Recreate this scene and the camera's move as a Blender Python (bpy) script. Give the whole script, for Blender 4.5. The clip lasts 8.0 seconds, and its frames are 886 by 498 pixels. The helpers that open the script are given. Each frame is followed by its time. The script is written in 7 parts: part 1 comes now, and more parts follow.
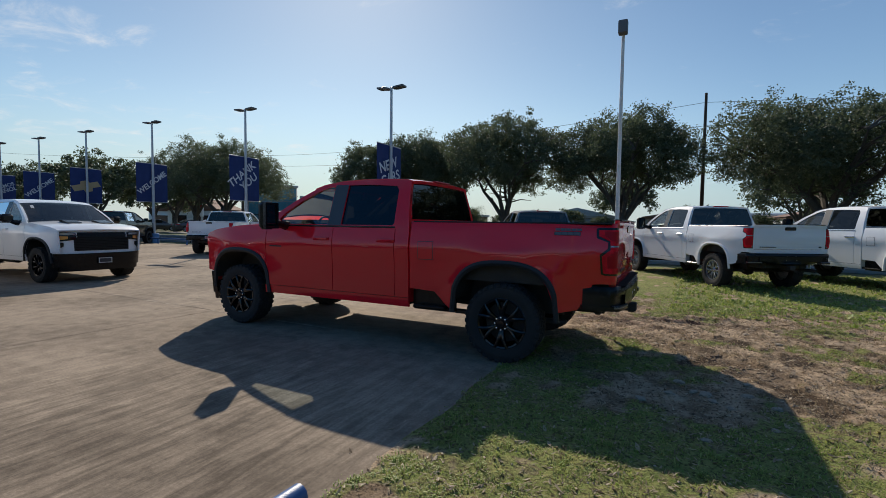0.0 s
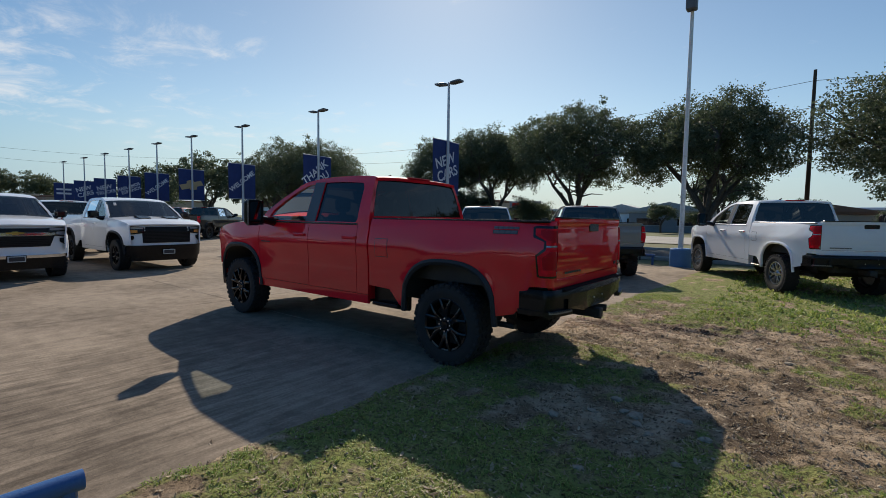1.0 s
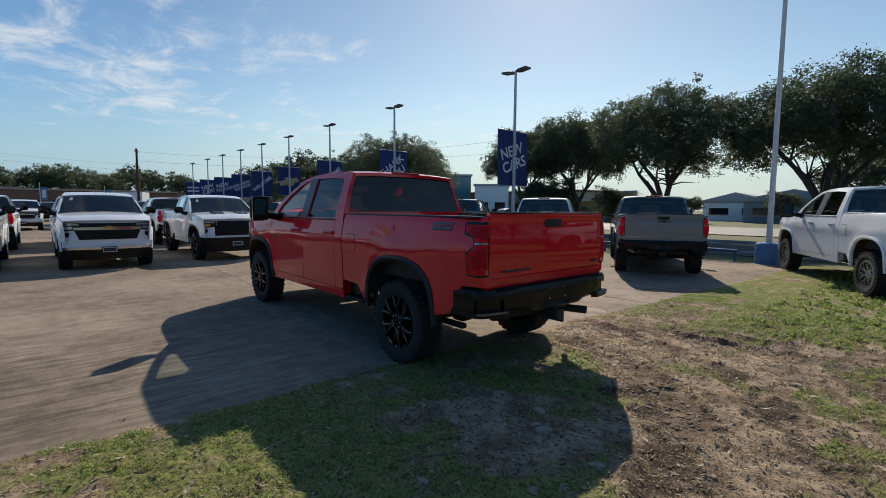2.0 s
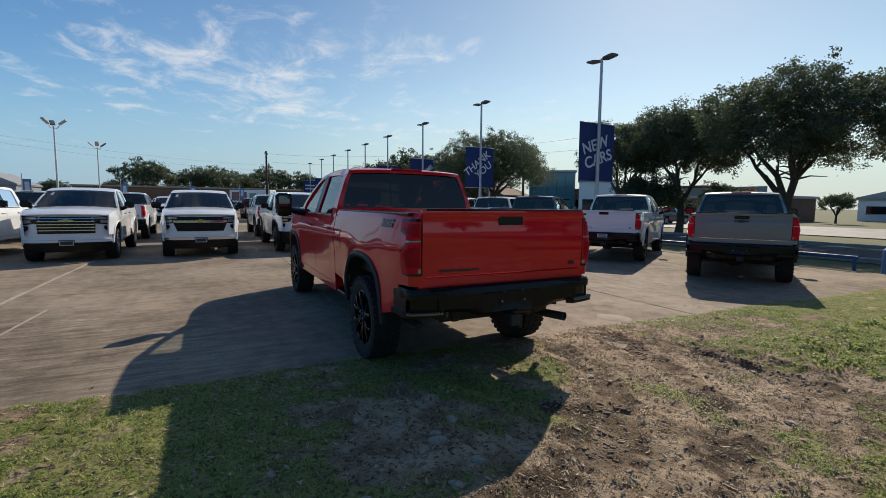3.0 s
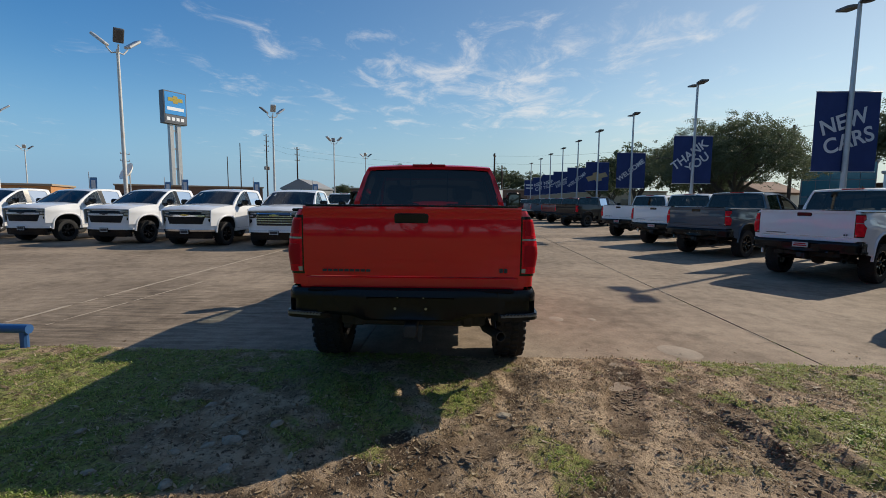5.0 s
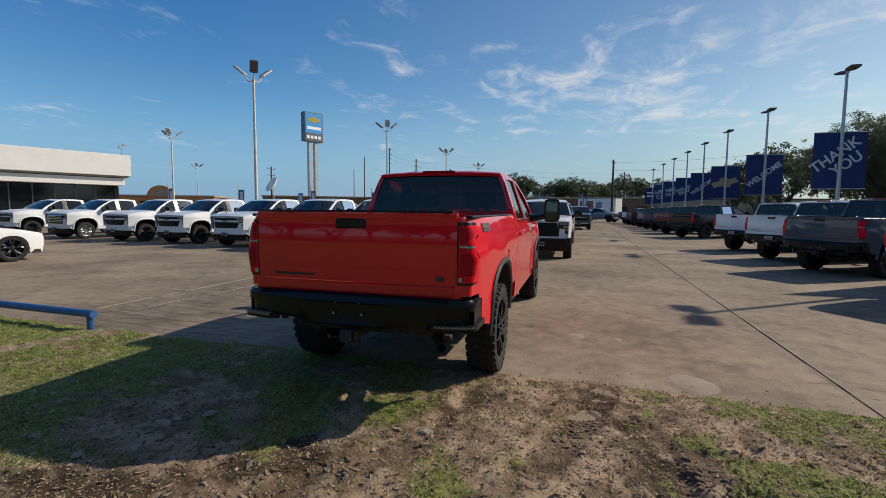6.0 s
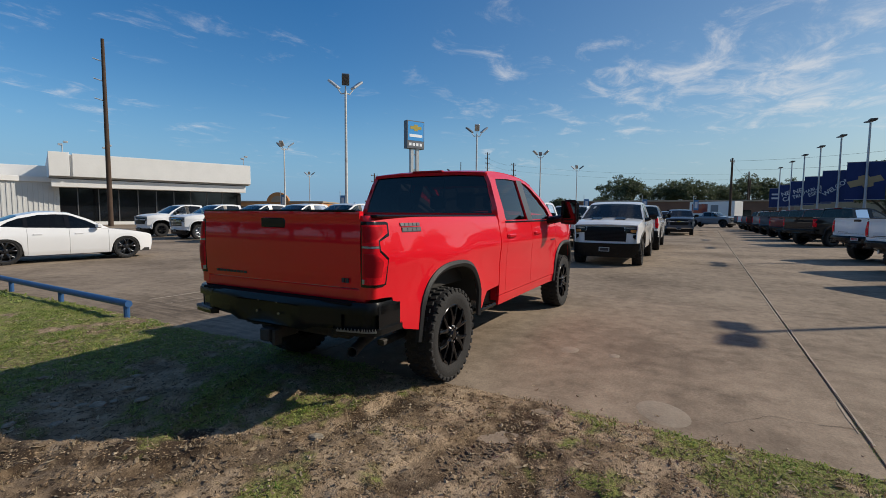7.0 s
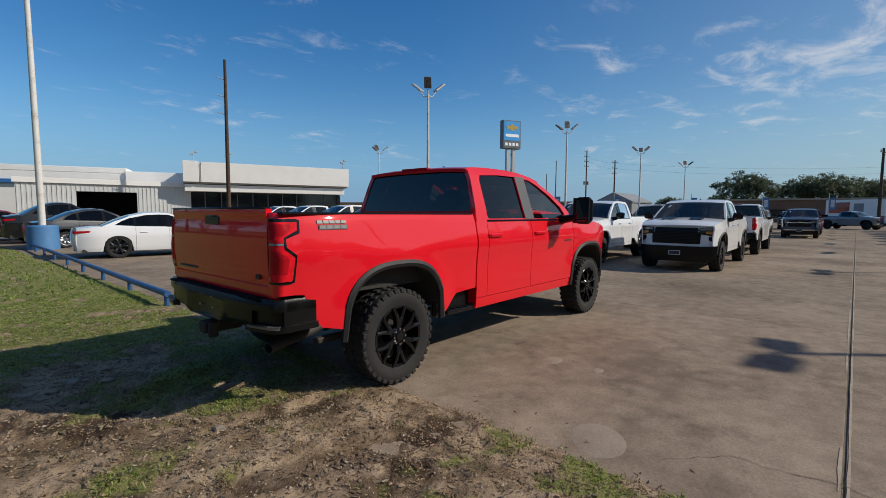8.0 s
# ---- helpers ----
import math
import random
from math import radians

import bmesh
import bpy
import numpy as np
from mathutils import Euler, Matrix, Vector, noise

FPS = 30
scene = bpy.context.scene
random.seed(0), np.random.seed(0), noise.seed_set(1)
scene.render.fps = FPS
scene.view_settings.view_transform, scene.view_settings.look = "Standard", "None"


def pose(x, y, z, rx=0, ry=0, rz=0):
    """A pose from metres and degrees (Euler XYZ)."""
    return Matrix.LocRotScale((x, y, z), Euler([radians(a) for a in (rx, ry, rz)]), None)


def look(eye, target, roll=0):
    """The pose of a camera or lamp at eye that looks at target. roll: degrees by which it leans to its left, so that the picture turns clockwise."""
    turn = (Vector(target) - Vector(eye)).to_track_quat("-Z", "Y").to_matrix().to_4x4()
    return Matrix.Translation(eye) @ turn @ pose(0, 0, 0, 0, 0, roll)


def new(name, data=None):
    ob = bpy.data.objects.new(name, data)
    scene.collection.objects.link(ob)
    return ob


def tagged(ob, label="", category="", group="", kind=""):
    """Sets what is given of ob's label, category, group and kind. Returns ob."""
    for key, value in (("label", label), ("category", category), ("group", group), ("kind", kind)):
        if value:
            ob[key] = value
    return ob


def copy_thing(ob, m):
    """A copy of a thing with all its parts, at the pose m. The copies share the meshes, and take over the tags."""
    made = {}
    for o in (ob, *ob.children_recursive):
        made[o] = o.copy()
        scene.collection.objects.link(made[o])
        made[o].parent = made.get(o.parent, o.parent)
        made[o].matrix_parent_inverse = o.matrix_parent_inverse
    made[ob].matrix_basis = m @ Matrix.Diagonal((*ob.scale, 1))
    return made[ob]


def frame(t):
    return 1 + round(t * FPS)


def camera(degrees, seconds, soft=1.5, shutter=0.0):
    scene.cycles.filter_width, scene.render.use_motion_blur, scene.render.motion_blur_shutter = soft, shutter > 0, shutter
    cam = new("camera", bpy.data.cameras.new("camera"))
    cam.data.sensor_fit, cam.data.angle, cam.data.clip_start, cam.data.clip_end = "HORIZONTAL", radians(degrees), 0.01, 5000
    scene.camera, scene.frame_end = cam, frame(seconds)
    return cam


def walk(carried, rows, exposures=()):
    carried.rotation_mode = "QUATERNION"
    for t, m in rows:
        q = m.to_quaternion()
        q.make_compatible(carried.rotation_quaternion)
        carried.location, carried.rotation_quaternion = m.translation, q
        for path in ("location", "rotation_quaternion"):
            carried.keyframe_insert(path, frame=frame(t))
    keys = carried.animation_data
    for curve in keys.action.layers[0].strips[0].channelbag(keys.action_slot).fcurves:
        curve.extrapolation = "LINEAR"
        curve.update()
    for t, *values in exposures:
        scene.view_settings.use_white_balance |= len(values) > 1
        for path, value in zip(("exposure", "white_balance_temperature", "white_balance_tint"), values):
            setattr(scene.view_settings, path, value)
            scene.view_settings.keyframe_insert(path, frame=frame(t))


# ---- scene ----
cam = camera(87.3, 8.0, soft=0.65)
PATH = [
    (0, (-0.058, -0.128, 1.494), (-0.941, 1.664, 1.386), 0.8),
    (0.5, (0.569, 0.287, 1.507), (-0.473, 1.99, 1.389), 0.8),
    (1, (1.167, 0.776, 1.54), (-0.037, 2.367, 1.405), 0.9),
    (1.5, (1.702, 1.306, 1.575), (0.344, 2.766, 1.417), 0.6),
    (3, (2.887, 3.13, 1.6), (1.123, 4.054, 1.408), 0.6),
    (3.5, (3.108, 3.819, 1.597), (1.246, 4.523, 1.399), 0.9),
    (4, (3.199, 4.517, 1.59), (1.264, 4.979, 1.384), 0.9),
    (4.5, (3.206, 5.212, 1.586), (1.228, 5.433, 1.382), 0.7),
    (5, (3.12, 5.892, 1.592), (1.131, 5.862, 1.388), 0.5),
    (6.5, (2.527, 7.9, 1.554), (0.677, 7.156, 1.4), 0.5),
    (7, (2.117, 8.495, 1.54), (0.353, 7.564, 1.387), 0.4),
    (7.5, (1.681, 9.012, 1.534), (0.029, 7.896, 1.379), 0.5),
    (8, (1.217, 9.522, 1.523), (-0.312, 8.242, 1.37), 0.3),
]
walk(cam, [(t, look(eye, target, roll)) for t, eye, target, roll in PATH],
     [(0.0, 0.16, 6900, 10), (3.0, 0.22, 7050, 10), (5.0, 0.15, 7100, 10), (6.5, 0.03, 7000, 10), (8.0, -0.08, 6750, 10)])

# ---------------- light ----------------
SUN_FROM = Vector((-0.60, 0.80, 0.0)).normalized()
SUN_ELEV = radians(33.9)
to_sun = Vector((SUN_FROM.x * math.cos(SUN_ELEV), SUN_FROM.y * math.cos(SUN_ELEV), math.sin(SUN_ELEV)))
sun_data = bpy.data.lights.new("sun", "SUN")
sun_data.energy, sun_data.angle, sun_data.color = 4.1, radians(0.53), (1.0, 0.93, 0.83)
sun = new("sun", sun_data)
sun.matrix_world = look(to_sun * 60, (0, 0, 0))


def nd(nt, kind, **kw):
    n = nt.nodes.new(kind)
    for k, v in kw.items():
        if k in n.inputs:
            n.inputs[k].default_value = v
    return n


world = bpy.data.worlds.new("sky")
scene.world = world
world.use_nodes = True
wt = world.node_tree
wt.nodes.clear()
sky = wt.nodes.new("ShaderNodeTexSky")
sky.sky_type, sky.sun_disc = "NISHITA", False
sky.sun_elevation, sky.sun_rotation = SUN_ELEV, math.atan2(SUN_FROM.x, SUN_FROM.y)
sky.air_density, sky.dust_density, sky.ozone_density = 1.0, 0.15, 1.4
w_co = wt.nodes.new("ShaderNodeTexCoord")
w_sep = wt.nodes.new("ShaderNodeSeparateXYZ")
wt.links.new(w_co.outputs["Generated"], w_sep.inputs[0])


def wmath(op, a, b=None, clamp=False):
    n = wt.nodes.new("ShaderNodeMath")
    n.operation, n.use_clamp = op, clamp
    for i, v in enumerate((a, b)):
        if v is None:
            continue
        if isinstance(v, (int, float)):
            n.inputs[i].default_value = v
        else:
            wt.links.new(v, n.inputs[i])
    return n.outputs[0]


# clouds on a flat deck far overhead: thin streaks with small torn puffs
deck = wmath("ADD", wmath("MAXIMUM", w_sep.outputs["Z"], 0.0), 0.07)
w_cmb = wt.nodes.new("ShaderNodeCombineXYZ")
wt.links.new(wmath("DIVIDE", w_sep.outputs["X"], deck), w_cmb.inputs[0])
wt.links.new(wmath("DIVIDE", w_sep.outputs["Y"], deck), w_cmb.inputs[1])
w_map = wt.nodes.new("ShaderNodeMapping")
w_map.inputs["Location"].default_value = (6.3, 3.4, 0.0)
w_map.inputs["Rotation"].default_value = (0, 0, radians(20))
w_map.inputs["Scale"].default_value = (0.75, 1.0, 1.0)
wt.links.new(w_cmb.outputs[0], w_map.inputs[0])
n_big = nd(wt, "ShaderNodeTexNoise", Scale=0.55, Detail=3.0, Roughness=0.5)
n_small = nd(wt, "ShaderNodeTexNoise", Scale=3.4, Detail=9.0, Roughness=0.66, Distortion=0.5)
wt.links.new(w_map.outputs[0], n_big.inputs["Vector"])
wt.links.new(w_map.outputs[0], n_small.inputs["Vector"])


def wrange(v, a, b, c=0.0, d=1.0):
    n = nd(wt, "ShaderNodeMapRange")
    n.interpolation_type = "SMOOTHSTEP"
    for k, x in (("From Min", a), ("From Max", b), ("To Min", c), ("To Max", d)):
        n.inputs[k].default_value = x
    wt.links.new(v, n.inputs["Value"])
    return n.outputs[0]


cover = wmath("ADD", wmath("MULTIPLY", n_big.outputs["Fac"], 0.42), wmath("MULTIPLY", n_small.outputs["Fac"], 0.66))
# the broken cloud field stands over the west, low down; thin wisps lie elsewhere
west = wmath("SUBTRACT", wmath("MULTIPLY", w_sep.outputs["Y"], 0.087), wmath("MULTIPLY", w_sep.outputs["X"], 0.996))
field = wmath("MULTIPLY", wmath("MULTIPLY", wrange(west, 0.70, 0.92), wrange(w_sep.outputs["Z"], 0.07, 0.17)), wrange(w_sep.outputs["Z"], 0.30, 0.50, 1.0, 0.0))
# unseen cloud sheet overhead, added to raise the neutral fill light
fill_veil = wrange(w_sep.outputs["Z"], 0.50, 0.85)
cover = wmath("ADD", cover, wmath("ADD", wmath("MULTIPLY", field, 0.075), wmath("MULTIPLY", fill_veil, 0.07)))
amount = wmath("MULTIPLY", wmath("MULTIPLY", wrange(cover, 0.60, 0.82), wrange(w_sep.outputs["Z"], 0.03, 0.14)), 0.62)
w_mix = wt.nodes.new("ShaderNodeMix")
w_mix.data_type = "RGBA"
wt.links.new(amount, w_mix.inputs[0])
w_hue = nd(wt, "ShaderNodeHueSaturation", Hue=0.504, Saturation=1.34)
wt.links.new(sky.outputs[0], w_hue.inputs["Color"])
haze = nd(wt, "ShaderNodeMapRange")
haze.inputs["From Min"].default_value, haze.inputs["From Max"].default_value = 0.0, 0.24
haze.inputs["To Min"].default_value, haze.inputs["To Max"].default_value = 0.85, 0.0
haze.interpolation_type = "SMOOTHSTEP"
wt.links.new(w_sep.outputs["Z"], haze.inputs["Value"])
w_haze = wt.nodes.new("ShaderNodeMix")
w_haze.data_type = "RGBA"
# the haze is paler towards the sun
wt.links.new(haze.outputs[0], w_haze.inputs[0])
w_tone = wt.nodes.new("ShaderNodeMix")
w_tone.data_type = "RGBA"
w_tone.inputs[6].default_value, w_tone.inputs[7].default_value = (1.45, 2.85, 5.1, 1), (4.0, 5.0, 6.2, 1)
tone = nd(wt, "ShaderNodeMapRange")
tone.inputs["From Min"].default_value, tone.inputs["From Max"].default_value = -0.62, 0.35
wt.links.new(w_sep.outputs["Y"], tone.inputs["Value"])
wt.links.new(tone.outputs[0], w_tone.inputs[0])
deep = nd(wt, "ShaderNodeMapRange")
deep.inputs["To Min"].default_value, deep.inputs["To Max"].default_value = 1.42, 1.05
wt.links.new(tone.outputs[0], deep.inputs["Value"])
wt.links.new(deep.outputs[0], w_hue.inputs["Saturation"])
wt.links.new(w_tone.outputs[2], w_haze.inputs[7])
wt.links.new(w_hue.outputs[0], w_haze.inputs[6])
# pale towards the sun, deeper blue away from it
sunward = wmath("MULTIPLY_ADD", wmath("ADD", wmath("MULTIPLY", w_sep.outputs["X"], SUN_FROM.x), wmath("MULTIPLY", w_sep.outputs["Y"], SUN_FROM.y)), 0.5)
sunward.node.inputs[2].default_value = 0.5
w_ramp = wt.nodes.new("ShaderNodeValToRGB")
stops = w_ramp.color_ramp.elements
stops[0].position, stops[0].color = 0.50, (0.90, 1.07, 1.15, 1)
stops[1].position, stops[1].color = 0.97, (0.95, 0.97, 0.90, 1)
mid_stop = stops.new(0.84)
mid_stop.color = (0.78, 0.88, 0.90, 1)
wt.links.new(sunward, w_ramp.inputs[0])
w_mul = wt.nodes.new("ShaderNodeMix")
w_mul.data_type, w_mul.blend_type = "RGBA", "MULTIPLY"
w_mul.inputs[0].default_value = 1.0
wt.links.new(w_haze.outputs[2], w_mul.inputs[6])
wt.links.new(w_ramp.outputs[0], w_mul.inputs[7])
wt.links.new(w_mul.outputs[2], w_mix.inputs[6])
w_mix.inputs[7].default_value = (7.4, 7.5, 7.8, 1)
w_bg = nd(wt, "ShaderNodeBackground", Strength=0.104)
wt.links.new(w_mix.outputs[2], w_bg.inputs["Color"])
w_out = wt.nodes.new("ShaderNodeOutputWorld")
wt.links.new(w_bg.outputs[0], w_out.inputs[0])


# ---------------- materials ----------------
def surface(name, color, rough=0.5, metal=0.0, color2=None, scale=3.0, fine=60.0, bump=0.0, bump_scale=None,
            coat=0.0, spread=(0.35, 0.65), rough_var=0.08, vary=0.0, spec=0.5, emit=0.0, object_space=True):
    """A node material: two colours mixed by coarse and fine noise, rough variation, bump."""
    m = bpy.data.materials.new(name)
    m.use_nodes = True
    nt = m.node_tree
    p = nt.nodes["Principled BSDF"]
    p.inputs["Metallic"].default_value = metal
    p.inputs["Coat Weight"].default_value = coat
    p.inputs["Coat Roughness"].default_value = 0.03
    p.inputs["Coat IOR"].default_value = 1.5
    p.inputs["Specular IOR Level"].default_value = spec
    co = nt.nodes.new("ShaderNodeTexCoord")
    vec = co.outputs["Object"] if object_space else None
    if not object_space:
        geo = nt.nodes.new("ShaderNodeNewGeometry")
        vec = geo.outputs["Position"]
    big = nd(nt, "ShaderNodeTexNoise", Scale=scale, Detail=5.0, Roughness=0.6)
    small = nd(nt, "ShaderNodeTexNoise", Scale=fine, Detail=3.0, Roughness=0.6)
    nt.links.new(vec, big.inputs["Vector"])
    nt.links.new(vec, small.inputs["Vector"])
    mean = nt.nodes.new("ShaderNodeMath")
    mean.operation = "MULTIPLY_ADD"
    mean.inputs[1].default_value = 0.35
    nt.links.new(small.outputs["Fac"], mean.inputs[0])
    scl = nt.nodes.new("ShaderNodeMath")
    scl.operation = "MULTIPLY"
    scl.inputs[1].default_value = 0.65
    nt.links.new(big.outputs["Fac"], scl.inputs[0])
    nt.links.new(scl.outputs[0], mean.inputs[2])
    rmp = nt.nodes.new("ShaderNodeMapRange")
    rmp.inputs["From Min"].default_value, rmp.inputs["From Max"].default_value = spread
    nt.links.new(mean.outputs[0], rmp.inputs["Value"])
    mix = nt.nodes.new("ShaderNodeMix")
    mix.data_type = "RGBA"
    nt.links.new(rmp.outputs[0], mix.inputs[0])
    c2 = color2 or tuple(c * 0.88 for c in color)
    mix.inputs[6].default_value, mix.inputs[7].default_value = (*color, 1), (*c2, 1)
    out = mix.outputs[2]
    if vary:
        info = nt.nodes.new("ShaderNodeObjectInfo")
        val = nt.nodes.new("ShaderNodeMapRange")
        val.inputs["To Min"].default_value, val.inputs["To Max"].default_value = 1 - vary, 1 + vary
        nt.links.new(info.outputs["Random"], val.inputs["Value"])
        hsv = nt.nodes.new("ShaderNodeHueSaturation")
        nt.links.new(val.outputs[0], hsv.inputs["Value"])
        nt.links.new(out, hsv.inputs["Color"])
        out = hsv.outputs[0]
    nt.links.new(out, p.inputs["Base Color"])
    rr = nt.nodes.new("ShaderNodeMapRange")
    rr.inputs["To Min"].default_value, rr.inputs["To Max"].default_value = max(0.02, rough - rough_var), min(1.0, rough + rough_var)
    nt.links.new(mean.outputs[0], rr.inputs["Value"])
    nt.links.new(rr.outputs[0], p.inputs["Roughness"])
    if bump:
        b = nt.nodes.new("ShaderNodeBump")
        b.inputs["Strength"].default_value = min(1.0, bump)
        b.inputs["Distance"].default_value = 0.02
        bn = nd(nt, "ShaderNodeTexNoise", Scale=bump_scale or fine, Detail=5.0, Roughness=0.65)
        nt.links.new(vec, bn.inputs["Vector"])
        nt.links.new(bn.outputs["Fac"], b.inputs["Height"])
        nt.links.new(b.outputs[0], p.inputs["Normal"])
    if emit:
        p.inputs["Emission Color"].default_value = (*color, 1)
        p.inputs["Emission Strength"].default_value = emit
    return m


def paint(name, color, metal=0.0, rough=0.45, coat=1.0):
    return surface(name, color, rough, metal, tuple(c * 0.95 for c in color), 1.3, 420.0, 0.0, coat=coat, rough_var=0.04, spec=0.5 if metal else 0.08)


def glass(name, tint, gloss=1.0, ior=1.52):
    """A thin pane: tinted see-through with a mirror sheen by angle."""
    m = bpy.data.materials.new(name)
    m.use_nodes = True
    nt = m.node_tree
    nt.nodes.clear()
    out = nt.nodes.new("ShaderNodeOutputMaterial")
    tr = nd(nt, "ShaderNodeBsdfTransparent", Color=(*tint, 1))
    gl = nd(nt, "ShaderNodeBsdfGlossy", Color=(gloss, gloss, gloss, 1), Roughness=0.015)
    fr = nd(nt, "ShaderNodeFresnel", IOR=ior)
    mx = nt.nodes.new("ShaderNodeMixShader")
    nt.links.new(fr.outputs[0], mx.inputs[0])
    nt.links.new(tr.outputs[0], mx.inputs[1])
    nt.links.new(gl.outputs[0], mx.inputs[2])
    nt.links.new(mx.outputs[0], out.inputs[0])
    return m


RED = paint("red_paint", (0.78, 0.007, 0.019), coat=1.0)
WHITE = paint("white_paint", (0.78, 0.79, 0.80))
SILVER = paint("silver_paint", (0.19, 0.205, 0.225), 0.35)
GREY = paint("dark_grey_paint", (0.072, 0.098, 0.125), 0.0, 0.35)
CHARCOAL = paint("charcoal_paint", (0.030, 0.032, 0.037), 0.2, 0.35)
BLACKP = paint("black_paint", (0.012, 0.012, 0.014))
MAROON = paint("maroon_paint", (0.16, 0.012, 0.016), 0.2)
NAVY = paint("slate_blue_paint", (0.05, 0.075, 0.11), 0.4)
PLASTIC = surface("black_plastic", (0.007, 0.0074, 0.008), 0.24, bump=0.08, fine=500, spread=(0.3, 0.7), spec=0.25)
FLARE = surface("grey_black_moulding", (0.022, 0.023, 0.025), 0.55, bump=0.15, fine=500, spec=0.35)
GLOSSBLK = surface("gloss_black", (0.006, 0.006, 0.007), 0.16, spec=0.4)
RUBBER = surface("tyre_rubber", (0.011, 0.011, 0.012), 0.82, color2=(0.020, 0.019, 0.018), scale=5, fine=150, bump=0.25)
CHROME = surface("chrome", (0.62, 0.66, 0.72), 0.16, 1.0, rough_var=0.05)
BANNERTAN = surface("tan_print", (0.46, 0.33, 0.17), 0.75)
ALLOY = surface("machined_alloy", (0.42, 0.43, 0.45), 0.28, 1.0)
GUNMETAL = surface("dark_alloy", (0.07, 0.072, 0.078), 0.3, 0.9)
GLASS_TINT = glass("privacy_glass", (0.06, 0.068, 0.068), 1.0, 1.47)
GLASS_CLEAR = glass("clear_car_glass", (0.60, 0.68, 0.66), 1.0, 1.75)
MIRROR = surface("mirror_glass", (0.075, 0.09, 0.092), 0.03, 1.0, rough_var=0.01)
SATIN = surface("satin_grey_pillar", (0.06, 0.062, 0.066), 0.4)
GLASS_WS = glass("windscreen_glass", (0.15, 0.21, 0.21), 1.0, 1.62)
LAMP_RED = surface("red_lens", (0.84, 0.014, 0.028), 0.25, color2=(0.62, 0.009, 0.018), scale=16, fine=110, coat=0.0, spec=0.12, spread=(0.42, 0.58))
LAMP_DARK = surface("dark_red_lens", (0.46, 0.008, 0.016), 0.3, coat=0.0, spec=0.12)
PAD = surface("bumper_top_pad", (0.010, 0.010, 0.011), 0.85, spec=0.1, bump=0.2, fine=300)
GRILLE = surface("grille_black", (0.008, 0.008, 0.009), 0.5, spec=0.25)
LAMP_CLEAR = surface("clear_lens", (0.36, 0.37, 0.39), 0.15, 0.4, coat=0.4)
AMBER = surface("amber_lens", (0.75, 0.30, 0.06), 0.15, coat=1.0)
CABIN = surface("cabin_dark", (0.022, 0.022, 0.024), 0.75, bump=0.1)
SEAT = surface("seat_cloth", (0.035, 0.035, 0.038), 0.8, fine=300, bump=0.3)
UNDER = surface("underbody_metal", (0.025, 0.024, 0.023), 0.7, 0.2, color2=(0.05, 0.045, 0.04))
STEPGREY = surface("step_tread_grey", (0.20, 0.205, 0.21), 0.35, 0.6)
GOLD = surface("gold_emblem", (0.62, 0.42, 0.10), 0.3, 0.7)
PLATE = surface("plate_white", (0.55, 0.55, 0.53), 0.5)
BAR_DARK = surface("dark_print", (0.03, 0.03, 0.035), 0.5)
BADGE = surface("badge_grey", (0.12, 0.12, 0.125), 0.4, 0.3)
BAR_GREY = surface("grey_print", (0.13, 0.135, 0.145), 0.5, spec=0.3)


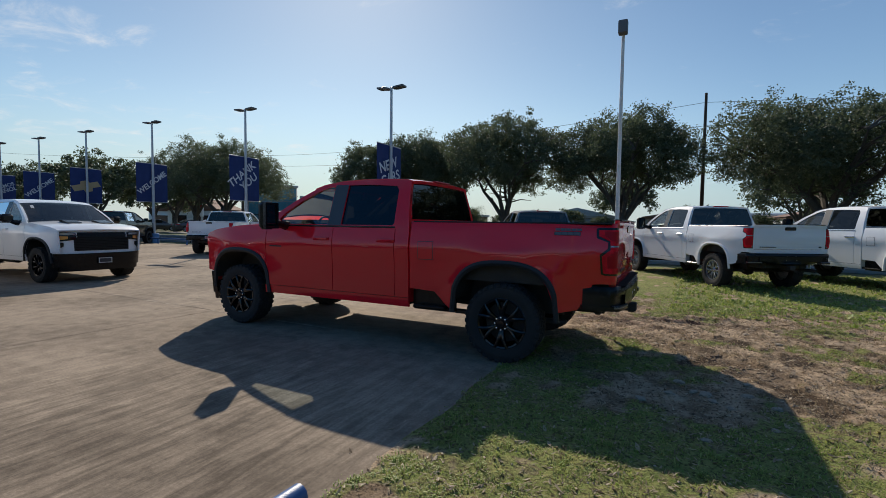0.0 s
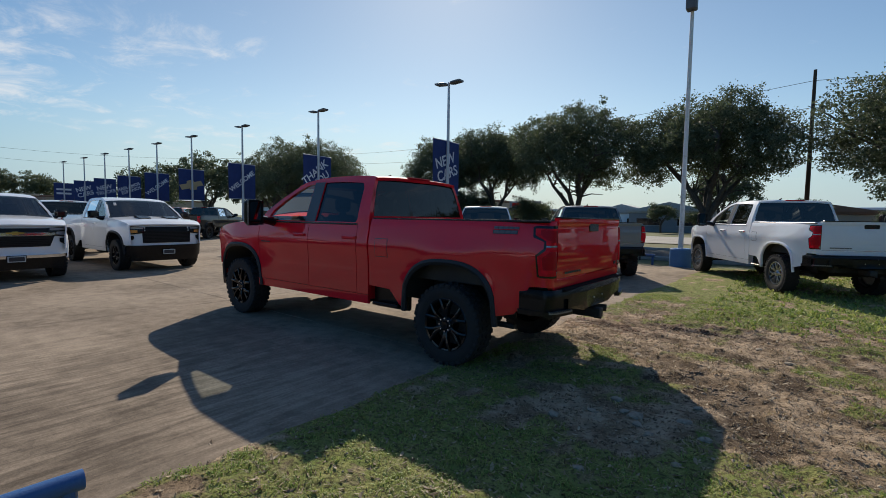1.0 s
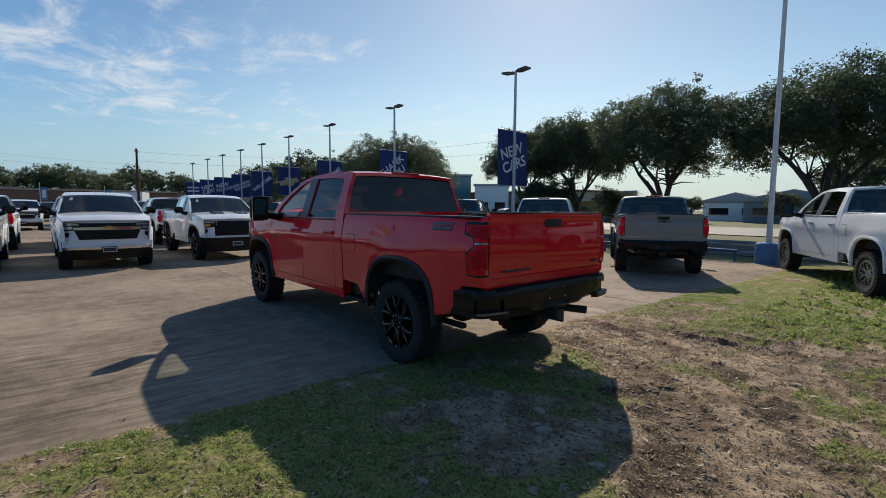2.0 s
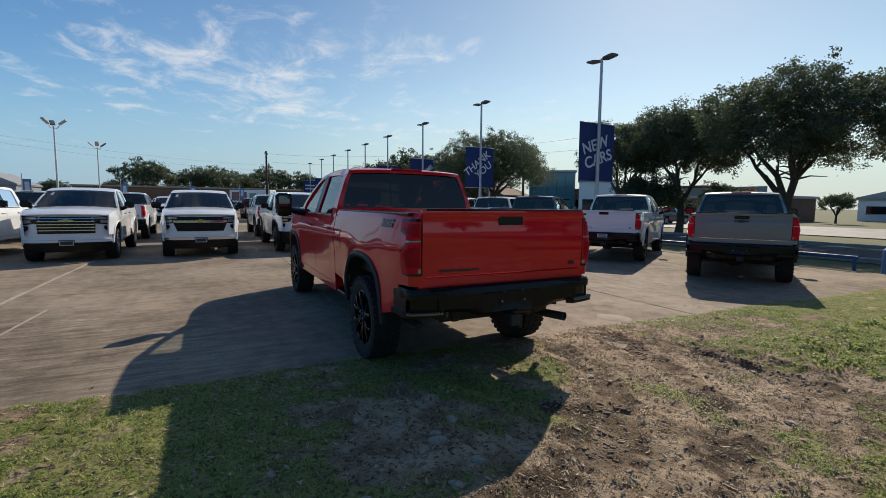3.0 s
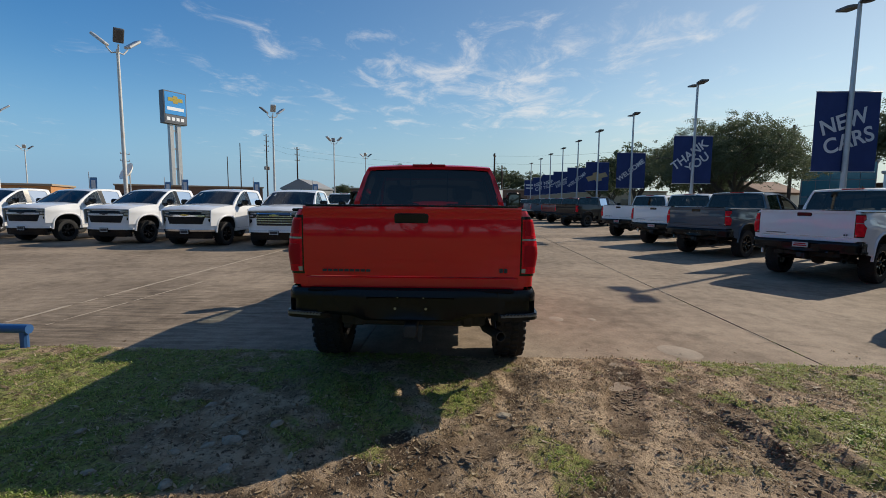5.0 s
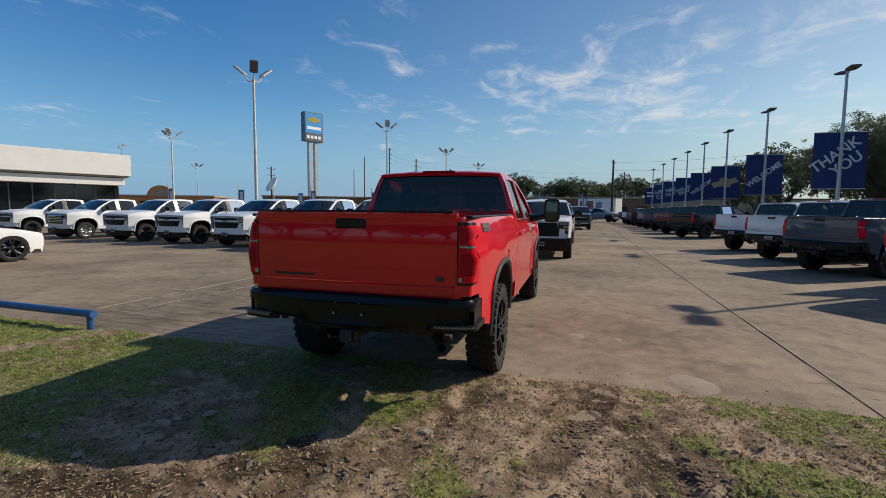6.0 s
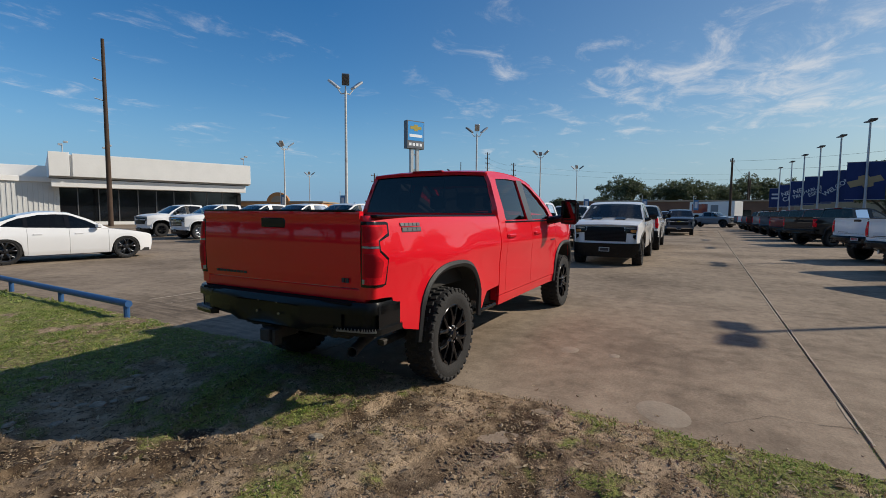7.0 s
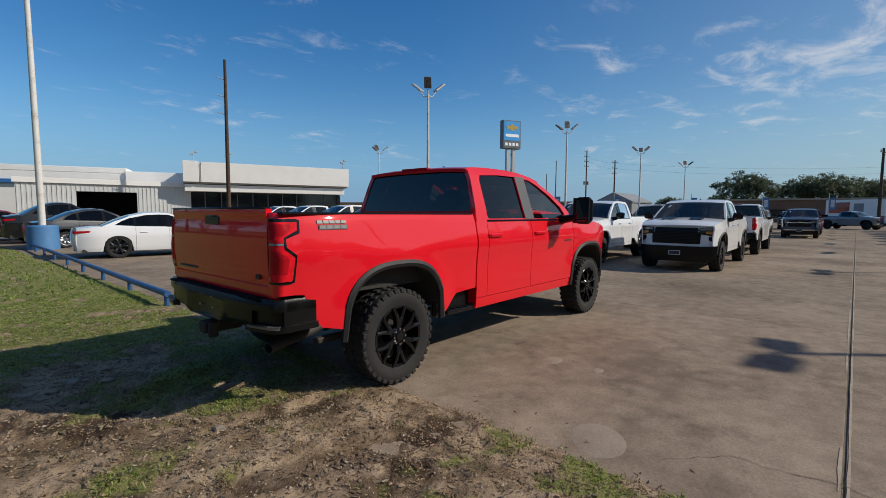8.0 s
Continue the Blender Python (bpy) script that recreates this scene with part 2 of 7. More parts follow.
# ---------------- mesh helpers ----------------
class G:
    """Vertices and faces of one mesh."""

    def __init__(self):
        self.v, self.f = [], []

    def add(self, v, f, m=None):
        o = len(self.v)
        self.v += [tuple(m @ Vector(p)) for p in v] if m is not None else [tuple(p) for p in v]
        self.f += [tuple(i + o for i in q) for q in f]
        return self

    def box(self, lo, hi, b=0.0, m=None):
        lo, hi = [min(a, c) for a, c in zip(lo, hi)], [max(a, c) for a, c in zip(lo, hi)]
        b = min([b] + [abs(h - l) * 0.45 for l, h in zip(lo, hi)])
        if b <= 0:
            v = [(x, y, z) for x in (lo[0], hi[0]) for y in (lo[1], hi[1]) for z in (lo[2], hi[2])]
            f = [(0, 1, 3, 2), (4, 6, 7, 5), (0, 4, 5, 1), (2, 3, 7, 6), (0, 2, 6, 4), (1, 5, 7, 3)]
            return self.add(v, f, m)
        v, idx = [], {}
        for sx in (0, 1):
            for sy in (0, 1):
                for sz in (0, 1):
                    c = [(lo, hi)[s][k] for k, s in enumerate((sx, sy, sz))]
                    inn = [c[k] + (b if s == 0 else -b) for k, s in enumerate((sx, sy, sz))]
                    for k in range(3):
                        p = list(inn)
                        p[k] = c[k]
                        idx[(sx, sy, sz, k)] = len(v)
                        v.append(p)
        f = []
        for k in range(3):
            a, c = [i for i in range(3) if i != k]
            for s in (0, 1):
                q = []
                for sa, sc in ((0, 0), (1, 0), (1, 1), (0, 1)):
                    t = [0, 0, 0]
                    t[k], t[a], t[c] = s, sa, sc
                    q.append(idx[(*t, k)])
                flip = (s == 0) ^ (k == 1)
                f.append(tuple(q[::-1]) if flip else tuple(q))
            for sa in (0, 1):
                for sc in (0, 1):
                    t0, t1 = [0, 0, 0], [0, 0, 0]
                    t0[k], t1[k] = 0, 1
                    t0[a] = t1[a] = sa
                    t0[c] = t1[c] = sc
                    f.append((idx[(*t0, a)], idx[(*t1, a)], idx[(*t1, c)], idx[(*t0, c)]))
        for sx in (0, 1):
            for sy in (0, 1):
                for sz in (0, 1):
                    f.append(tuple(idx[(sx, sy, sz, k)] for k in range(3)))
        return self.add(v, f, m)

    def grid(self, fn, us, vs, back=None):
        """A sheet through fn(u, v); back: an offset vector that gives it thickness."""
        nu, nv = len(us), len(vs)
        v = [tuple(fn(a, b)) for a in us for b in vs]
        f = [(i * nv + j, (i + 1) * nv + j, (i + 1) * nv + j + 1, i * nv + j + 1) for i in range(nu - 1) for j in range(nv - 1)]
        if back is not None:
            n = len(v)
            v += [(p[0] + back[0], p[1] + back[1], p[2] + back[2]) for p in v]
            f += [tuple(i + n for i in q[::-1]) for q in f]
            ring = [i * nv for i in range(nu)] + [(nu - 1) * nv + j for j in range(1, nv)] + \
                   [i * nv + nv - 1 for i in range(nu - 2, -1, -1)] + [j for j in range(nv - 2, 0, -1)]
            f += [(a, b, b + n, a + n) for a, b in zip(ring, ring[1:] + ring[:1])]
        return self.add(v, f)

    def lathe(self, prof, seg=32, m=None, closed=False):
        """Profile of (radius, height) turned round the local z axis."""
        n = len(prof)
        v = [(r * math.cos(2 * math.pi * i / seg), r * math.sin(2 * math.pi * i / seg), h) for i in range(seg) for r, h in prof]
        f = []
        for i in range(seg):
            k = (i + 1) % seg
            for j in range(n if closed else n - 1):
                a = (j + 1) % n
                f.append((i * n + j, k * n + j, k * n + a, i * n + a))
        return self.add(v, f, m)

    def tube(self, pts, r, seg=10, m=None):
        pts = [Vector(p) for p in pts]
        rs = r if isinstance(r, (list, tuple)) else [r] * len(pts)
        v, f = [], []
        up = Vector((0, 0, 1))
        for i, p in enumerate(pts):
            d = (pts[min(i + 1, len(pts) - 1)] - pts[max(i - 1, 0)]).normalized()
            a = d.cross(up if abs(d.z) < 0.95 else Vector((1, 0, 0))).normalized()
            b = a.cross(d)
            for k in range(seg):
                t = 2 * math.pi * k / seg
                v.append(p + (a * math.cos(t) + b * math.sin(t)) * rs[i])
        for i in range(len(pts) - 1):
            for k in range(seg):
                j = (k + 1) % seg
                f.append((i * seg + k, i * seg + j, (i + 1) * seg + j, (i + 1) * seg + k))
        f.append(tuple(range(seg))[::-1])
        f.append(tuple((len(pts) - 1) * seg + k for k in range(seg)))
        return self.add(v, f, m)

    def prism(self, outline, fn0, fn1):
        """A flat outline of 2D points carried by fn0 and fn1 to its two faces."""
        n = len(outline)
        v = [fn0(*p) for p in outline] + [fn1(*p) for p in outline]
        f = [tuple(range(n)), tuple(range(2 * n - 1, n - 1, -1))] + [(i, i + n, (i + 1) % n + n, (i + 1) % n) for i in range(n)]
        return self.add(v, f)

    def mesh(self, name, mat, angle=35):
        me = bpy.data.meshes.new(name)
        me.from_pydata(self.v, [], self.f)
        bm = bmesh.new()
        bm.from_mesh(me)
        bmesh.ops.recalc_face_normals(bm, faces=bm.faces)
        bm.to_mesh(me)
        bm.free()
        if angle:
            me.shade_smooth()
            me.set_sharp_from_angle(angle=radians(angle))
        if mat is not None:
            me.materials.append(mat)
        return me


def part(name, g, material, parent, label="", angle=35, m=None):
    me = g if isinstance(g, bpy.types.Mesh) else g.mesh(name, material, angle)
    ob = new(name, me)
    ob.parent = parent
    if m is not None:
        ob.matrix_basis = m
    if label:
        ob["label"] = label
    return ob


def thing(name, m, label, category, group=""):
    ob = new(name)
    ob.empty_display_size = 0.2
    ob.matrix_basis = m
    return tagged(ob, label, category, group)


def lerp(a, b, t):
    return a + (b - a) * t


def table(x, rows):
    """Linear reading of (x, value) rows."""
    if x <= rows[0][0]:
        return rows[0][1]
    for (x0, y0), (x1, y1) in zip(rows, rows[1:]):
        if x <= x1:
            return lerp(y0, y1, (x - x0) / (x1 - x0))
    return rows[-1][1]


def steps(a, b, n):
    return [lerp(a, b, i / n) for i in range(n + 1)]


def words(text, size, depth=0.004):
    """The mesh of a line of writing, centred, in its xy plane."""
    cu = bpy.data.curves.new("writing", "FONT")
    cu.body, cu.size, cu.extrude = text, size, depth
    cu.align_x, cu.align_y, cu.offset = "CENTER", "CENTER", size * 0.018
    ob = bpy.data.objects.new("writing", cu)
    scene.collection.objects.link(ob)
    bpy.context.view_layer.update()
    me = bpy.data.meshes.new_from_object(ob.evaluated_get(bpy.context.evaluated_depsgraph_get()))
    bpy.data.objects.remove(ob)
    return me


def holed(outline, holes, fn, back, out=None):
    """A flat panel with openings, mapped by fn(a, b) and thickened by the vector back."""
    bm = bmesh.new()
    edges = []
    for loop in [outline] + list(holes):
        vs = [bm.verts.new((a, b, 0)) for a, b in loop]
        edges += [bm.edges.new((p, q)) for p, q in zip(vs, vs[1:] + vs[:1])]
    bmesh.ops.triangle_fill(bm, use_beauty=True, edges=edges)
    bm.verts.index_update()
    flat = [(v.co.x, v.co.y) for v in bm.verts]
    tris = [tuple(v.index for v in f.verts) for f in bm.faces]
    rim = [(e.verts[0].index, e.verts[1].index) for e in bm.edges if len(e.link_faces) == 1]
    bm.free()
    g = out or G()
    n = len(flat)
    v = [tuple(fn(a, b)) for a, b in flat]
    v2 = [(p[0] + back[0], p[1] + back[1], p[2] + back[2]) for p in v]
    return g.add(v + v2, tris + [tuple(i + n for i in t[::-1]) for t in tris] + [(a, b, b + n, a + n) for a, b in rim])


# ---------------- wheels ----------------
AXLE = Matrix.Rotation(radians(-90), 4, "X")


def wheel_meshes(R, width, rim_r, rim_mat, spokes, lugs, accent=None, dish=0.62):
    h = width / 2
    t = G()
    t.lathe([(rim_r, -h * 0.86), (rim_r + 0.05, -h * 0.98), (R * 0.84, -h), (R * 0.94, -h * 0.93), (R * 0.985, -h * 0.8), (R - 0.012, -h * 0.4),
             (R - 0.012, h * 0.4), (R * 0.985, h * 0.8), (R * 0.94, h * 0.93), (R * 0.84, h), (rim_r + 0.05, h * 0.98), (rim_r, h * 0.86),
             (rim_r - 0.012, h * 0.7), (rim_r - 0.012, -h * 0.7)], 48, AXLE, True)
    tyre = t.mesh("tyre", RUBBER)
    t = G()
    for i in range(lugs):
        for row, (y0, y1, sh) in enumerate(((-1.0, -0.62, 0), (-0.52, -0.06, 0.5), (0.06, 0.52, 0), (0.62, 1.0, 0.5))):
            a = 2 * math.pi * (i + sh) / lugs
            w = math.pi * R / lugs * 0.62
            rot = Matrix.Rotation(a, 4, "Y")
            skew = pose(0, 0, 0, 0, 0, 14 if row in (1, 2) else 0)
            deep = R - 0.03 if row in (1, 2) else R * 0.90
            g0 = R - deep
            t.box((-w, y0 * h, -g0), (w, y1 * h, 0.0 if row in (1, 2) else -0.006), 0.006 if lugs > 32 else 0.0, rot @ Matrix.Translation((0, 0, R)) @ skew)
    tread = t.mesh("tread", RUBBER)
    r = G()
    face = h * dish
    r.lathe([(rim_r + 0.006, h * 0.84), (rim_r - 0.004, h * 0.90), (rim_r - 0.022, h * 0.86), (rim_r - 0.03, h * 0.3), (rim_r - 0.05, -h * 0.7), (rim_r - 0.012, -h * 0.8)], 40, AXLE)
    r.lathe([(0.0, face + 0.012), (0.055, face + 0.012), (0.085, face - 0.01), (0.095, -0.02), (0.0, -0.02)], 24, AXLE)
    r.lathe([(0.0, -0.03), (rim_r - 0.06, -0.06), (rim_r - 0.04, -0.05)], 32, AXLE)
    for i in range(spokes):
        for off in (-0.13, 0.13):
            a = 2 * math.pi * i / spokes
            m = Matrix.Rotation(a, 4, "Y")
            def sp(u, w, off=off):
                z = lerp(0.06, rim_r - 0.012, u)
                x = math.sin(off * 1.9 * u) * z * 1.1 + w * lerp(0.022, 0.016, u)
                y = face + 0.018 * math.sin(u * math.pi) + 0.02 * u * u + (0.006 if w == 0 else 0)
                return m @ Vector((x, y, z))
            r.grid(sp, steps(0, 1, 5), (-1, 0, 1), tuple(m.to_3x3() @ Vector((0, -0.045, 0))))
    rim = r.mesh("rim", rim_mat)
    c = G()
    c.lathe([(0.0, face + 0.03), (0.036, face + 0.028), (0.044, face + 0.01)], 20, AXLE)
    cap = c.mesh("hub_cap", accent or rim_mat)
    d = G()
    d.lathe([(0.0, 0.0), (rim_r * 0.8, 0.0), (rim_r * 0.8, -0.025), (0.0, -0.025)], 28, AXLE)
    disc = d.mesh("brake_disc", UNDER)
    nut = G().lathe([(0.0, face + 0.030), (0.010, face + 0.028), (0.0125, face)], 8, AXLE).mesh("lug_nut", CHROME)
    return tyre, rim, cap, disc, tread, nut


WHEELS = {
    "hero": wheel_meshes(0.43, 0.275, 0.275, GLOSSBLK, 6, 34, dish=0.80),
    "black": wheel_meshes(0.41, 0.27, 0.262, GLOSSBLK, 6, 30),
    "silver": wheel_meshes(0.41, 0.27, 0.262, ALLOY, 6, 30),
    "hd_silver": wheel_meshes(0.415, 0.28, 0.25, ALLOY, 7, 30),
    "sedan": wheel_meshes(0.355, 0.225, 0.262, GUNMETAL, 5, 24),
    "sedan_silver": wheel_meshes(0.335, 0.225, 0.235, ALLOY, 7, 24),
}


def add_wheel(parent, style, x, y, side):
    tyre, rim, cap, disc, tread, nut = WHEELS[style]
    R = max(v.co.z for v in tread.vertices)
    w = new("wheel")
    w.parent = parent
    w.matrix_basis = Matrix.Translation((x, y, R)) @ (Matrix.Rotation(math.pi, 4, "Z") if side < 0 else Matrix())
    part("tyre", tyre, None, w)
    tagged(part("tread", tread, None, w), kind="stuff")
    part("rim", rim, None, w)
    part("hub_cap", cap, None, w)
    if style == "hero":
        for i in range(8):
            part("lug_nut", nut, None, w, m=Matrix.Rotation(2 * math.pi * i / 8, 4, "Y") @ Matrix.Translation((0.068, 0, 0)))
    if style in ("hero", "hd_silver"):
        part("brake_disc", disc, None, w)
    return w


# ---------------- pickup trucks ----------------
FRONT = 4.04
PROFILE = [(0.40, 0.955), (0.46, 0.975), (0.56, 0.990), (0.75, 0.997), (0.95, 1.0), (1.08, 1.008), (1.16, 1.019), (1.205, 1.022),
           (1.25, 1.017), (1.33, 1.002), (1.44, 0.979), (1.49, 0.966), (1.52, 0.947), (1.56, 0.92)]


def half_width(x, z):
    w = table(z, PROFILE)
    if x > 4.15:
        w -= 0.20 * (x - 4.15) ** 2
    if x < -0.5:
        w -= 0.055 * ((-0.5 - x) / 0.7) ** 2
    for cx in (0.0, FRONT):
        r = math.hypot((x - cx), (z - 0.45) * 0.95)
        w += 0.022 * math.exp(-((r - 0.62) / 0.13) ** 2)
    return w


def arch(x, cx, w=0.575, top=1.065):
    d = min(1.0, abs((x - cx) / w))
    return 0.50 + (top - 0.50) * (1 - d ** 2.7) ** (1 / 2.7)


def pane_y(z):
    return table(z, [(1.40, 0.980), (1.47, 0.970), (1.7, 0.915), (1.9, 0.835), (2.0, 0.785), (2.07, 0.725)])


def hood_z(x):
    return table(x, [(3.4, 1.46), (3.8, 1.445), (4.3, 1.405), (4.6, 1.365), (4.8, 1.315), (4.95, 1.24)])


def nose_x(y, z, off=0.0):
    return 4.93 + off - 0.07 * (y / 0.95) ** 2 - 0.20 * (abs(y) / 0.95) ** 6 - max(0.0, z - 1.13) ** 1.5 * 1.1 - max(0.0, 0.75 - z) * 0.12


def roof_z(x):
    return table(x, [(1.24, 2.026), (1.32, 2.05), (1.6, 2.068), (2.0, 2.072), (2.35, 2.054), (2.6, 2.014), (2.76, 1.96)])


BED_S, ARC = 2.29, 0.07


def bed_path(s, z, off=0.0):
    """From the cab gap rearwards along the bed's side, round its corner and along its rear face."""
    x0 = 1.15
    if s <= BED_S:
        x = x0 - s
        return x, half_width(x, z) + off
    w = half_width(-1.12, z)
    a = min((s - BED_S) / (ARC * math.pi / 2), 1.0) * math.pi / 2
    cx, cy = x0 - BED_S, w - ARC
    x, y = cx - (ARC + off) * math.sin(a), cy + (ARC + off) * math.cos(a)
    rest = s - BED_S - ARC * math.pi / 2
    return (x, y - max(0.0, rest))


def build_truck(m, label, body, wheels="black", hd=False, trim="plain", front="bar", rear_bumper=None, lens=None, badge=True,
                group="parked pickup trucks", plate=True, tint=None, detail=1):
    root = thing("pickup_truck", m, label, "pickup truck", group)
    sx, sy, sz = (1.0, 1.008, 1.0) if hd else (0.927, 0.985, 0.955)
    painted_bar = front == "painted"
    front = "bar" if painted_bar else front
    lens = lens or LAMP_RED
    rear_bumper = rear_bumper or PLASTIC

    def tuck(x):
        # the overhang behind the rear axle is short
        return x if x > -0.55 else -0.55 + (x + 0.55) * 0.885

    def put(name, g, mat, parent=root, lab="", angle=35):
        g.v = [(tuck(p[0]) * sx, p[1] * sy, p[2] * sz) for p in g.v]
        return part(name, g, mat, parent, lab, angle)

    fine = 1.0 if detail else 0.6
    for s in (1, -1):
        # sides
        def side(x0, x1, n, low, high, rows=12, th=0.03):
            g = G()
            xs = steps(x0, x1, max(3, int(n * fine)))
            def fn(x, k):
                z = lerp(low(x), high(x), k)
                return (x, s * half_width(x, z), z)
            return g.grid(fn, xs, steps(0, 1, rows), (0, -s * th, 0))
        def low_front(x):
            if abs(x - FRONT) < 0.575:
                return arch(x, FRONT)
            return 0.58 if x < FRONT else 0.74
        xs_low = low_front
        put("front_fender", side(3.505, 4.86, 30, xs_low, hood_z, 14), body)
        fd = put("front_door", side(2.325, 3.495, 10, lambda x: 0.612, lambda x: 1.432, 16), body)
        rd = put("rear_door", side(1.375, 2.315, 8, lambda x: 0.612, lambda x: 1.432, 16), body)
        put("cab_corner", side(1.175, 1.367, 4, lambda x: 0.612, lambda x: 1.432, 14), body)
        put("rocker_panel", side(1.175, 3.52, 8, lambda x: 0.50, lambda x: 0.606, 3), body)
        for d, hx in ((fd, 2.50), (rd, 1.49)):
            hg = G()
            hy = 1.0
            hg.box((hx - 0.115, s * (hy + 0.020), 1.262), (hx + 0.115, s * (hy + 0.044), 1.304), 0.014)
            for e in (-0.10, 0.10):
                hg.box((hx + e - 0.03, s * hy, 1.266), (hx + e + 0.03, s * (hy + 0.03), 1.300), 0.006)
            put("door_handle", hg, body if front != "bars" else CHROME, d)
        # bed side with its corner
        def low_bed(s_):
            x = 1.15 - s_
            if x > 0.58:
                return table(x, [(0.58, 0.52), (0.66, 0.57), (0.82, 0.715), (1.2, 0.735)])
            if abs(x) < 0.575:
                return arch(x, 0.0)
            return table(x, [(-1.3, 0.925), (-0.98, 0.925), (-0.86, 0.66), (-0.575, 0.60)])
        g = G()
        ss = steps(0, 0.25, 3) + steps(0.29, 0.54, 6) + steps(0.571, 1.745, int(26 * fine)) + steps(1.80, BED_S, 6) + \
            [BED_S + ARC * math.pi / 2 * k / 6 for k in range(1, 7)] + [BED_S + ARC * math.pi / 2 + 0.055]
        def bed_fn(a, k):
            z = lerp(low_bed(a), 1.52, k)
            x, y = bed_path(a, z)
            return (x, s * y, z)
        g.grid(bed_fn, ss, steps(0, 1, 16), (0.03, -s * 0.03, 0))
        bs = put("bed_side", g, body)
        if hd and s > 0:
            def skin(x0, x1, z0, z1, off):
                return G().grid(lambda x, z: (x, s * (half_width(x, z) + off), z), steps(x0, x1, 3), steps(z0, z1, 4), (0, -s * 0.006, 0))
            fdoor = put("fuel_door", skin(0.845, 1.035, 1.085, 1.285, 0.0035), body, bs)
            put("fuel_door_seam", skin(0.838, 1.042, 1.078, 1.292, 0.0015), BAR_DARK, fdoor)
        # rail cap and inner wall
        g = G()
        g.box((-1.16, s * 0.955, 1.505), (1.14, s * 0.855, 1.527), 0.008)
        put("bed_rail", g, PLASTIC)
        g = G()
        g.box((-1.16, s * 0.86, 0.90), (1.14, s * 0.835, 1.507))
        put("bed_inner_wall", g, UNDER)
        # step in front of the wheel
        g = G()
        g.box((0.60, s * 0.84, 0.47), (1.17, s * 0.90, 0.84), 0.02)
        g.box((0.70, s * 0.88, 0.50), (1.12, s * 0.985, 0.54), 0.012)
        for k in range(4):
            g.box((0.74 + k * 0.09, s * 0.91, 0.538), (0.79 + k * 0.09, s * 0.98, 0.547))
        put("bed_step", g, PLASTIC)
        # arch trims and liners
        for cx in (0.0, FRONT):
            g = G()
            def trim_fn(t, k):
                a = lerp(-1, 1, t)
                x = cx + 0.575 * math.copysign(abs(a) ** 0.75, a)
                z = arch(x, cx)
                out = Vector((x - cx, 0, z - 0.43)).normalized()
                q = Vector((x, 0, z)) + out * lerp(-0.012, 0.050, k / 2)
                bul = (0.010, 0.026, 0.012)[int(k)]
                return (q.x, s * (half_width(q.x, max(q.z, 0.5)) + bul), q.z)
            g.grid(trim_fn, steps(0, 1, int(30 * fine)), (0, 1, 2), (0, -s * 0.03, 0))
            put("arch_trim", g, FLARE if trim != "plain" else body)
            g = G()
            def liner(t, k):
                a = lerp(-1, 1, t)
                x = cx + 0.57 * math.copysign(abs(a) ** 0.75, a)
                return (x, s * lerp(0.99, 0.52, k), arch(x, cx) + 0.005)
            g.grid(liner, steps(0, 1, 16), (0, 0.5, 1))
            g.box((cx - 0.56, s * 0.53, 0.50), (cx + 0.56, s * 0.51, 1.06))
            put("wheel_liner", g, UNDER)
        # greenhouse
        outline = [(1.185, 1.425), (1.205, 1.6), (1.25, 1.90), (1.262, 2.0), (1.34, 2.032), (1.6, 2.05), (2.0, 2.05), (2.35, 2.034), (2.6, 1.992), (2.76, 1.930),
                   (3.05, 1.785), (3.35, 1.61), (3.58, 1.425)]
        rear_win = [(1.42, 1.468), (1.395, 1.50), (1.398, 1.58), (1.412, 1.90), (1.455, 1.955), (1.85, 1.98), (2.205, 1.98), (2.205, 1.468)]
        front_win = [(2.425, 1.468), (2.425, 1.968), (2.54, 1.955), (2.68, 1.905), (2.96, 1.765), (3.20, 1.615), (3.285, 1.525), (3.275, 1.468)]
        cabf = lambda a, b: (a, s * (pane_y(b) + 0.004), b)
        put("cab_frame", holed(outline, [rear_win, front_win], cabf, (0, -s * 0.05, 0)), body)
        g = G()
        g.prism([(2.210, 1.462), (2.420, 1.462), (2.420, 1.988), (2.210, 1.988)], lambda a, b: (a, s * (pane_y(b) + 0.008), b), lambda a, b: (a, s * (pane_y(b) - 0.01), b))
        put("door_pillar", g, SATIN if hd else GLOSSBLK)
        put("pillar_trim", holed(outline, [rear_win, front_win], lambda a, b: (a, s * (pane_y(b) - 0.052), b), (0, -s * 0.008, 0)), CABIN)
        inset = lambda a, b: (a, s * (pane_y(b) - 0.012), b)
        for dd, win, gm in ((rd, rear_win, tint or GLASS_TINT), (fd, front_win, GLASS_CLEAR)):
            g = G()
            g.add([inset(a, b) for a, b in win], [tuple(range(len(win)))])
            gl = put("window_glass", g, gm, dd)
            gl.visible_shadow = hd or gm is not GLASS_CLEAR
        # belt moulding
        g = G()
        g.box((1.38, s * 0.970, 1.434), (3.30, s * 0.988, 1.456), 0.005)
        put("belt_moulding", g, CHROME if front == "bars" else GLOSSBLK)
        # mirror
        my0, my1, mz0, mz1 = (1.19, 1.43, 1.39, 1.75) if hd else (1.08, 1.33, 1.46, 1.66)
        mir = G()
        mir.box((3.085, s * my0, mz0), (3.21, s * my1, mz1), 0.05)
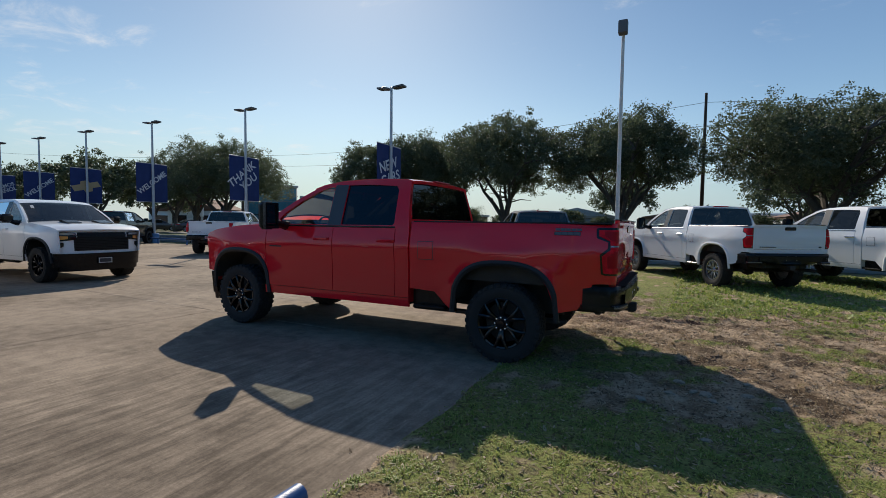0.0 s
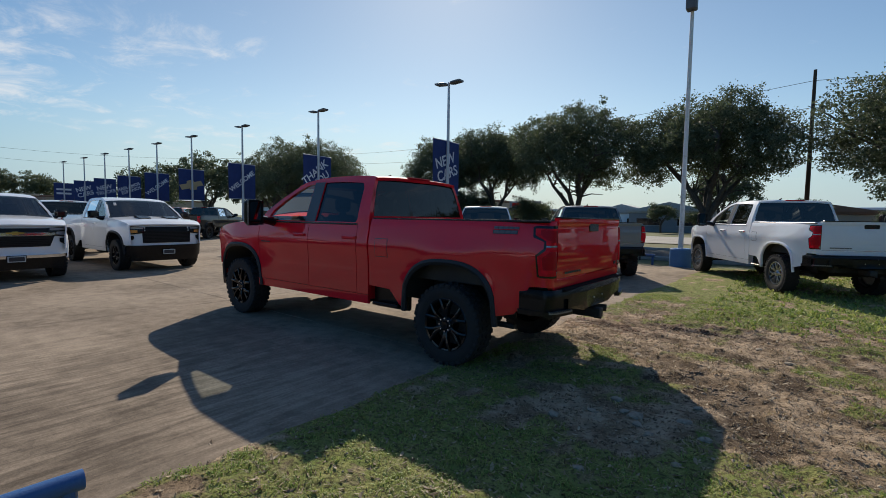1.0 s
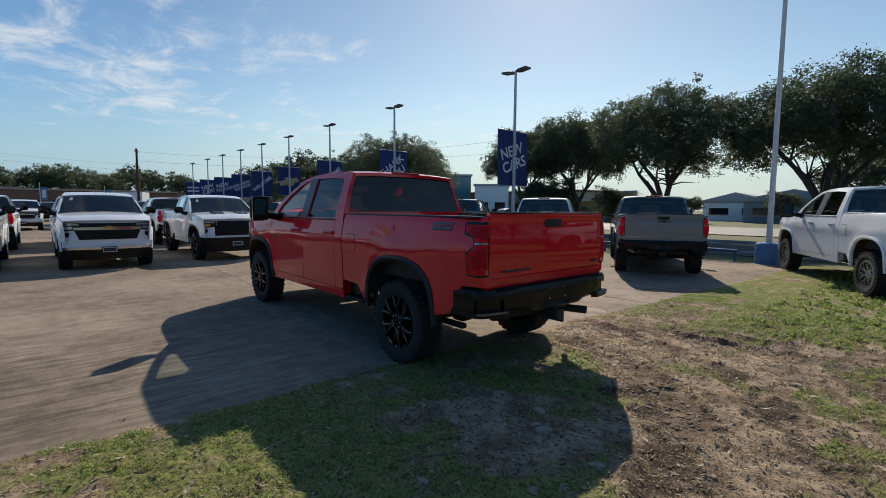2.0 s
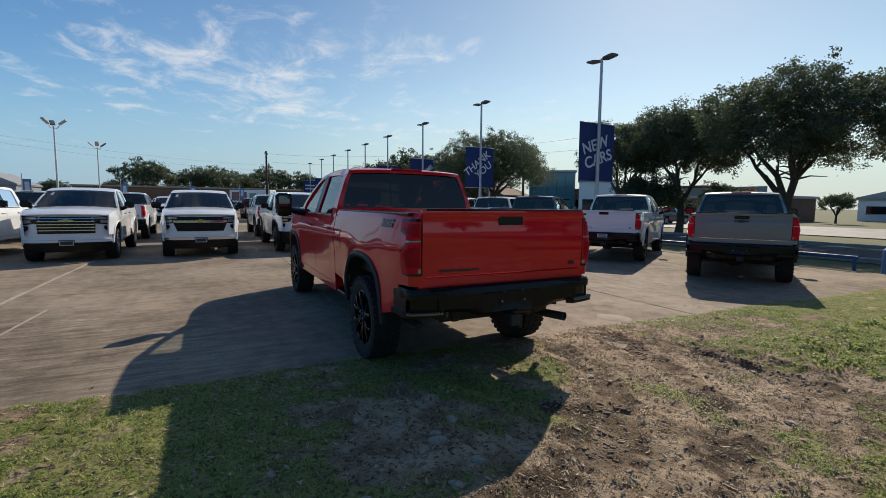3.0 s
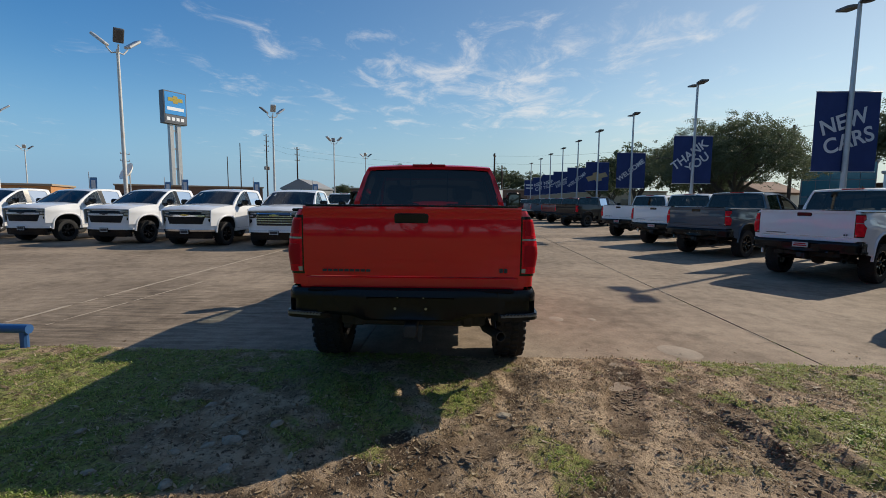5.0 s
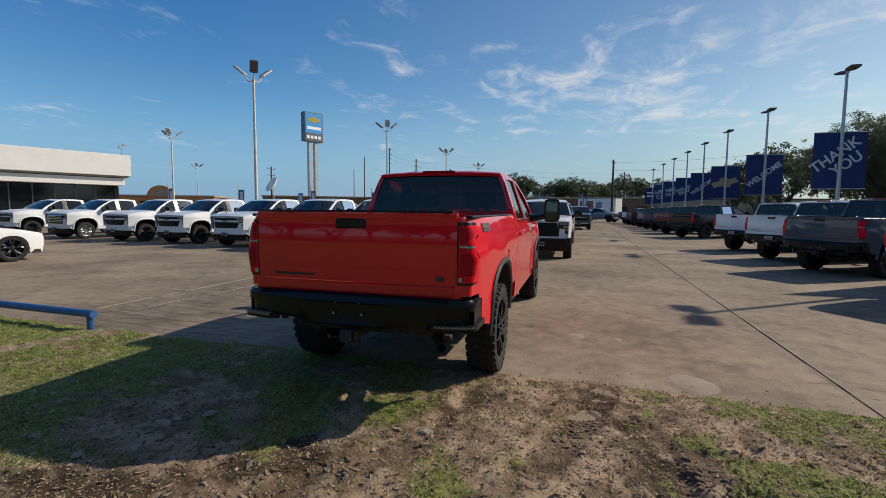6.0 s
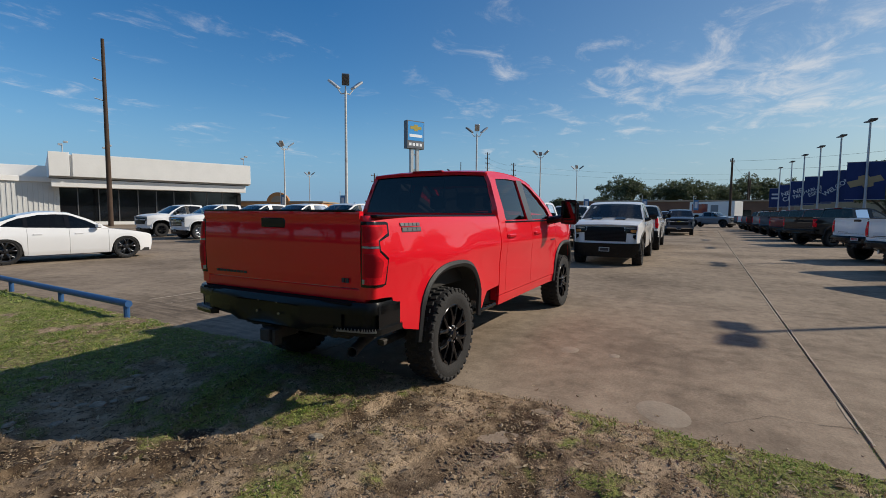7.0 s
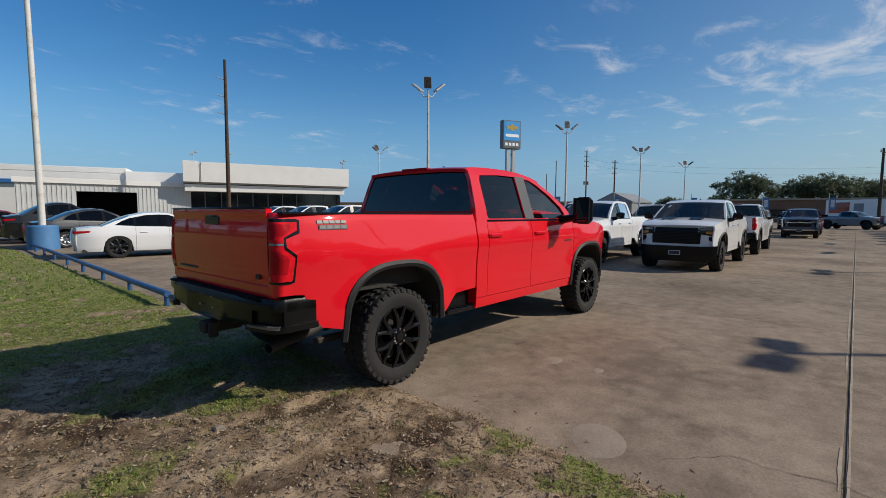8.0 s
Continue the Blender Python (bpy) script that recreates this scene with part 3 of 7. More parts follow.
        ring = lambda e: [(my0 + e, mz0 + e * 1.6), (my0 + e * 1.6, mz0 + e), (my1 - e * 1.6, mz0 + e), (my1 - e, mz0 + e * 1.6), (my1 - e, mz1 - e * 1.6), (my1 - e * 1.6, mz1 - e), (my0 + e * 1.6, mz1 - e), (my0 + e, mz1 - e * 1.6)]
        frame_g = holed(ring(0.012), [ring(0.036)], lambda a, b: (3.05, s * a, b), (0.05, 0, 0))
        mir.tube([(3.16, s * 0.96, 1.44), (3.14, s * 1.06, 1.455), (3.13, s * (my0 + 0.05), 1.49)], [0.07, 0.055, 0.05], 8)
        mo = put("door_mirror", mir, GLOSSBLK if hd or front != "plainw" else body)
        put("mirror_frame", frame_g, GLOSSBLK, mo)
        g = G().box((3.066, s * (my0 + 0.034), mz0 + 0.034), (3.088, s * (my1 - 0.034), mz1 - 0.034), 0.0)
        put("mirror_glass", g, MIRROR, mo)
        if hd and trim == "black":
            def plate_strip(xa, xb, z0, z1, off):
                return G().grid(lambda x, z: (x, s * (half_width(x, z) + off), z), steps(xa, xb, 6), (z0, lerp(z0, z1, 0.5), z1), (0, -s * 0.008, 0))
            bb = put("bed_badge", plate_strip(-0.54, -0.83, 1.396, 1.432, 0.005), BAR_DARK, bs)
            for z0_, z1_, n_, w_ in ((1.442, 1.466, 5, 0.052), (1.402, 1.428, 4, 0.062)):
                for k in range(n_):
                    xa_ = -0.55 - k * (w_ + 0.008)
                    put("badge_bar", plate_strip(xa_, xa_ - w_, z0_, z1_, 0.0075), BADGE, bb)
            for dd, xa, xb in ((rd, 1.40, 2.24), (fd, 2.30, 3.34)):
                put("inner_panel", G().box((xa, s * 0.86, 0.62), (xb, s * 0.915, 1.452), 0.02), CABIN, dd, "dark inner door panel")
            put("door_badge", plate_strip(3.42, 3.20, 1.150, 1.166, 0.006), BAR_DARK, fd)
        # tail lamp: dark surround, two red lenses, clear strip
        def lampg(rows, off, th):
            g = G()
            def fn(k, j):
                z, s0, s1 = table(k, [(i, r[0]) for i, r in enumerate(rows)]), table(k, [(i, r[1]) for i, r in enumerate(rows)]), table(k, [(i, r[2]) for i, r in enumerate(rows)])
                sa = lerp(s0, s1, j)
                x, y = bed_path(sa, z, off)
                turn_end = BED_S + ARC * math.pi / 2
                if sa > turn_end:
                    y = lerp(half_width(-1.12, z) - ARC, 0.857 + (E_ - s1), (sa - turn_end) / max(1e-4, s1 - turn_end))
                return (x, s * y, z)
            return g.grid(fn, steps(0, len(rows) - 1, (len(rows) - 1) * 2), steps(0, 1, 10), (0.012, -s * 0.02, 0))
        E_ = BED_S + ARC * math.pi / 2 + 0.052
        tl = put("tail_lamp", lampg([(1.010, 2.25, E_), (1.022, 2.212, E_), (1.215, 2.198, E_), (1.275, 2.278, E_), (1.335, 2.278, E_), (1.375, 2.158, E_), (1.468, 2.148, E_), (1.478, 2.18, E_)], 0.006, 0.02), GLOSSBLK)
        put("upper_lens", lampg([(1.306, 2.305, E_ - 0.019), (1.345, 2.30, E_ - 0.019), (1.395, 2.185, E_ - 0.019), (1.455, 2.178, E_ - 0.019)], 0.014, 0.02), lens, tl)
        put("lower_lens", lampg([(1.03, 2.245, E_ - 0.019), (1.045, 2.235, E_ - 0.019), (1.20, 2.222, E_ - 0.019), (1.262, 2.305, E_ - 0.019), (1.288, 2.305, E_ - 0.019)], 0.014, 0.02), lens, tl)
        if hd:
            put("lens_core", lampg([(1.330, 2.345, E_ - 0.027), (1.40, 2.24, E_ - 0.027), (1.440, 2.235, E_ - 0.027)], 0.0165, 0.02), LAMP_DARK, tl)
            put("lens_core", lampg([(1.085, 2.28, E_ - 0.027), (1.19, 2.27, E_ - 0.027), (1.25, 2.345, E_ - 0.027)], 0.0165, 0.02), LAMP_DARK, tl)
        put("clear_strip", lampg([(1.290, 2.305, E_ - 0.021), (1.304, 2.305, E_ - 0.021)], 0.015, 0.02), LAMP_CLEAR, tl)
        put("reversing_lens", lampg([(1.035, 2.405, E_ - 0.023), (1.068, 2.405, E_ - 0.023)], 0.0165, 0.02), LAMP_CLEAR, tl)
        # head lamp
        g = G()
        def hl(u, v):
            y = lerp(0.57, 0.935, u)
            z = lerp(lerp(1.06, 1.01, u), lerp(1.228, 1.245, u), v)
            return (nose_x(y, z, 0.018), s * y, z)
        g.grid(hl, steps(0, 1, 8), steps(0, 1, 5), (-0.05, 0, 0))
        ho = put("head_lamp", g, GLOSSBLK)
        g = G()
        g.grid(lambda u, v: (nose_x(lerp(0.60, 0.935, u), 1.15, 0.030), s * lerp(0.60, 0.935, u), lerp(lerp(1.172, 1.168, u), lerp(1.216, 1.236, u), v)), steps(0, 1, 6), (0, 0.5, 1), (-0.03, 0, 0))
        put("lamp_lens", g, LAMP_CLEAR, ho)
        g = G()
        g.grid(lambda u, v: (nose_x(lerp(0.72, 0.93, u), 1.08, 0.030), s * lerp(0.72, 0.93, u), lerp(lerp(1.075, 1.045, u), lerp(1.138, 1.146, u), v)), (0, 0.5, 1), (0, 1), (-0.03, 0, 0))
        put("turn_lens", g, AMBER if front == "black" else LAMP_CLEAR, ho)
        # air curtain pocket
        g = G()
        g.grid(lambda u, v: (nose_x(lerp(0.79, 0.935, u), lerp(0.80, 1.0, v), 0.022), s * lerp(0.79, 0.935, u), lerp(lerp(0.90, 0.80, u), lerp(0.985, 0.995, u), v)), steps(0, 1, 4), (0, 0.5, 1), (-0.03, 0, 0))
        put("air_pocket", g, GLOSSBLK)

    # hood
    def hood_fn(x, k):
        w = half_width(x, hood_z(x)) - 0.012
        y = k * w
        dome = 0.045 * (1 - min(1, abs(k)) ** 4) + 0.022 * max(0.0, 1 - abs(abs(y) - 0.42) / 0.12) ** 2 * min(1, max(0, (4.75 - x) * 3)) + 0.018 * max(0.0, 1 - abs(y) / 0.34) ** 0.5
        return (x + 0.10 * (1 - k * k) * max(0.0, (x - 4.2)) / 0.66, y, hood_z(x) + dome * min(1.0, (4.95 - x) * 3 + 0.15))
    g = G().grid(hood_fn, steps(3.51, 4.86, 14), [k / 10 for k in range(-10, 11)], (0, 0, -0.025))
    put("hood", g, body)
    if front == "black":
        for s in (1, -1):
            g = G().grid(lambda x, y: (x, y, hood_z(x) + 0.105 - 0.10 * max(0, x - 4.1)), (3.98, 4.1, 4.38), (s * 0.2, s * 0.5), (0, 0, -0.08))
            put("hood_scoop", g, PLASTIC)
    # nose shell, grille, bumper
    g = G().grid(lambda y, z: (nose_x(y, z), y, z), [k * 0.0935 for k in range(-10, 11)], steps(0.575, 1.285, 14), (-0.05, 0, 0))
    put("nose_panel", g, body)
    gz0, gz1 = (0.80, 1.045) if front == "bar" else (0.785, 1.235)
    g = G().grid(lambda k, v: (nose_x(k * lerp(0.60, 0.69, v), lerp(gz0, gz1, v), 0.012), k * lerp(0.60, 0.69 if front == "bar" else 0.62, v), lerp(gz0, gz1, v)), [k / 6 for k in range(-6, 7)], steps(0, 1, 6), (-0.03, 0, 0))
    gr = put("grille", g, GRILLE)
    if front == "bar":
        g = G().grid(lambda y, z: (nose_x(y, z, 0.012), y, z), steps(-0.64, 0.64, 12), steps(1.125, 1.222, 3), (-0.03, 0, 0))
        put("upper_grille", g, GRILLE)
    g = G()
    for k in range(1, 11 if front != "bar" else 5):
        z = gz0 + k * 0.0405
        g.grid(lambda y, zz: (nose_x(y, zz, 0.020), y, zz), steps(-0.58, 0.58, 8), (z - 0.004, z + 0.004), (-0.012, 0, 0))
    put("grille_slats", g, PLASTIC if front != "bars" else GUNMETAL, gr)
    if front == "bars":
        for z in (0.87, 0.95, 1.03, 1.11, 1.19):
            g = G().grid(lambda y, zz: (nose_x(y, zz, 0.034), y, zz), steps(-0.60, 0.60, 8), (z - 0.013, z, z + 0.013), (-0.02, 0, 0))
            put("grille_bar", g, CHROME, gr)
    elif front == "bar":
        g = G().grid(lambda y, zz: (nose_x(y, zz, 0.036), y, zz), steps(-0.70, 0.70, 10), (1.06, 1.085, 1.118), (-0.03, 0, 0))
        put("grille_bar", g, body if painted_bar else CHROME, gr)
    if front in ("bars", "bar"):
        g = G()
        z0 = 1.115 if front == "bar" else 1.14
        g.prism([(-0.15, z0 - 0.018), (-0.055, z0 - 0.018), (-0.05, z0 - 0.036), (0.05, z0 - 0.036), (0.055, z0 - 0.018), (0.15, z0 - 0.018),
                 (0.15, z0 + 0.018), (0.055, z0 + 0.018), (0.05, z0 + 0.036), (-0.05, z0 + 0.036), (-0.055, z0 + 0.018), (-0.15, z0 + 0.018)],
                lambda a, b: (nose_x(a, b, 0.052), a, b), lambda a, b: (nose_x(a, b, 0.02), a, b))
        put("emblem", g, BAR_DARK if painted_bar else GOLD, gr)
    g = G().grid(lambda y, z: (nose_x(y, z, 0.075), y, z), [k * 0.094 for k in range(-10, 11)], ((0.40, 0.46, 0.62, 0.70, 0.72) if front == "black" or hd else (0.545, 0.552, 0.575, 0.60, 0.612)), (-0.09, 0, 0))
    put("front_bumper", g, PLASTIC if front == "black" or hd else (body if front == "bars" or painted_bar else CHROME))
    g = G().grid(lambda y, z: (nose_x(y, z, 0.062), y, z), [k * 0.086 for k in range(-10, 11)], (0.29, 0.33, 0.45, 0.548), (-0.09, 0, 0))
    put("front_valance", g, PLASTIC)
    if plate:
        g = G().box((4.99, -0.165, 0.455), (5.012, 0.165, 0.615), 0.004)
        po = put("front_plate", g, PLASTIC)
        g = G().box((5.011, -0.15, 0.47), (5.016, 0.15, 0.60))
        pi = put("plate_face", g, PLATE, po)
        g = G()
        g.box((5.0155, -0.13, 0.488), (5.019, 0.13, 0.582))
        put("plate_print", g, BAR_DARK, po)
    # roof, windscreen, rear wall
    g = G().grid(lambda x, k: (x, k * (pane_y(roof_z(x) - 0.012) + 0.006), roof_z(x) - 0.012 + 0.024 * (1 - abs(k) ** 3)), [1.245, 1.28] + steps(1.34, 2.76, 10), [k / 8 for k in range(-8, 9)], (0, 0, -0.04))
    ro = put("roof", g, body)
    g = G().box((1.236, -0.21, 2.034), (1.30, 0.21, 2.062), 0.008)
    put("high_stop_lamp", g, LAMP_DARK, ro)
    g = G()
    for k in range(-2, 3):
        g.box((2.46, k * 0.20 - 0.04, 2.02), (2.54, k * 0.20 + 0.04, 2.038), 0.006) if hd and abs(k) < 3 and k != 0 else None
    if g.v:
        put("roof_marker", g, LAMP_DARK, ro)
    g = G().tube([(1.9, 0.0, 2.07), (1.82, 0.0, 2.11), (1.78, 0.0, 2.13)], [0.03, 0.016, 0.004], 6)
    put("aerial", g, GLOSSBLK, ro)
    def ws(k, v):
        x = lerp(3.56 + 0.14 * (1 - k * k), 2.755 + 0.03 * (1 - k * k), v)
        z = lerp(1.455, 1.948 + 0.045 * (1 - k * k), v)
        return (x, k * (pane_y(min(z, 1.938)) - 0.02), z)
    g = G().grid(ws, [k / 8 for k in range(-8, 9)], steps(0, 1, 6))
    wo = put("windscreen", g, GLASS_WS)
    wo.visible_shadow = False
    g = G().grid(lambda k, v: tuple(a + b for a, b in zip(ws(k, v), (0.006, 0.0, 0.008))), (-0.80, -0.72), (0.70, 0.86))
    put("window_sticker", g, PLATE, wo)
    g = G()
    g.box((3.44, -0.90, 1.42), (3.70, 0.90, 1.452), 0.01)
    put("cowl", g, PLASTIC)
    back_x = lambda z: table(z, [(0.5, 1.175), (1.46, 1.185), (1.6, 1.205), (1.9, 1.25), (1.99, 1.268), (2.03, 1.28)])
    o2 = [(-0.985, 1.30), (0.985, 1.30), (0.975, 1.47), (0.905, 1.7), (0.835, 1.9), (0.775, 2.018), (0.4, 2.05), (-0.4, 2.05), (-0.775, 2.018), (-0.835, 1.9), (-0.905, 1.7), (-0.975, 1.47)]
    h2 = [(-0.885, 1.545), (0.885, 1.545), (0.82, 1.80), (0.765, 1.98), (0.71, 2.0), (-0.71, 2.0), (-0.765, 1.98), (-0.82, 1.80)]
    put("cab_back", holed(o2, [h2], lambda a, b: (back_x(b), a, b), (0.04, 0, 0)), body)
    g = G().add([(back_x(b) + 0.004, a, b) for a, b in h2], [tuple(range(len(h2)))])
    rw = put("rear_window", g, tint or GLASS_TINT)
    for y in (-0.235, 0.235):
        g = G().grid(lambda a, b: (back_x(b) + 0.012, y + a, b), (-0.007, 0.007), steps(1.585, 1.955, 5), (0.01, 0, 0))
        put("slider_frame", g, CABIN, rw)
    g = G().box((1.18, -0.95, 0.55), (1.21, 0.95, 1.32))
    put("cab_back_lower", g, body)
    # cabin
    g = G()
    g.box((1.25, -0.93, 0.50), (3.45, 0.93, 0.56))
    g.box((2.98, -0.92, 1.10), (3.40, 0.92, 1.485), 0.06)
    g.box((3.20, -0.90, 1.30), (3.50, 0.90, 1.525), 0.03)
    g.box((2.93, 0.25, 1.42), (3.20, 0.62, 1.53), 0.05)
    g.box((1.30, -0.75, 1.955), (2.62, 0.75, 1.972))
    for s in (1, -1):
        g.box((1.35, s * 0.90, 0.55), (3.3, s * 0.95, 1.45))
    put("cabin_lining", g, CABIN)
    for x, w in ((1.50, 0.0), (2.35, 1.0)):
        for s in (1, -1):
            g = G()
            g.box((x, s * 0.16, 0.80), (x + 0.52, s * 0.70, 0.98), 0.06)
            g.box((x - 0.10, s * 0.17, 0.95), (x + 0.06, s * 0.69, 1.56), 0.06, None)
            g.box((x - 0.10, s * 0.30, 1.60), (x, s * 0.56, 1.80), 0.04)
            g.box((x - 0.06, s * 0.38, 1.50), (x - 0.03, s * 0.48, 1.62))
            put("seat", g, SEAT)
    g = G()
    wheel_m = pose(2.86, 0.43, 1.40, 0, -65, 0)
    g.lathe([(0.19 + 0.014 * math.cos(a), 0.014 * math.sin(a)) for a in [k * math.pi / 3 for k in range(6)]], 24, wheel_m, True)
    g.box((-0.03, -0.18, -0.01), (0.03, 0.18, 0.01), 0.004, wheel_m)
    put("steering_wheel", g, CABIN)
    # bed floor, tailgate
    g = G().box((-1.17, -0.85, 0.86), (1.15, 0.85, 0.90))
    put("bed_floor", g, UNDER)
    g = G().box((-1.208, -0.885, 0.90), (-1.13, 0.885, 0.990), 0.008)
    g.box((-1.195, -0.86, 0.80), (-1.13, 0.86, 0.905))
    put("rear_sill", g, body)
    def tg(y, z):
        d = 0.0
        d += 0.016 * max(0.0, min(1.0, (z - 1.475) / 0.03)) + 0.012 * max(0.0, 1 - ((z - 1.26) / 0.26) ** 2) - 0.0015 * math.exp(-((z - 1.10) / 0.012) ** 2)
        return (-1.208 - d - 0.018 * (1 - (y / 0.86) ** 2), y, z)
    ys = [-0.850, -0.846, -0.75, -0.735] + steps(-0.70, 0.70, 14) + [0.735, 0.75, 0.846, 0.850]
    zs = [0.998, 1.004, 1.012, 1.03, 1.06, 1.085, 1.1, 1.115, 1.14, 1.17, 1.2, 1.25, 1.3, 1.35, 1.40, 1.435, 1.45, 1.475, 1.49, 1.505, 1.535, 1.55]
    tgo = put("tailgate", G().grid(tg, ys, zs, (0.05, 0, 0)), body)
    g = G().box((-1.245, -0.825, 1.545), (-1.165, 0.825, 1.562), 0.007)
    put("tailgate_cap", g, PLASTIC, tgo)
    g = G().box((-1.240, -0.135, 1.415), (-1.20, 0.135, 1.505), 0.012)
    g.box((-1.244, -0.11, 1.485), (-1.22, 0.11, 1.50), 0.006)
    put("tailgate_handle", g, GLOSSBLK, tgo)
    if badge:
        g = G()
        for k in range(9):
            g.box((-1.2325, 0.70 - k * 0.043, 1.033), (-1.227, 0.70 - k * 0.043 - 0.034, 1.052))
        put("tailgate_badge", g, BAR_DARK if trim != "silver" else CHROME, tgo)
        g = G()
        for k in range(2):
            g.box((-1.2325, -0.69 - k * 0.035, 1.035), (-1.224, -0.69 - k * 0.035 - 0.026, 1.068))
        put("trim_badge", g, BAR_DARK, tgo)
    if trim == "silver":
        g = G().prism([(-0.13, 1.365), (-0.05, 1.365), (-0.05, 1.35), (0.05, 1.35), (0.05, 1.365), (0.13, 1.365), (0.13, 1.395), (0.05, 1.395), (0.05, 1.41), (-0.05, 1.41), (-0.05, 1.395), (-0.13, 1.395)],
                      lambda a, b: (-1.245, a, b), lambda a, b: (-1.22, a, b))
        put("emblem", g, BAR_DARK, tgo)
    # rear bumper: centre beam with a plate well, corner horns with steps
    def rb_x(y):
        return -1.330 + 0.12 * (abs(y) / 0.98) ** 4
    def beam_low(y):
        return table(abs(y), [(0.0, 0.655), (0.36, 0.655), (0.46, 0.69), (0.70, 0.70)])
    g = G()
    g.grid(lambda y, k: (rb_x(y) + (0.035 if abs(y) < 0.34 and 0.15 < k < 0.75 else 0.0) + max(0.0, k - 0.8) * 0.10 + max(0.0, 0.15 - k) * 0.2, y, lerp(beam_low(y), 0.898, k)),
           [-0.70, -0.55, -0.46, -0.36, -0.34, -0.2, 0, 0.2, 0.34, 0.36, 0.46, 0.55, 0.70], (0, 0.06, 0.16, 0.5, 0.74, 0.80, 0.92, 1.0), (0.13, 0, 0))
    bo = put("rear_bumper", g, rear_bumper)
    g = G().box((-1.30, -0.80, 0.885), (-1.18, 0.80, 0.902), 0.005)
    put("bumper_pad", g, PAD, bo)
    for s in (1, -1):
        g = G()
        def horn(t, z, flare=0.0):
            # round the corner from the beam to the flank
            if t < 1:
                y = lerp(0.68, 0.88, t)
                x = rb_x(y)
            else:
                a = min(1.0, (t - 1)) * math.pi / 2
                x = rb_x(0.88) + 0.11 - 0.11 * math.cos(a)
                y = 0.88 + 0.10 * math.sin(a)
                if t > 2:
                    x += (t - 2) * 0.27
                    y = 0.98 + (t - 2) * 0.004
            return (x + max(0.0, z - 0.87) * 0.5 - flare * min(1.0, max(0.0, 2.4 - t)), s * (y - max(0.0, z - 0.87) * 0.4 + flare * min(1.0, t)), z)
        ts = (0, 0.5, 0.8, 1, 1.25, 1.5, 1.75, 2, 2.5, 3)
        g.grid(horn, ts, (0.815, 0.83, 0.87, 0.89, 0.900), (0.03, -s * 0.03, 0))
        g.grid(lambda t, z: horn(t, z, 0.022), ts, (0.668, 0.685, 0.712), (0.05, -s * 0.05, 0))
        g.grid(horn, (1.85, 2, 2.4, 2.7, 3), (0.68, 0.72, 0.8, 0.87, 0.90), (0.03, -s * 0.03, 0))
        g.grid(horn, (0, 0.12, 0.25), (0.68, 0.75, 0.8, 0.90), (0.03, -s * 0.03, 0))
        g.grid(lambda t, z: horn(t, z, -0.028), ts[:-2], (0.69, 0.76, 0.83), (0.02, -s * 0.02, 0))
        ho = put("bumper_corner", g, rear_bumper, bo)
        if hd:
            # serrated tread plate along the step
            def comb(k, v):
                return horn(0.1 + k * 0.060, lerp(0.694, 0.716 if int(k) % 2 else 0.702, v), 0.025)
            put("corner_step", G().grid(comb, range(27), (0, 0.5, 1), (0.035, -s * 0.025, 0)), STEPGREY, ho, angle=10)
    g = G()
    for y in (-0.10, 0.10):
        g.lathe([(0.0, 0.0), (0.006, 0.0), (0.008, 0.008)], 8, Matrix.Translation((-1.318, y, 0.845)) @ Matrix.Rotation(radians(90), 4, "Y"))
        g.lathe([(0.0, 0.0), (0.009, 0.0), (0.011, 0.008)], 8, Matrix.Translation((-1.318, y * 1.2, 0.755)) @ Matrix.Rotation(radians(90), 4, "Y"))
    put("plate_bolts", g, ALLOY, bo)
    if plate and not hd:
        g = G().box((-1.335, -0.155, 0.74), (-1.315, 0.155, 0.87), 0.004)
        po = put("rear_plate", g, PLASTIC)
        g = G().box((-1.339, -0.14, 0.752), (-1.334, 0.14, 0.858))
        put("plate_face", g, PLATE, po)
        g = G().box((-1.343, -0.12, 0.775), (-1.338, 0.12, 0.80))
        g.box((-1.343, -0.10, 0.815), (-1.338, 0.10, 0.84))
        put("plate_print", g, LAMP_DARK, po)
    g = G().box((-1.36, -0.05, 0.53), (-1.0, 0.05, 0.63), 0.01)
    g.box((-1.02, -0.60, 0.55), (-0.93, 0.60, 0.65), 0.02)
    g.box((-1.33, -0.09, 0.50), (-1.25, -0.06, 0.62))
    put("tow_hitch", g, UNDER)
    # underbody
    g = G()
    for s in (1, -1):
        g.box((-1.05, s * 0.40, 0.55), (4.75, s * 0.50, 0.72), 0.02)
        g.tube([(0.0, 0, 0.43), (0.0, s * 0.8, 0.43)], 0.055, 10)
        g.tube([(FRONT, 0, 0.43), (FRONT, s * 0.8, 0.43)], 0.05, 10)
        g.box((-0.62, s * 0.60, 0.42), (0.72, s * 0.67, 0.47), 0.01)
    g.lathe([(0.0, -0.14), (0.11, -0.10), (0.15, 0.0), (0.11, 0.10), (0.0, 0.14)], 14, Matrix.Translation((0, 0.1, 0.43)))
    g.box((1.2, -0.36, 0.42), (2.9, -0.05, 0.66), 0.05)
    g.box((2.9, -0.30, 0.45), (4.5, 0.30, 0.75), 0.05)
    g.tube([(0, 0.1, 0.44), (1.6, 0.05, 0.5), (3.0, 0, 0.55)], 0.045, 8)
    put("chassis", g, UNDER)
    g = G()
    pth = [(2.6, -0.55, 0.46), (0.7, -0.55, 0.46), (0.25, -0.52, 0.60), (-0.3, -0.55, 0.60), (-0.6, -0.58, 0.53), (-0.88, -0.62, 0.505)]
    g.tube(pth, [0.035] * 4 + [0.04, 0.045], 12)
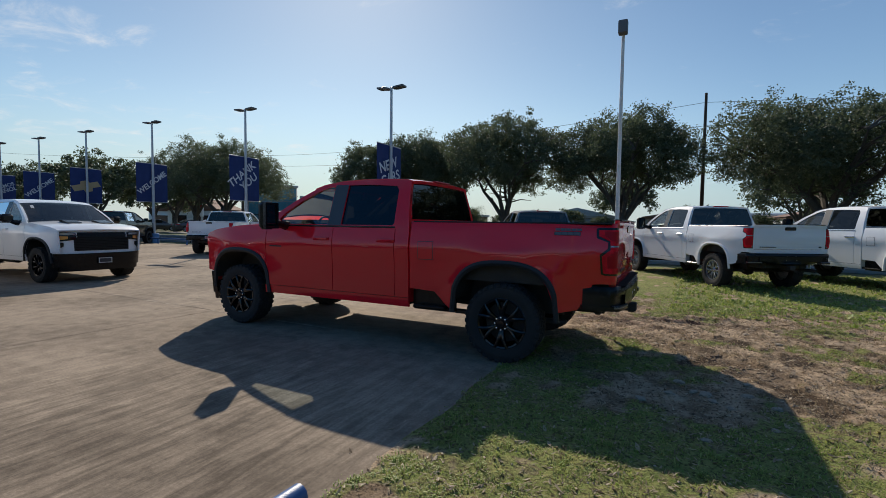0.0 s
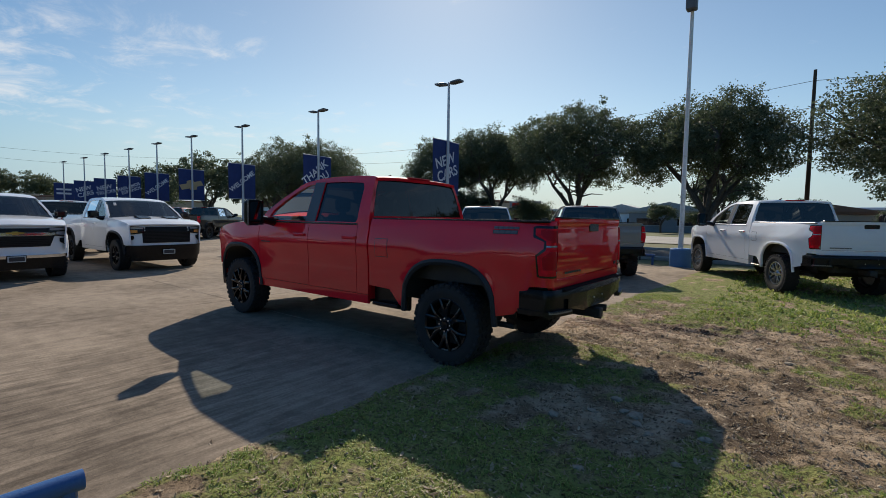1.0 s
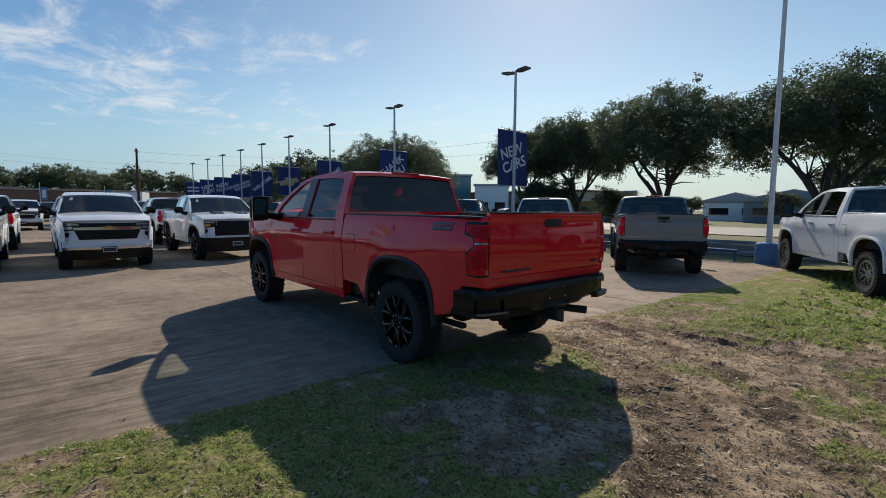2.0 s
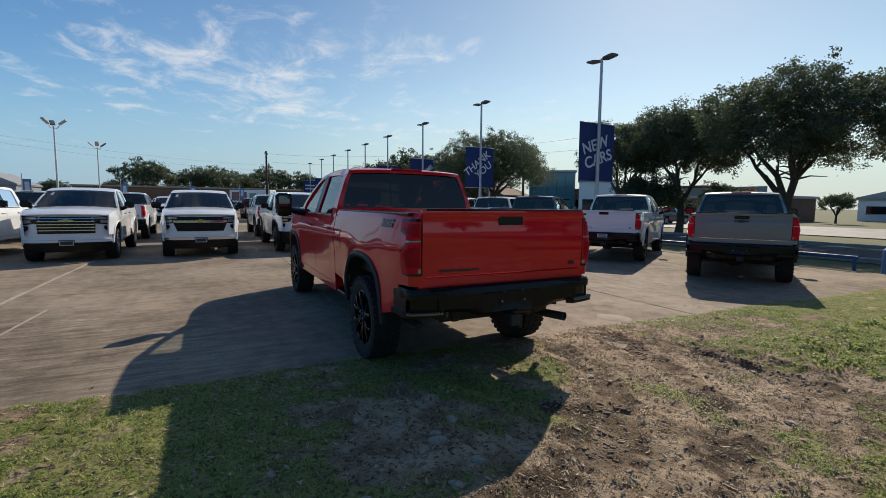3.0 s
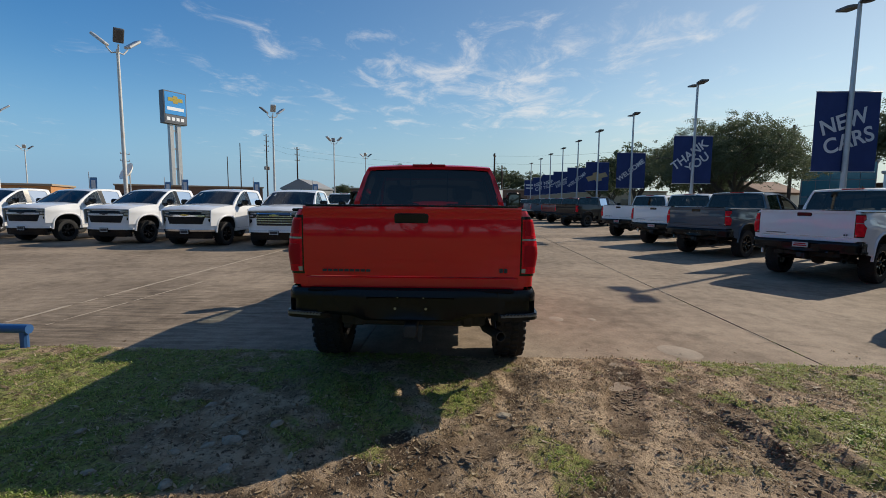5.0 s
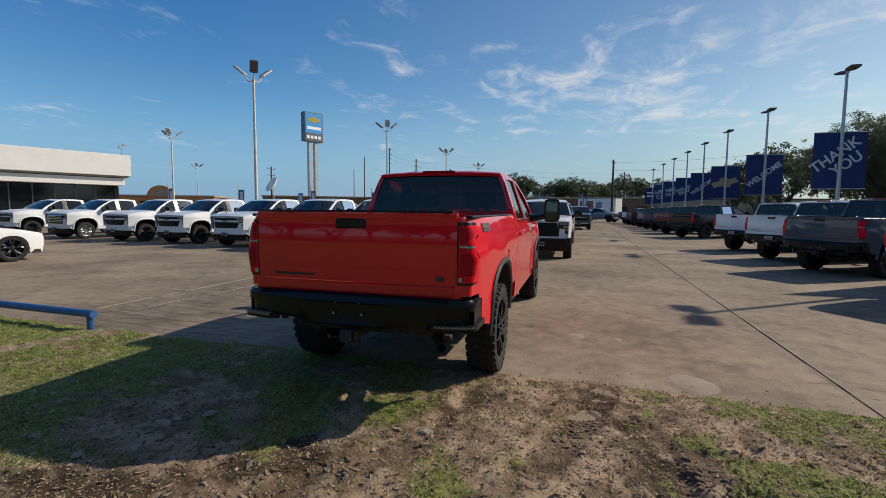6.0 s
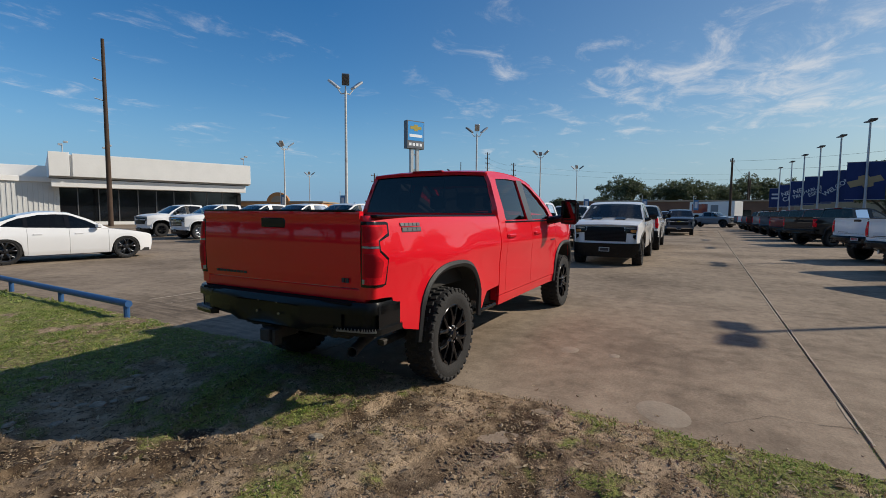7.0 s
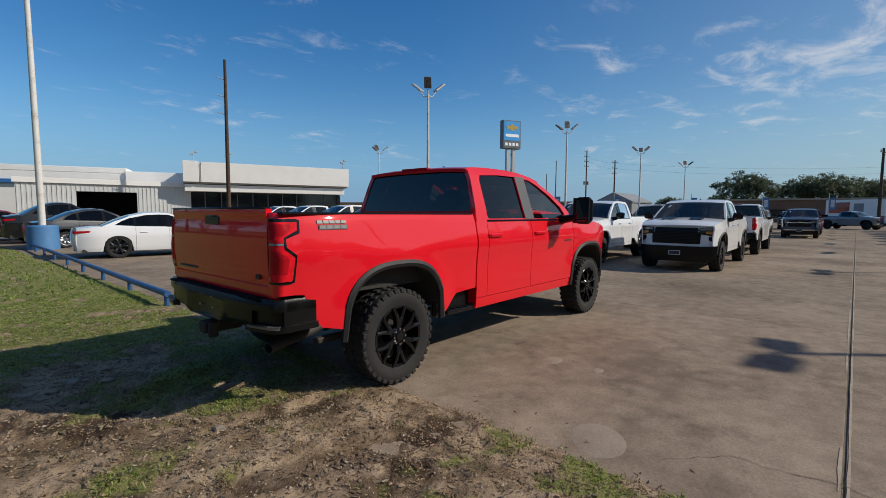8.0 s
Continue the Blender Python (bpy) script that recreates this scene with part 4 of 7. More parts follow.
    g.tube([(1.9, -0.55, 0.46), (1.2, -0.55, 0.46)], 0.11, 12)
    ex = put("exhaust", g, UNDER)
    g = G()
    e0, e1 = Vector((-0.86, -0.615, 0.505)), Vector((-1.15, -0.72, 0.50))
    ax_ = (e1 - e0).normalized().to_track_quat("Z", "Y").to_matrix().to_4x4()
    g.lathe([(0.040, 0.0), (0.042, (e1 - e0).length), (0.036, (e1 - e0).length), (0.035, 0.06), (0.0, 0.06)], 18, Matrix.Translation(e0) @ ax_)
    put("exhaust_tip", g, UNDER, ex)
    for x in (0.0, FRONT):
        for s in (1, -1):
            add_wheel(root, wheels, x * sx, s * (0.888 if hd else 0.868) * sy, s)
    return root


# ---------------- sedans ----------------
def build_sedan(m, label, body, wheels="sedan", zs=1.0, parent_name="sedan", group="parked cars"):
    root = thing(parent_name, m, label, "car", group)
    FX = 2.83

    def put(name, g, mat, parent=root, lab="", angle=35):
        g.v = [(p[0], p[1], p[2] * zs) for p in g.v]
        return part(name, g, mat, parent, lab, angle)

    def belt(x):
        return table(x, [(-1.02, 0.92), (-0.6, 0.985), (0.3, 0.96), (1.5, 0.93), (2.4, 0.93), (3.0, 0.86), (3.5, 0.76), (3.72, 0.66)])

    def hw(x, z):
        w = table(z, [(0.18, 0.84), (0.3, 0.885), (0.5, 0.905), (0.68, 0.915), (0.78, 0.905), (0.95, 0.86), (1.0, 0.83)])
        if x > 2.9:
            w -= 0.40 * (x - 2.9) ** 2
        if x < -0.3:
            w -= 0.36 * (-0.3 - x) ** 2.4
        return w

    def low(x):
        for cx in (0.0, FX):
            if abs(x - cx) < 0.385:
                d = abs(x - cx) / 0.385
                return 0.30 + 0.40 * (1 - d ** 2.3) ** (1 / 2.3)
        return 0.22
    rear_x, front_x = -1.02, 3.60
    for s in (1, -1):
        for name, x0, x1, n in (("rear_quarter", rear_x, 0.46, 24), ("rear_door", 0.468, 1.395, 6), ("front_door", 1.403, 2.36, 6), ("front_fender", 2.368, front_x, 24)):
            g = G().grid(lambda x, k: (x, s * hw(x, lerp(low(x), belt(x), k)), lerp(low(x), belt(x), k)), steps(x0, x1, n), steps(0, 1, 10), (0, -s * 0.03, 0))
            o = put(name, g, body)
            if "door" in name:
                hx = x0 + 0.12
                g = G().box((hx, s * 0.90, 0.795), (hx + 0.2, s * 0.925, 0.82), 0.008)
                put("door_handle", g, body, o)
        for cx in (0.0, FX):
            g = G().grid(lambda t, k: (cx + 0.385 * math.copysign(abs(t) ** 0.7, t), s * lerp(0.89, 0.5, k), low(cx + 0.3849 * math.copysign(abs(t) ** 0.7, t))), steps(-1, 1, 14), (0, 1))
            g.box((cx - 0.38, s * 0.52, 0.3), (cx + 0.38, s * 0.50, 0.70))
            put("wheel_liner", g, UNDER)
        outl = [(-0.42, 0.985), (-0.05, 1.16), (0.35, 1.32), (0.75, 1.405), (1.15, 1.425), (1.5, 1.395), (1.9, 1.23), (2.42, 0.935), (1.5, 0.925), (0.3, 0.955)]
        wins = [[(-0.08, 1.03), (0.10, 1.15), (0.33, 1.25), (0.42, 1.26), (0.42, 1.0)], [(0.50, 0.995), (0.50, 1.28), (0.78, 1.345), (1.15, 1.365), (1.34, 1.355), (1.34, 0.97)],
                [(1.44, 0.965), (1.44, 1.345), (1.52, 1.325), (1.85, 1.18), (2.16, 1.0), (2.14, 0.96)]]
        yy = lambda b: table(b, [(0.92, 0.86), (1.0, 0.83), (1.25, 0.69), (1.4, 0.56), (1.45, 0.5)])
        put("cabin_frame", holed(outl, wins, lambda a, b: (a, s * yy(b), b), (0, -s * 0.04, 0)), body)
        for cover in ([(0.415, 1.0), (0.505, 0.995), (0.505, 1.285), (0.415, 1.265)], [(1.335, 0.965), (1.445, 0.962), (1.445, 1.35), (1.335, 1.36)]):
            put("pillar_cover", G().prism(cover, lambda a, b: (a, s * (yy(b) + 0.006), b), lambda a, b: (a, s * (yy(b) - 0.01), b)), GLOSSBLK)
        for w in wins:
            g = G().add([(a, s * (yy(b) - 0.012), b) for a, b in w], [tuple(range(len(w)))])
            put("window_glass", g, GLASS_TINT)
        g = G().box((2.02, s * 0.90, 0.96), (2.16, s * 1.06, 1.09), 0.03)
        put("door_mirror", g, body)
        g = G().grid(lambda u, v: (lerp(rear_x - 0.085, rear_x + 0.30, max(0.0, (u - 0.45) / 0.55)), s * (lerp(0.40, 0.80, u / 0.45) if u < 0.45 else hw(lerp(rear_x, rear_x + 0.3, (u - 0.45) / 0.55), 0.84) + 0.008), lerp(lerp(0.755, 0.81, u), lerp(0.85, 0.862, u), v)), steps(0, 1, 6), (0, 1), (0.03, 0, 0))
        put("tail_lamp", g, LAMP_DARK)
        g = G().grid(lambda u, v: (front_x - 0.01 - 0.40 * u * u, s * lerp(0.42, 0.80, u), lerp(lerp(0.56, 0.60, u), lerp(0.62, 0.70, u), v)), steps(0, 1, 6), (0, 1), (-0.03, 0, 0))
        put("head_lamp", g, LAMP_CLEAR)
    yr = lambda b: table(b, [(0.92, 0.86), (1.0, 0.83), (1.25, 0.69), (1.4, 0.56), (1.45, 0.5)])
    def strip(pts, n=6, th=0.03):
        return G().grid(lambda t, k: (table(t, [(i, p[0]) for i, p in enumerate(pts)]) + 0.0, k * yr(table(t, [(i, p[1]) for i, p in enumerate(pts)])),
                                      table(t, [(i, p[1]) for i, p in enumerate(pts)]) + 0.03 * (1 - k * k)), steps(0, len(pts) - 1, (len(pts) - 1) * 2), [k / 6 for k in range(-6, 7)], (0, 0, -th))
    put("roof", strip([(0.33, 1.315), (0.75, 1.41), (1.15, 1.43), (1.5, 1.40)]), body)
    w = put("windscreen", strip([(1.5, 1.40), (1.9, 1.235), (2.42, 0.94)], th=0.006), GLASS_TINT)
    w = put("rear_window", strip([(-0.40, 0.99), (-0.05, 1.16), (0.33, 1.315)], th=0.006), GLASS_TINT)
    g = G().grid(lambda x, k: (x, k * hw(x, belt(x)), belt(x) + 0.035 * (1 - k * k)), steps(2.30, front_x, 10), [k / 6 for k in range(-6, 7)], (0, 0, -0.03))
    put("hood", g, body)
    g = G().grid(lambda x, k: (x, k * hw(x, belt(x)), belt(x) + 0.03 * (1 - k * k)), steps(rear_x, -0.25, 6), [k / 6 for k in range(-6, 7)], (0, 0, -0.03))
    put("boot_lid", g, body)
    for name, xe, d in (("rear_bumper", rear_x, -1), ("front_bumper", front_x, 1)):
        g = G().grid(lambda k, z: (xe + d * (0.09 * (1 - k ** 4) + 0.05 * math.sin(math.pi * (z - 0.24) / (belt(xe) - 0.2)) - 0.02), k * hw(xe, min(z, belt(xe))), z), [k / 8 for k in range(-8, 9)], steps(0.24, belt(xe), 6), (-d * 0.05, 0, 0))
        b = put(name, g, body)
        g = G().box((xe + d * 0.03, -0.5, 0.25), (xe + d * 0.065, 0.5, 0.36), 0.01)
        put("valance", g, PLASTIC, b)
    g = G().box((rear_x - 0.062, -0.26, 0.62), (rear_x - 0.05, 0.26, 0.73))
    put("rear_plate", g, PLATE)
    g = G().box((-0.9, -0.8, 0.2), (3.5, 0.8, 0.30))
    g.box((0.0, -0.75, 0.3), (2.3, 0.75, 0.9))
    put("underbody", g, UNDER)
    for x in (0.0, FX):
        for s in (1, -1):
            add_wheel(root, wheels, x, s * 0.79, s)
    return root


# ---------------- ground ----------------
EDGE = -1.58          # line where the concrete ends and the grass begins


def edge_x(y):
    return EDGE + 0.10 * noise.noise((y * 0.35, 3.1, 0)) + 0.05 * noise.noise((y * 1.7, 9.1, 0)) + table(y, [(-20, -0.35), (1, -0.14), (5, 0.0), (9, 0.14), (14, 0.35), (17, 0.5)])


CONCRETE = surface("concrete", (0.30, 0.275, 0.235), 0.78, color2=(0.20, 0.18, 0.155), scale=0.55, fine=14, bump=0.25, bump_scale=45, spread=(0.36, 0.64), vary=0.06, object_space=False)
JOINT = surface("joint_dirt", (0.085, 0.07, 0.052), 0.95, color2=(0.20, 0.165, 0.12), scale=4, fine=60, bump=0.5)
ASPHALT = surface("asphalt", (0.055, 0.055, 0.056), 0.9, color2=(0.085, 0.082, 0.08), scale=0.4, fine=30, bump=0.4, bump_scale=120, object_space=False)
FARGRASS = surface("far_grass", (0.085, 0.105, 0.030), 0.95, color2=(0.15, 0.13, 0.055), scale=0.25, fine=6, bump=0.6, bump_scale=30, object_space=False)
KERB = surface("kerb_concrete", (0.34, 0.32, 0.29), 0.85, color2=(0.24, 0.22, 0.19), scale=1.5, fine=40, bump=0.3)


def flat(name, x0, x1, y0, y1, z, mat, label, category, kind="structure", nx=1, ny=1):
    g = G().grid(lambda x, y: (x, y, z), steps(x0, x1, nx), steps(y0, y1, ny))
    ob = new(name, g.mesh(name, mat, 0))
    return tagged(ob, label, category, kind=kind)


ground = flat("ground", -900, 900, -900, 900, -0.10, FARGRASS, "dry green and tan ground reaching the horizon", "ground", nx=4, ny=4)
base = G().box((-140, -120, -0.09), (-1.2, 18.15, -0.009))
pavement = new("pavement", base.mesh("pavement", JOINT, 0))
tagged(pavement, "weathered tan concrete car lot with dark joints", "pavement", kind="structure")
road = flat("road", -300, 300, 21.6, 28.0, -0.05, ASPHALT, "grey asphalt road beyond the lot rail", "road")


# ---------------- trees ----------------
BARK = surface("oak_bark", (0.055, 0.045, 0.036), 0.95, color2=(0.10, 0.085, 0.07), scale=4, fine=30, bump=0.9, bump_scale=18)


def leaf_material(name, c1, c2):
    m = bpy.data.materials.new(name)
    m.use_nodes = True
    nt = m.node_tree
    p = nt.nodes["Principled BSDF"]
    geo = nt.nodes.new("ShaderNodeNewGeometry")
    mix = nt.nodes.new("ShaderNodeMix")
    mix.data_type = "RGBA"
    mix.inputs[6].default_value, mix.inputs[7].default_value = (*c1, 1), (*c2, 1)
    nt.links.new(geo.outputs["Random Per Island"], mix.inputs[0])
    nt.links.new(mix.outputs[2], p.inputs["Base Color"])
    p.inputs["Roughness"].default_value = 0.55
    tr = nt.nodes.new("ShaderNodeBsdfTranslucent")
    nt.links.new(mix.outputs[2], tr.inputs["Color"])
    ms = nt.nodes.new("ShaderNodeMixShader")
    ms.inputs[0].default_value = 0.45
    out = nt.nodes["Material Output"]
    nt.links.new(p.outputs[0], ms.inputs[1])
    nt.links.new(tr.outputs[0], ms.inputs[2])
    nt.links.new(ms.outputs[0], out.inputs[0])
    return m


LEAF = leaf_material("oak_leaf", (0.052, 0.074, 0.038), (0.125, 0.15, 0.08))


def crown_mesh(rng, lobes, leaves, size, seed):
    """Leaves through the outer part of many overlapping lobes; lobes: (x, y, z, radius)."""
    total = sum(q[3] ** 2 for q in lobes)
    vs = []
    for cx, cy, cz, r in lobes:
        n = int(leaves * r * r / total)
        tufts = max(6, n // 38)
        d = rng.normal(size=(tufts, 3))
        d /= np.linalg.norm(d, axis=1)[:, None]
        ph = rng.uniform(0, 6.28, 6)
        bump = 1 + 0.17 * np.sin(d[:, 0] * 5 + ph[0]) * np.sin(d[:, 1] * 5 + ph[1]) + 0.13 * np.sin(d[:, 2] * 6 + ph[2] + d[:, 0] * 3) + 0.16 * np.sin(d[:, 1] * 11 + ph[3]) * np.sin(d[:, 2] * 10 + ph[4]) + 0.12 * np.sin(d[:, 0] * 17 + ph[5])
        u = 0.40 + 0.62 * rng.uniform(0, 1, tufts) ** 0.6 + np.where(rng.uniform(0, 1, tufts) > 0.9, rng.uniform(0, 0.08, tufts), 0)
        tip = d * (r * bump * u)[:, None] * np.array([1, 1, 0.80]) + np.array([cx, cy, cz])
        # leaves sit in tufts round the twig ends
        wide = rng.uniform(0.10, 0.21, tufts) * (size / 0.068) ** 0.6
        own = rng.integers(0, tufts, n)
        pos = tip[own] + rng.normal(size=(n, 3)) * wide[own][:, None] * np.array([1, 1, 0.75])
        a = rng.normal(size=(n, 3))
        a /= np.linalg.norm(a, axis=1)[:, None]
        b = np.cross(a, rng.normal(size=(n, 3)))
        b /= np.linalg.norm(b, axis=1)[:, None] + 1e-9
        L = size * rng.uniform(0.7, 1.25, (n, 1))
        W = L * 0.5
        vs.append(np.stack([pos - a * L, pos + b * W, pos + a * L, pos - b * W], 1).reshape(-1, 3))
    v = np.concatenate(vs)
    f = np.arange(len(v)).reshape(-1, 4)
    me = bpy.data.meshes.new("crown")
    me.from_pydata(v.tolist(), [], f.tolist())
    me.materials.append(LEAF)
    return me


def build_tree(m, seed, height, spread, label, trunk_r=0.28, leaves=78000, size=0.068, fork=1.9, name="tree"):
    rng = np.random.default_rng(seed)
    root = thing(name, m, label, "tree", "trees along the road")
    g = G()
    g.tube([(0, 0, -0.1), (0.04, 0.02, 0.5), (0.02, 0.05, fork)], [trunk_r * 1.25, trunk_r, trunk_r * 0.85], 12)
    tips = []
    nl = 6
    for i in range(nl):
        a = 2 * math.pi * (i + rng.uniform(-0.3, 0.3)) / nl
        reach = spread * rng.uniform(0.45, 0.72)
        top = fork + (height - fork) * rng.uniform(0.42, 0.7)
        p = [Vector((0.02, 0.05, fork - 0.15))]
        for k in range(1, 5):
            u = k / 4
            p.append(Vector((math.cos(a) * reach * u + rng.normal() * 0.15, math.sin(a) * reach * u + rng.normal() * 0.15, fork + (top - fork) * u ** 0.8)))
        g.tube(p, [trunk_r * 0.62, trunk_r * 0.45, trunk_r * 0.32, trunk_r * 0.2, trunk_r * 0.08], 8)
        for k in (1, 2, 3, 4):
            for _ in range(3):
                e = p[k] + Vector((rng.normal() * spread * 0.13, rng.normal() * spread * 0.13, abs(rng.normal()) * height * 0.08))
                g.tube([p[k], (p[k] + e) / 2 + Vector((0, 0, 0.12)), e], [trunk_r * 0.22, trunk_r * 0.13, trunk_r * 0.05], 6)
                tips.append(e)
    part("trunk", g, BARK, root)
    # crown of rounded lobes over an open underside
    cz = fork + (height - fork) * 0.46
    rz = (height - fork) * 0.54
    nl = int(18 + spread * 3.2)
    lobes = []
    for i in range(nl):
        h = 1 - (i + 0.5) / nl * 1.28
        a = i * 2.39996 + rng.uniform(-0.35, 0.35)
        w = math.sqrt(max(0.0, 1 - h * h))
        r = spread * rng.uniform(0.14, 0.33) * (0.85 if h < 0 else 1.0)
        k = rng.uniform(0.56, 0.92)
        lobes.append((math.cos(a) * w * spread * k, math.sin(a) * w * spread * k, cz + h * rz * 0.72 + rng.normal() * 0.15, r))
    for i in range(5):
        lobes.append((*(rng.normal(size=2) * spread * 0.22).tolist(), cz + rng.uniform(-0.1, 0.5) * rz, spread * 0.30))
    part("crown", crown_mesh(rng, lobes, leaves, size, seed), None, root)
    return root


OAK = "live oak with dark green leaves on grass"
t1 = build_tree(pose(-10.3, 30.0, 0), 3, 8.8, 4.9, OAK)
t2 = build_tree(pose(-2.8, 30.2, 0, 0, 0, 40), 8, 8.6, 4.4, OAK)
t3 = build_tree(pose(7.0, 29.5, 0, 0, 0, 80), 15, 8.3, 6.2, OAK, 0.34, 108000)
t4 = build_tree(pose(-16.6, 30.5, 0, 0, 0, 10), 21, 8.4, 3.4, OAK, 0.22, 50000)
copy_thing(t4, pose(-21.5, 31.0, 0, 0, 0, 170))
t5 = build_tree(pose(-40.0, 31.5, 0, 0, 0, 20), 33, 9.1, 7.4, OAK, 0.36, 108000)
copy_thing(t2, pose(-46.0, 33.0, 0, 0, 0, 200))
copy_thing(t3, pose(17.5, 31.0, 0, 0, 0, 140))
copy_thing(t1, pose(27, 33.0, 0, 0, 0, 250))
fa = build_tree(pose(-74, 46, 0, 0, 0, 200), 51, 8.8, 5.4, OAK, 0.3, 13000, 0.17)
fb = build_tree(pose(-60, 40, 0, 0, 0, 30), 57, 7.6, 4.2, OAK, 0.26, 10000, 0.16)


def far_tree(src, x, y, r, k):
    copy_thing(src, pose(x, y, 0, 0, 0, r) @ Matrix.Scale(k, 4))


for x, y, r, src, k in ((-166, -10.8, 30, fa, 1.6), (-176, 2, 110, fa, 1.45), (-171, 8.5, 300, fa, 1.5), (-180, 17, 10, fa, 1.35), (-190, 27, 70, fa, 1.7), (-186, 40, 0, fa, 1.5), (-178, 52, 150, fa, 1.3), (-150, 58, 90, fa, 1.1),
                        (-190, -22, 200, fa, 1.0), (-195, -40, 120, fb, 1.1), (-120, 48, 60, fa, 1.0), (12, 60, 0, fa, 1.0), (-6, 66, 90, fb, 1.0), (30, 66, 200, fa, 1.0)):
    far_tree(src, x, y, r, k)
far_tree(fa, -62, 31.5, 40, 1.05)
far_tree(fa, -84, 33, 150, 1.05)
shrub = build_tree(pose(-18.4, 30.0, 0), 71, 3.7, 2.5, "dense dark shrub, by the road and in the added unseen hedge", 0.10, 16000, 0.075, 0.35, "shrub")
far_tree(shrub, -14.2, 31.5, 100, 0.8)
# unseen trees that close the place behind the camera
for y, r, src, k in ((-7, 240, fa, 1.0), (5, 20, fa, 1.2), (15, 100, fa, 1.1), (26, 200, fb, 1.2), (36, 300, fa, 1.0)):
    far_tree(src, 58 + 5 * math.sin(y), y * 1.4, r, k * 0.8)
# nearer unseen trees, added to darken reflections in the tailgate and rear window
for x, y, r, src, k in ((38, -12, 0, fa, 1.2), (35, -22, 80, fa, 1.35), (36, -32, 160, fb, 1.6), (32, -42, 240, fa, 1.4), (27, -51, 20, fa, 1.5), (20, -60, 100, fb, 1.7), (38, -2, 50, fa, 1.3), (39, 8, 130, fb, 1.6), (40, 18, 290, fa, 1.2), (11, -68, 200, fa, 1.4), (2, -76, 300, fa, 1.2)):
    far_tree(src, x, y, r, k)
# unseen shrub hedge, added to block bright sky gaps from the tailgate's reflection
for i, (x, y) in enumerate(((29, 10), (28, 3), (29, -4), (27, -11), (28, -18), (26, -25), (25, -32), (22, -39), (19, -46), (14, -52), (8, -58))):
    far_tree(shrub, x, y, i * 67, 1.9 + 0.25 * math.sin(i * 2.3))


# ---------------- lamp poles with banners ----------------
POLE = surface("galvanised_pole", (0.52, 0.53, 0.54), 0.45, 0.3, color2=(0.40, 0.41, 0.42), scale=2.0, fine=40)
LAMPHEAD = surface("lamp_housing", (0.10, 0.10, 0.105), 0.5)
BLUEC = surface("banner_cloth", (0.014, 0.036, 0.145), 0.8, color2=(0.011, 0.028, 0.115), scale=2, fine=250, bump=0.25)
BLUEPAINT = surface("blue_rail_paint", (0.02, 0.09, 0.25), 0.42, color2=(0.035, 0.115, 0.28), scale=5, fine=60, bump=0.15)
LETTER = surface("white_print", (0.62, 0.64, 0.68), 0.75)
BASEBLUE = surface("blue_base_paint", (0.05, 0.17, 0.38), 0.6, color2=(0.08, 0.22, 0.42), scale=3, fine=40, bump=0.3)
WHITEPOLE = surface("old_white_paint", (0.62, 0.61, 0.58), 0.65, color2=(0.40, 0.30, 0.22), scale=1.6, fine=18, spread=(0.50, 0.72), bump=0.3)


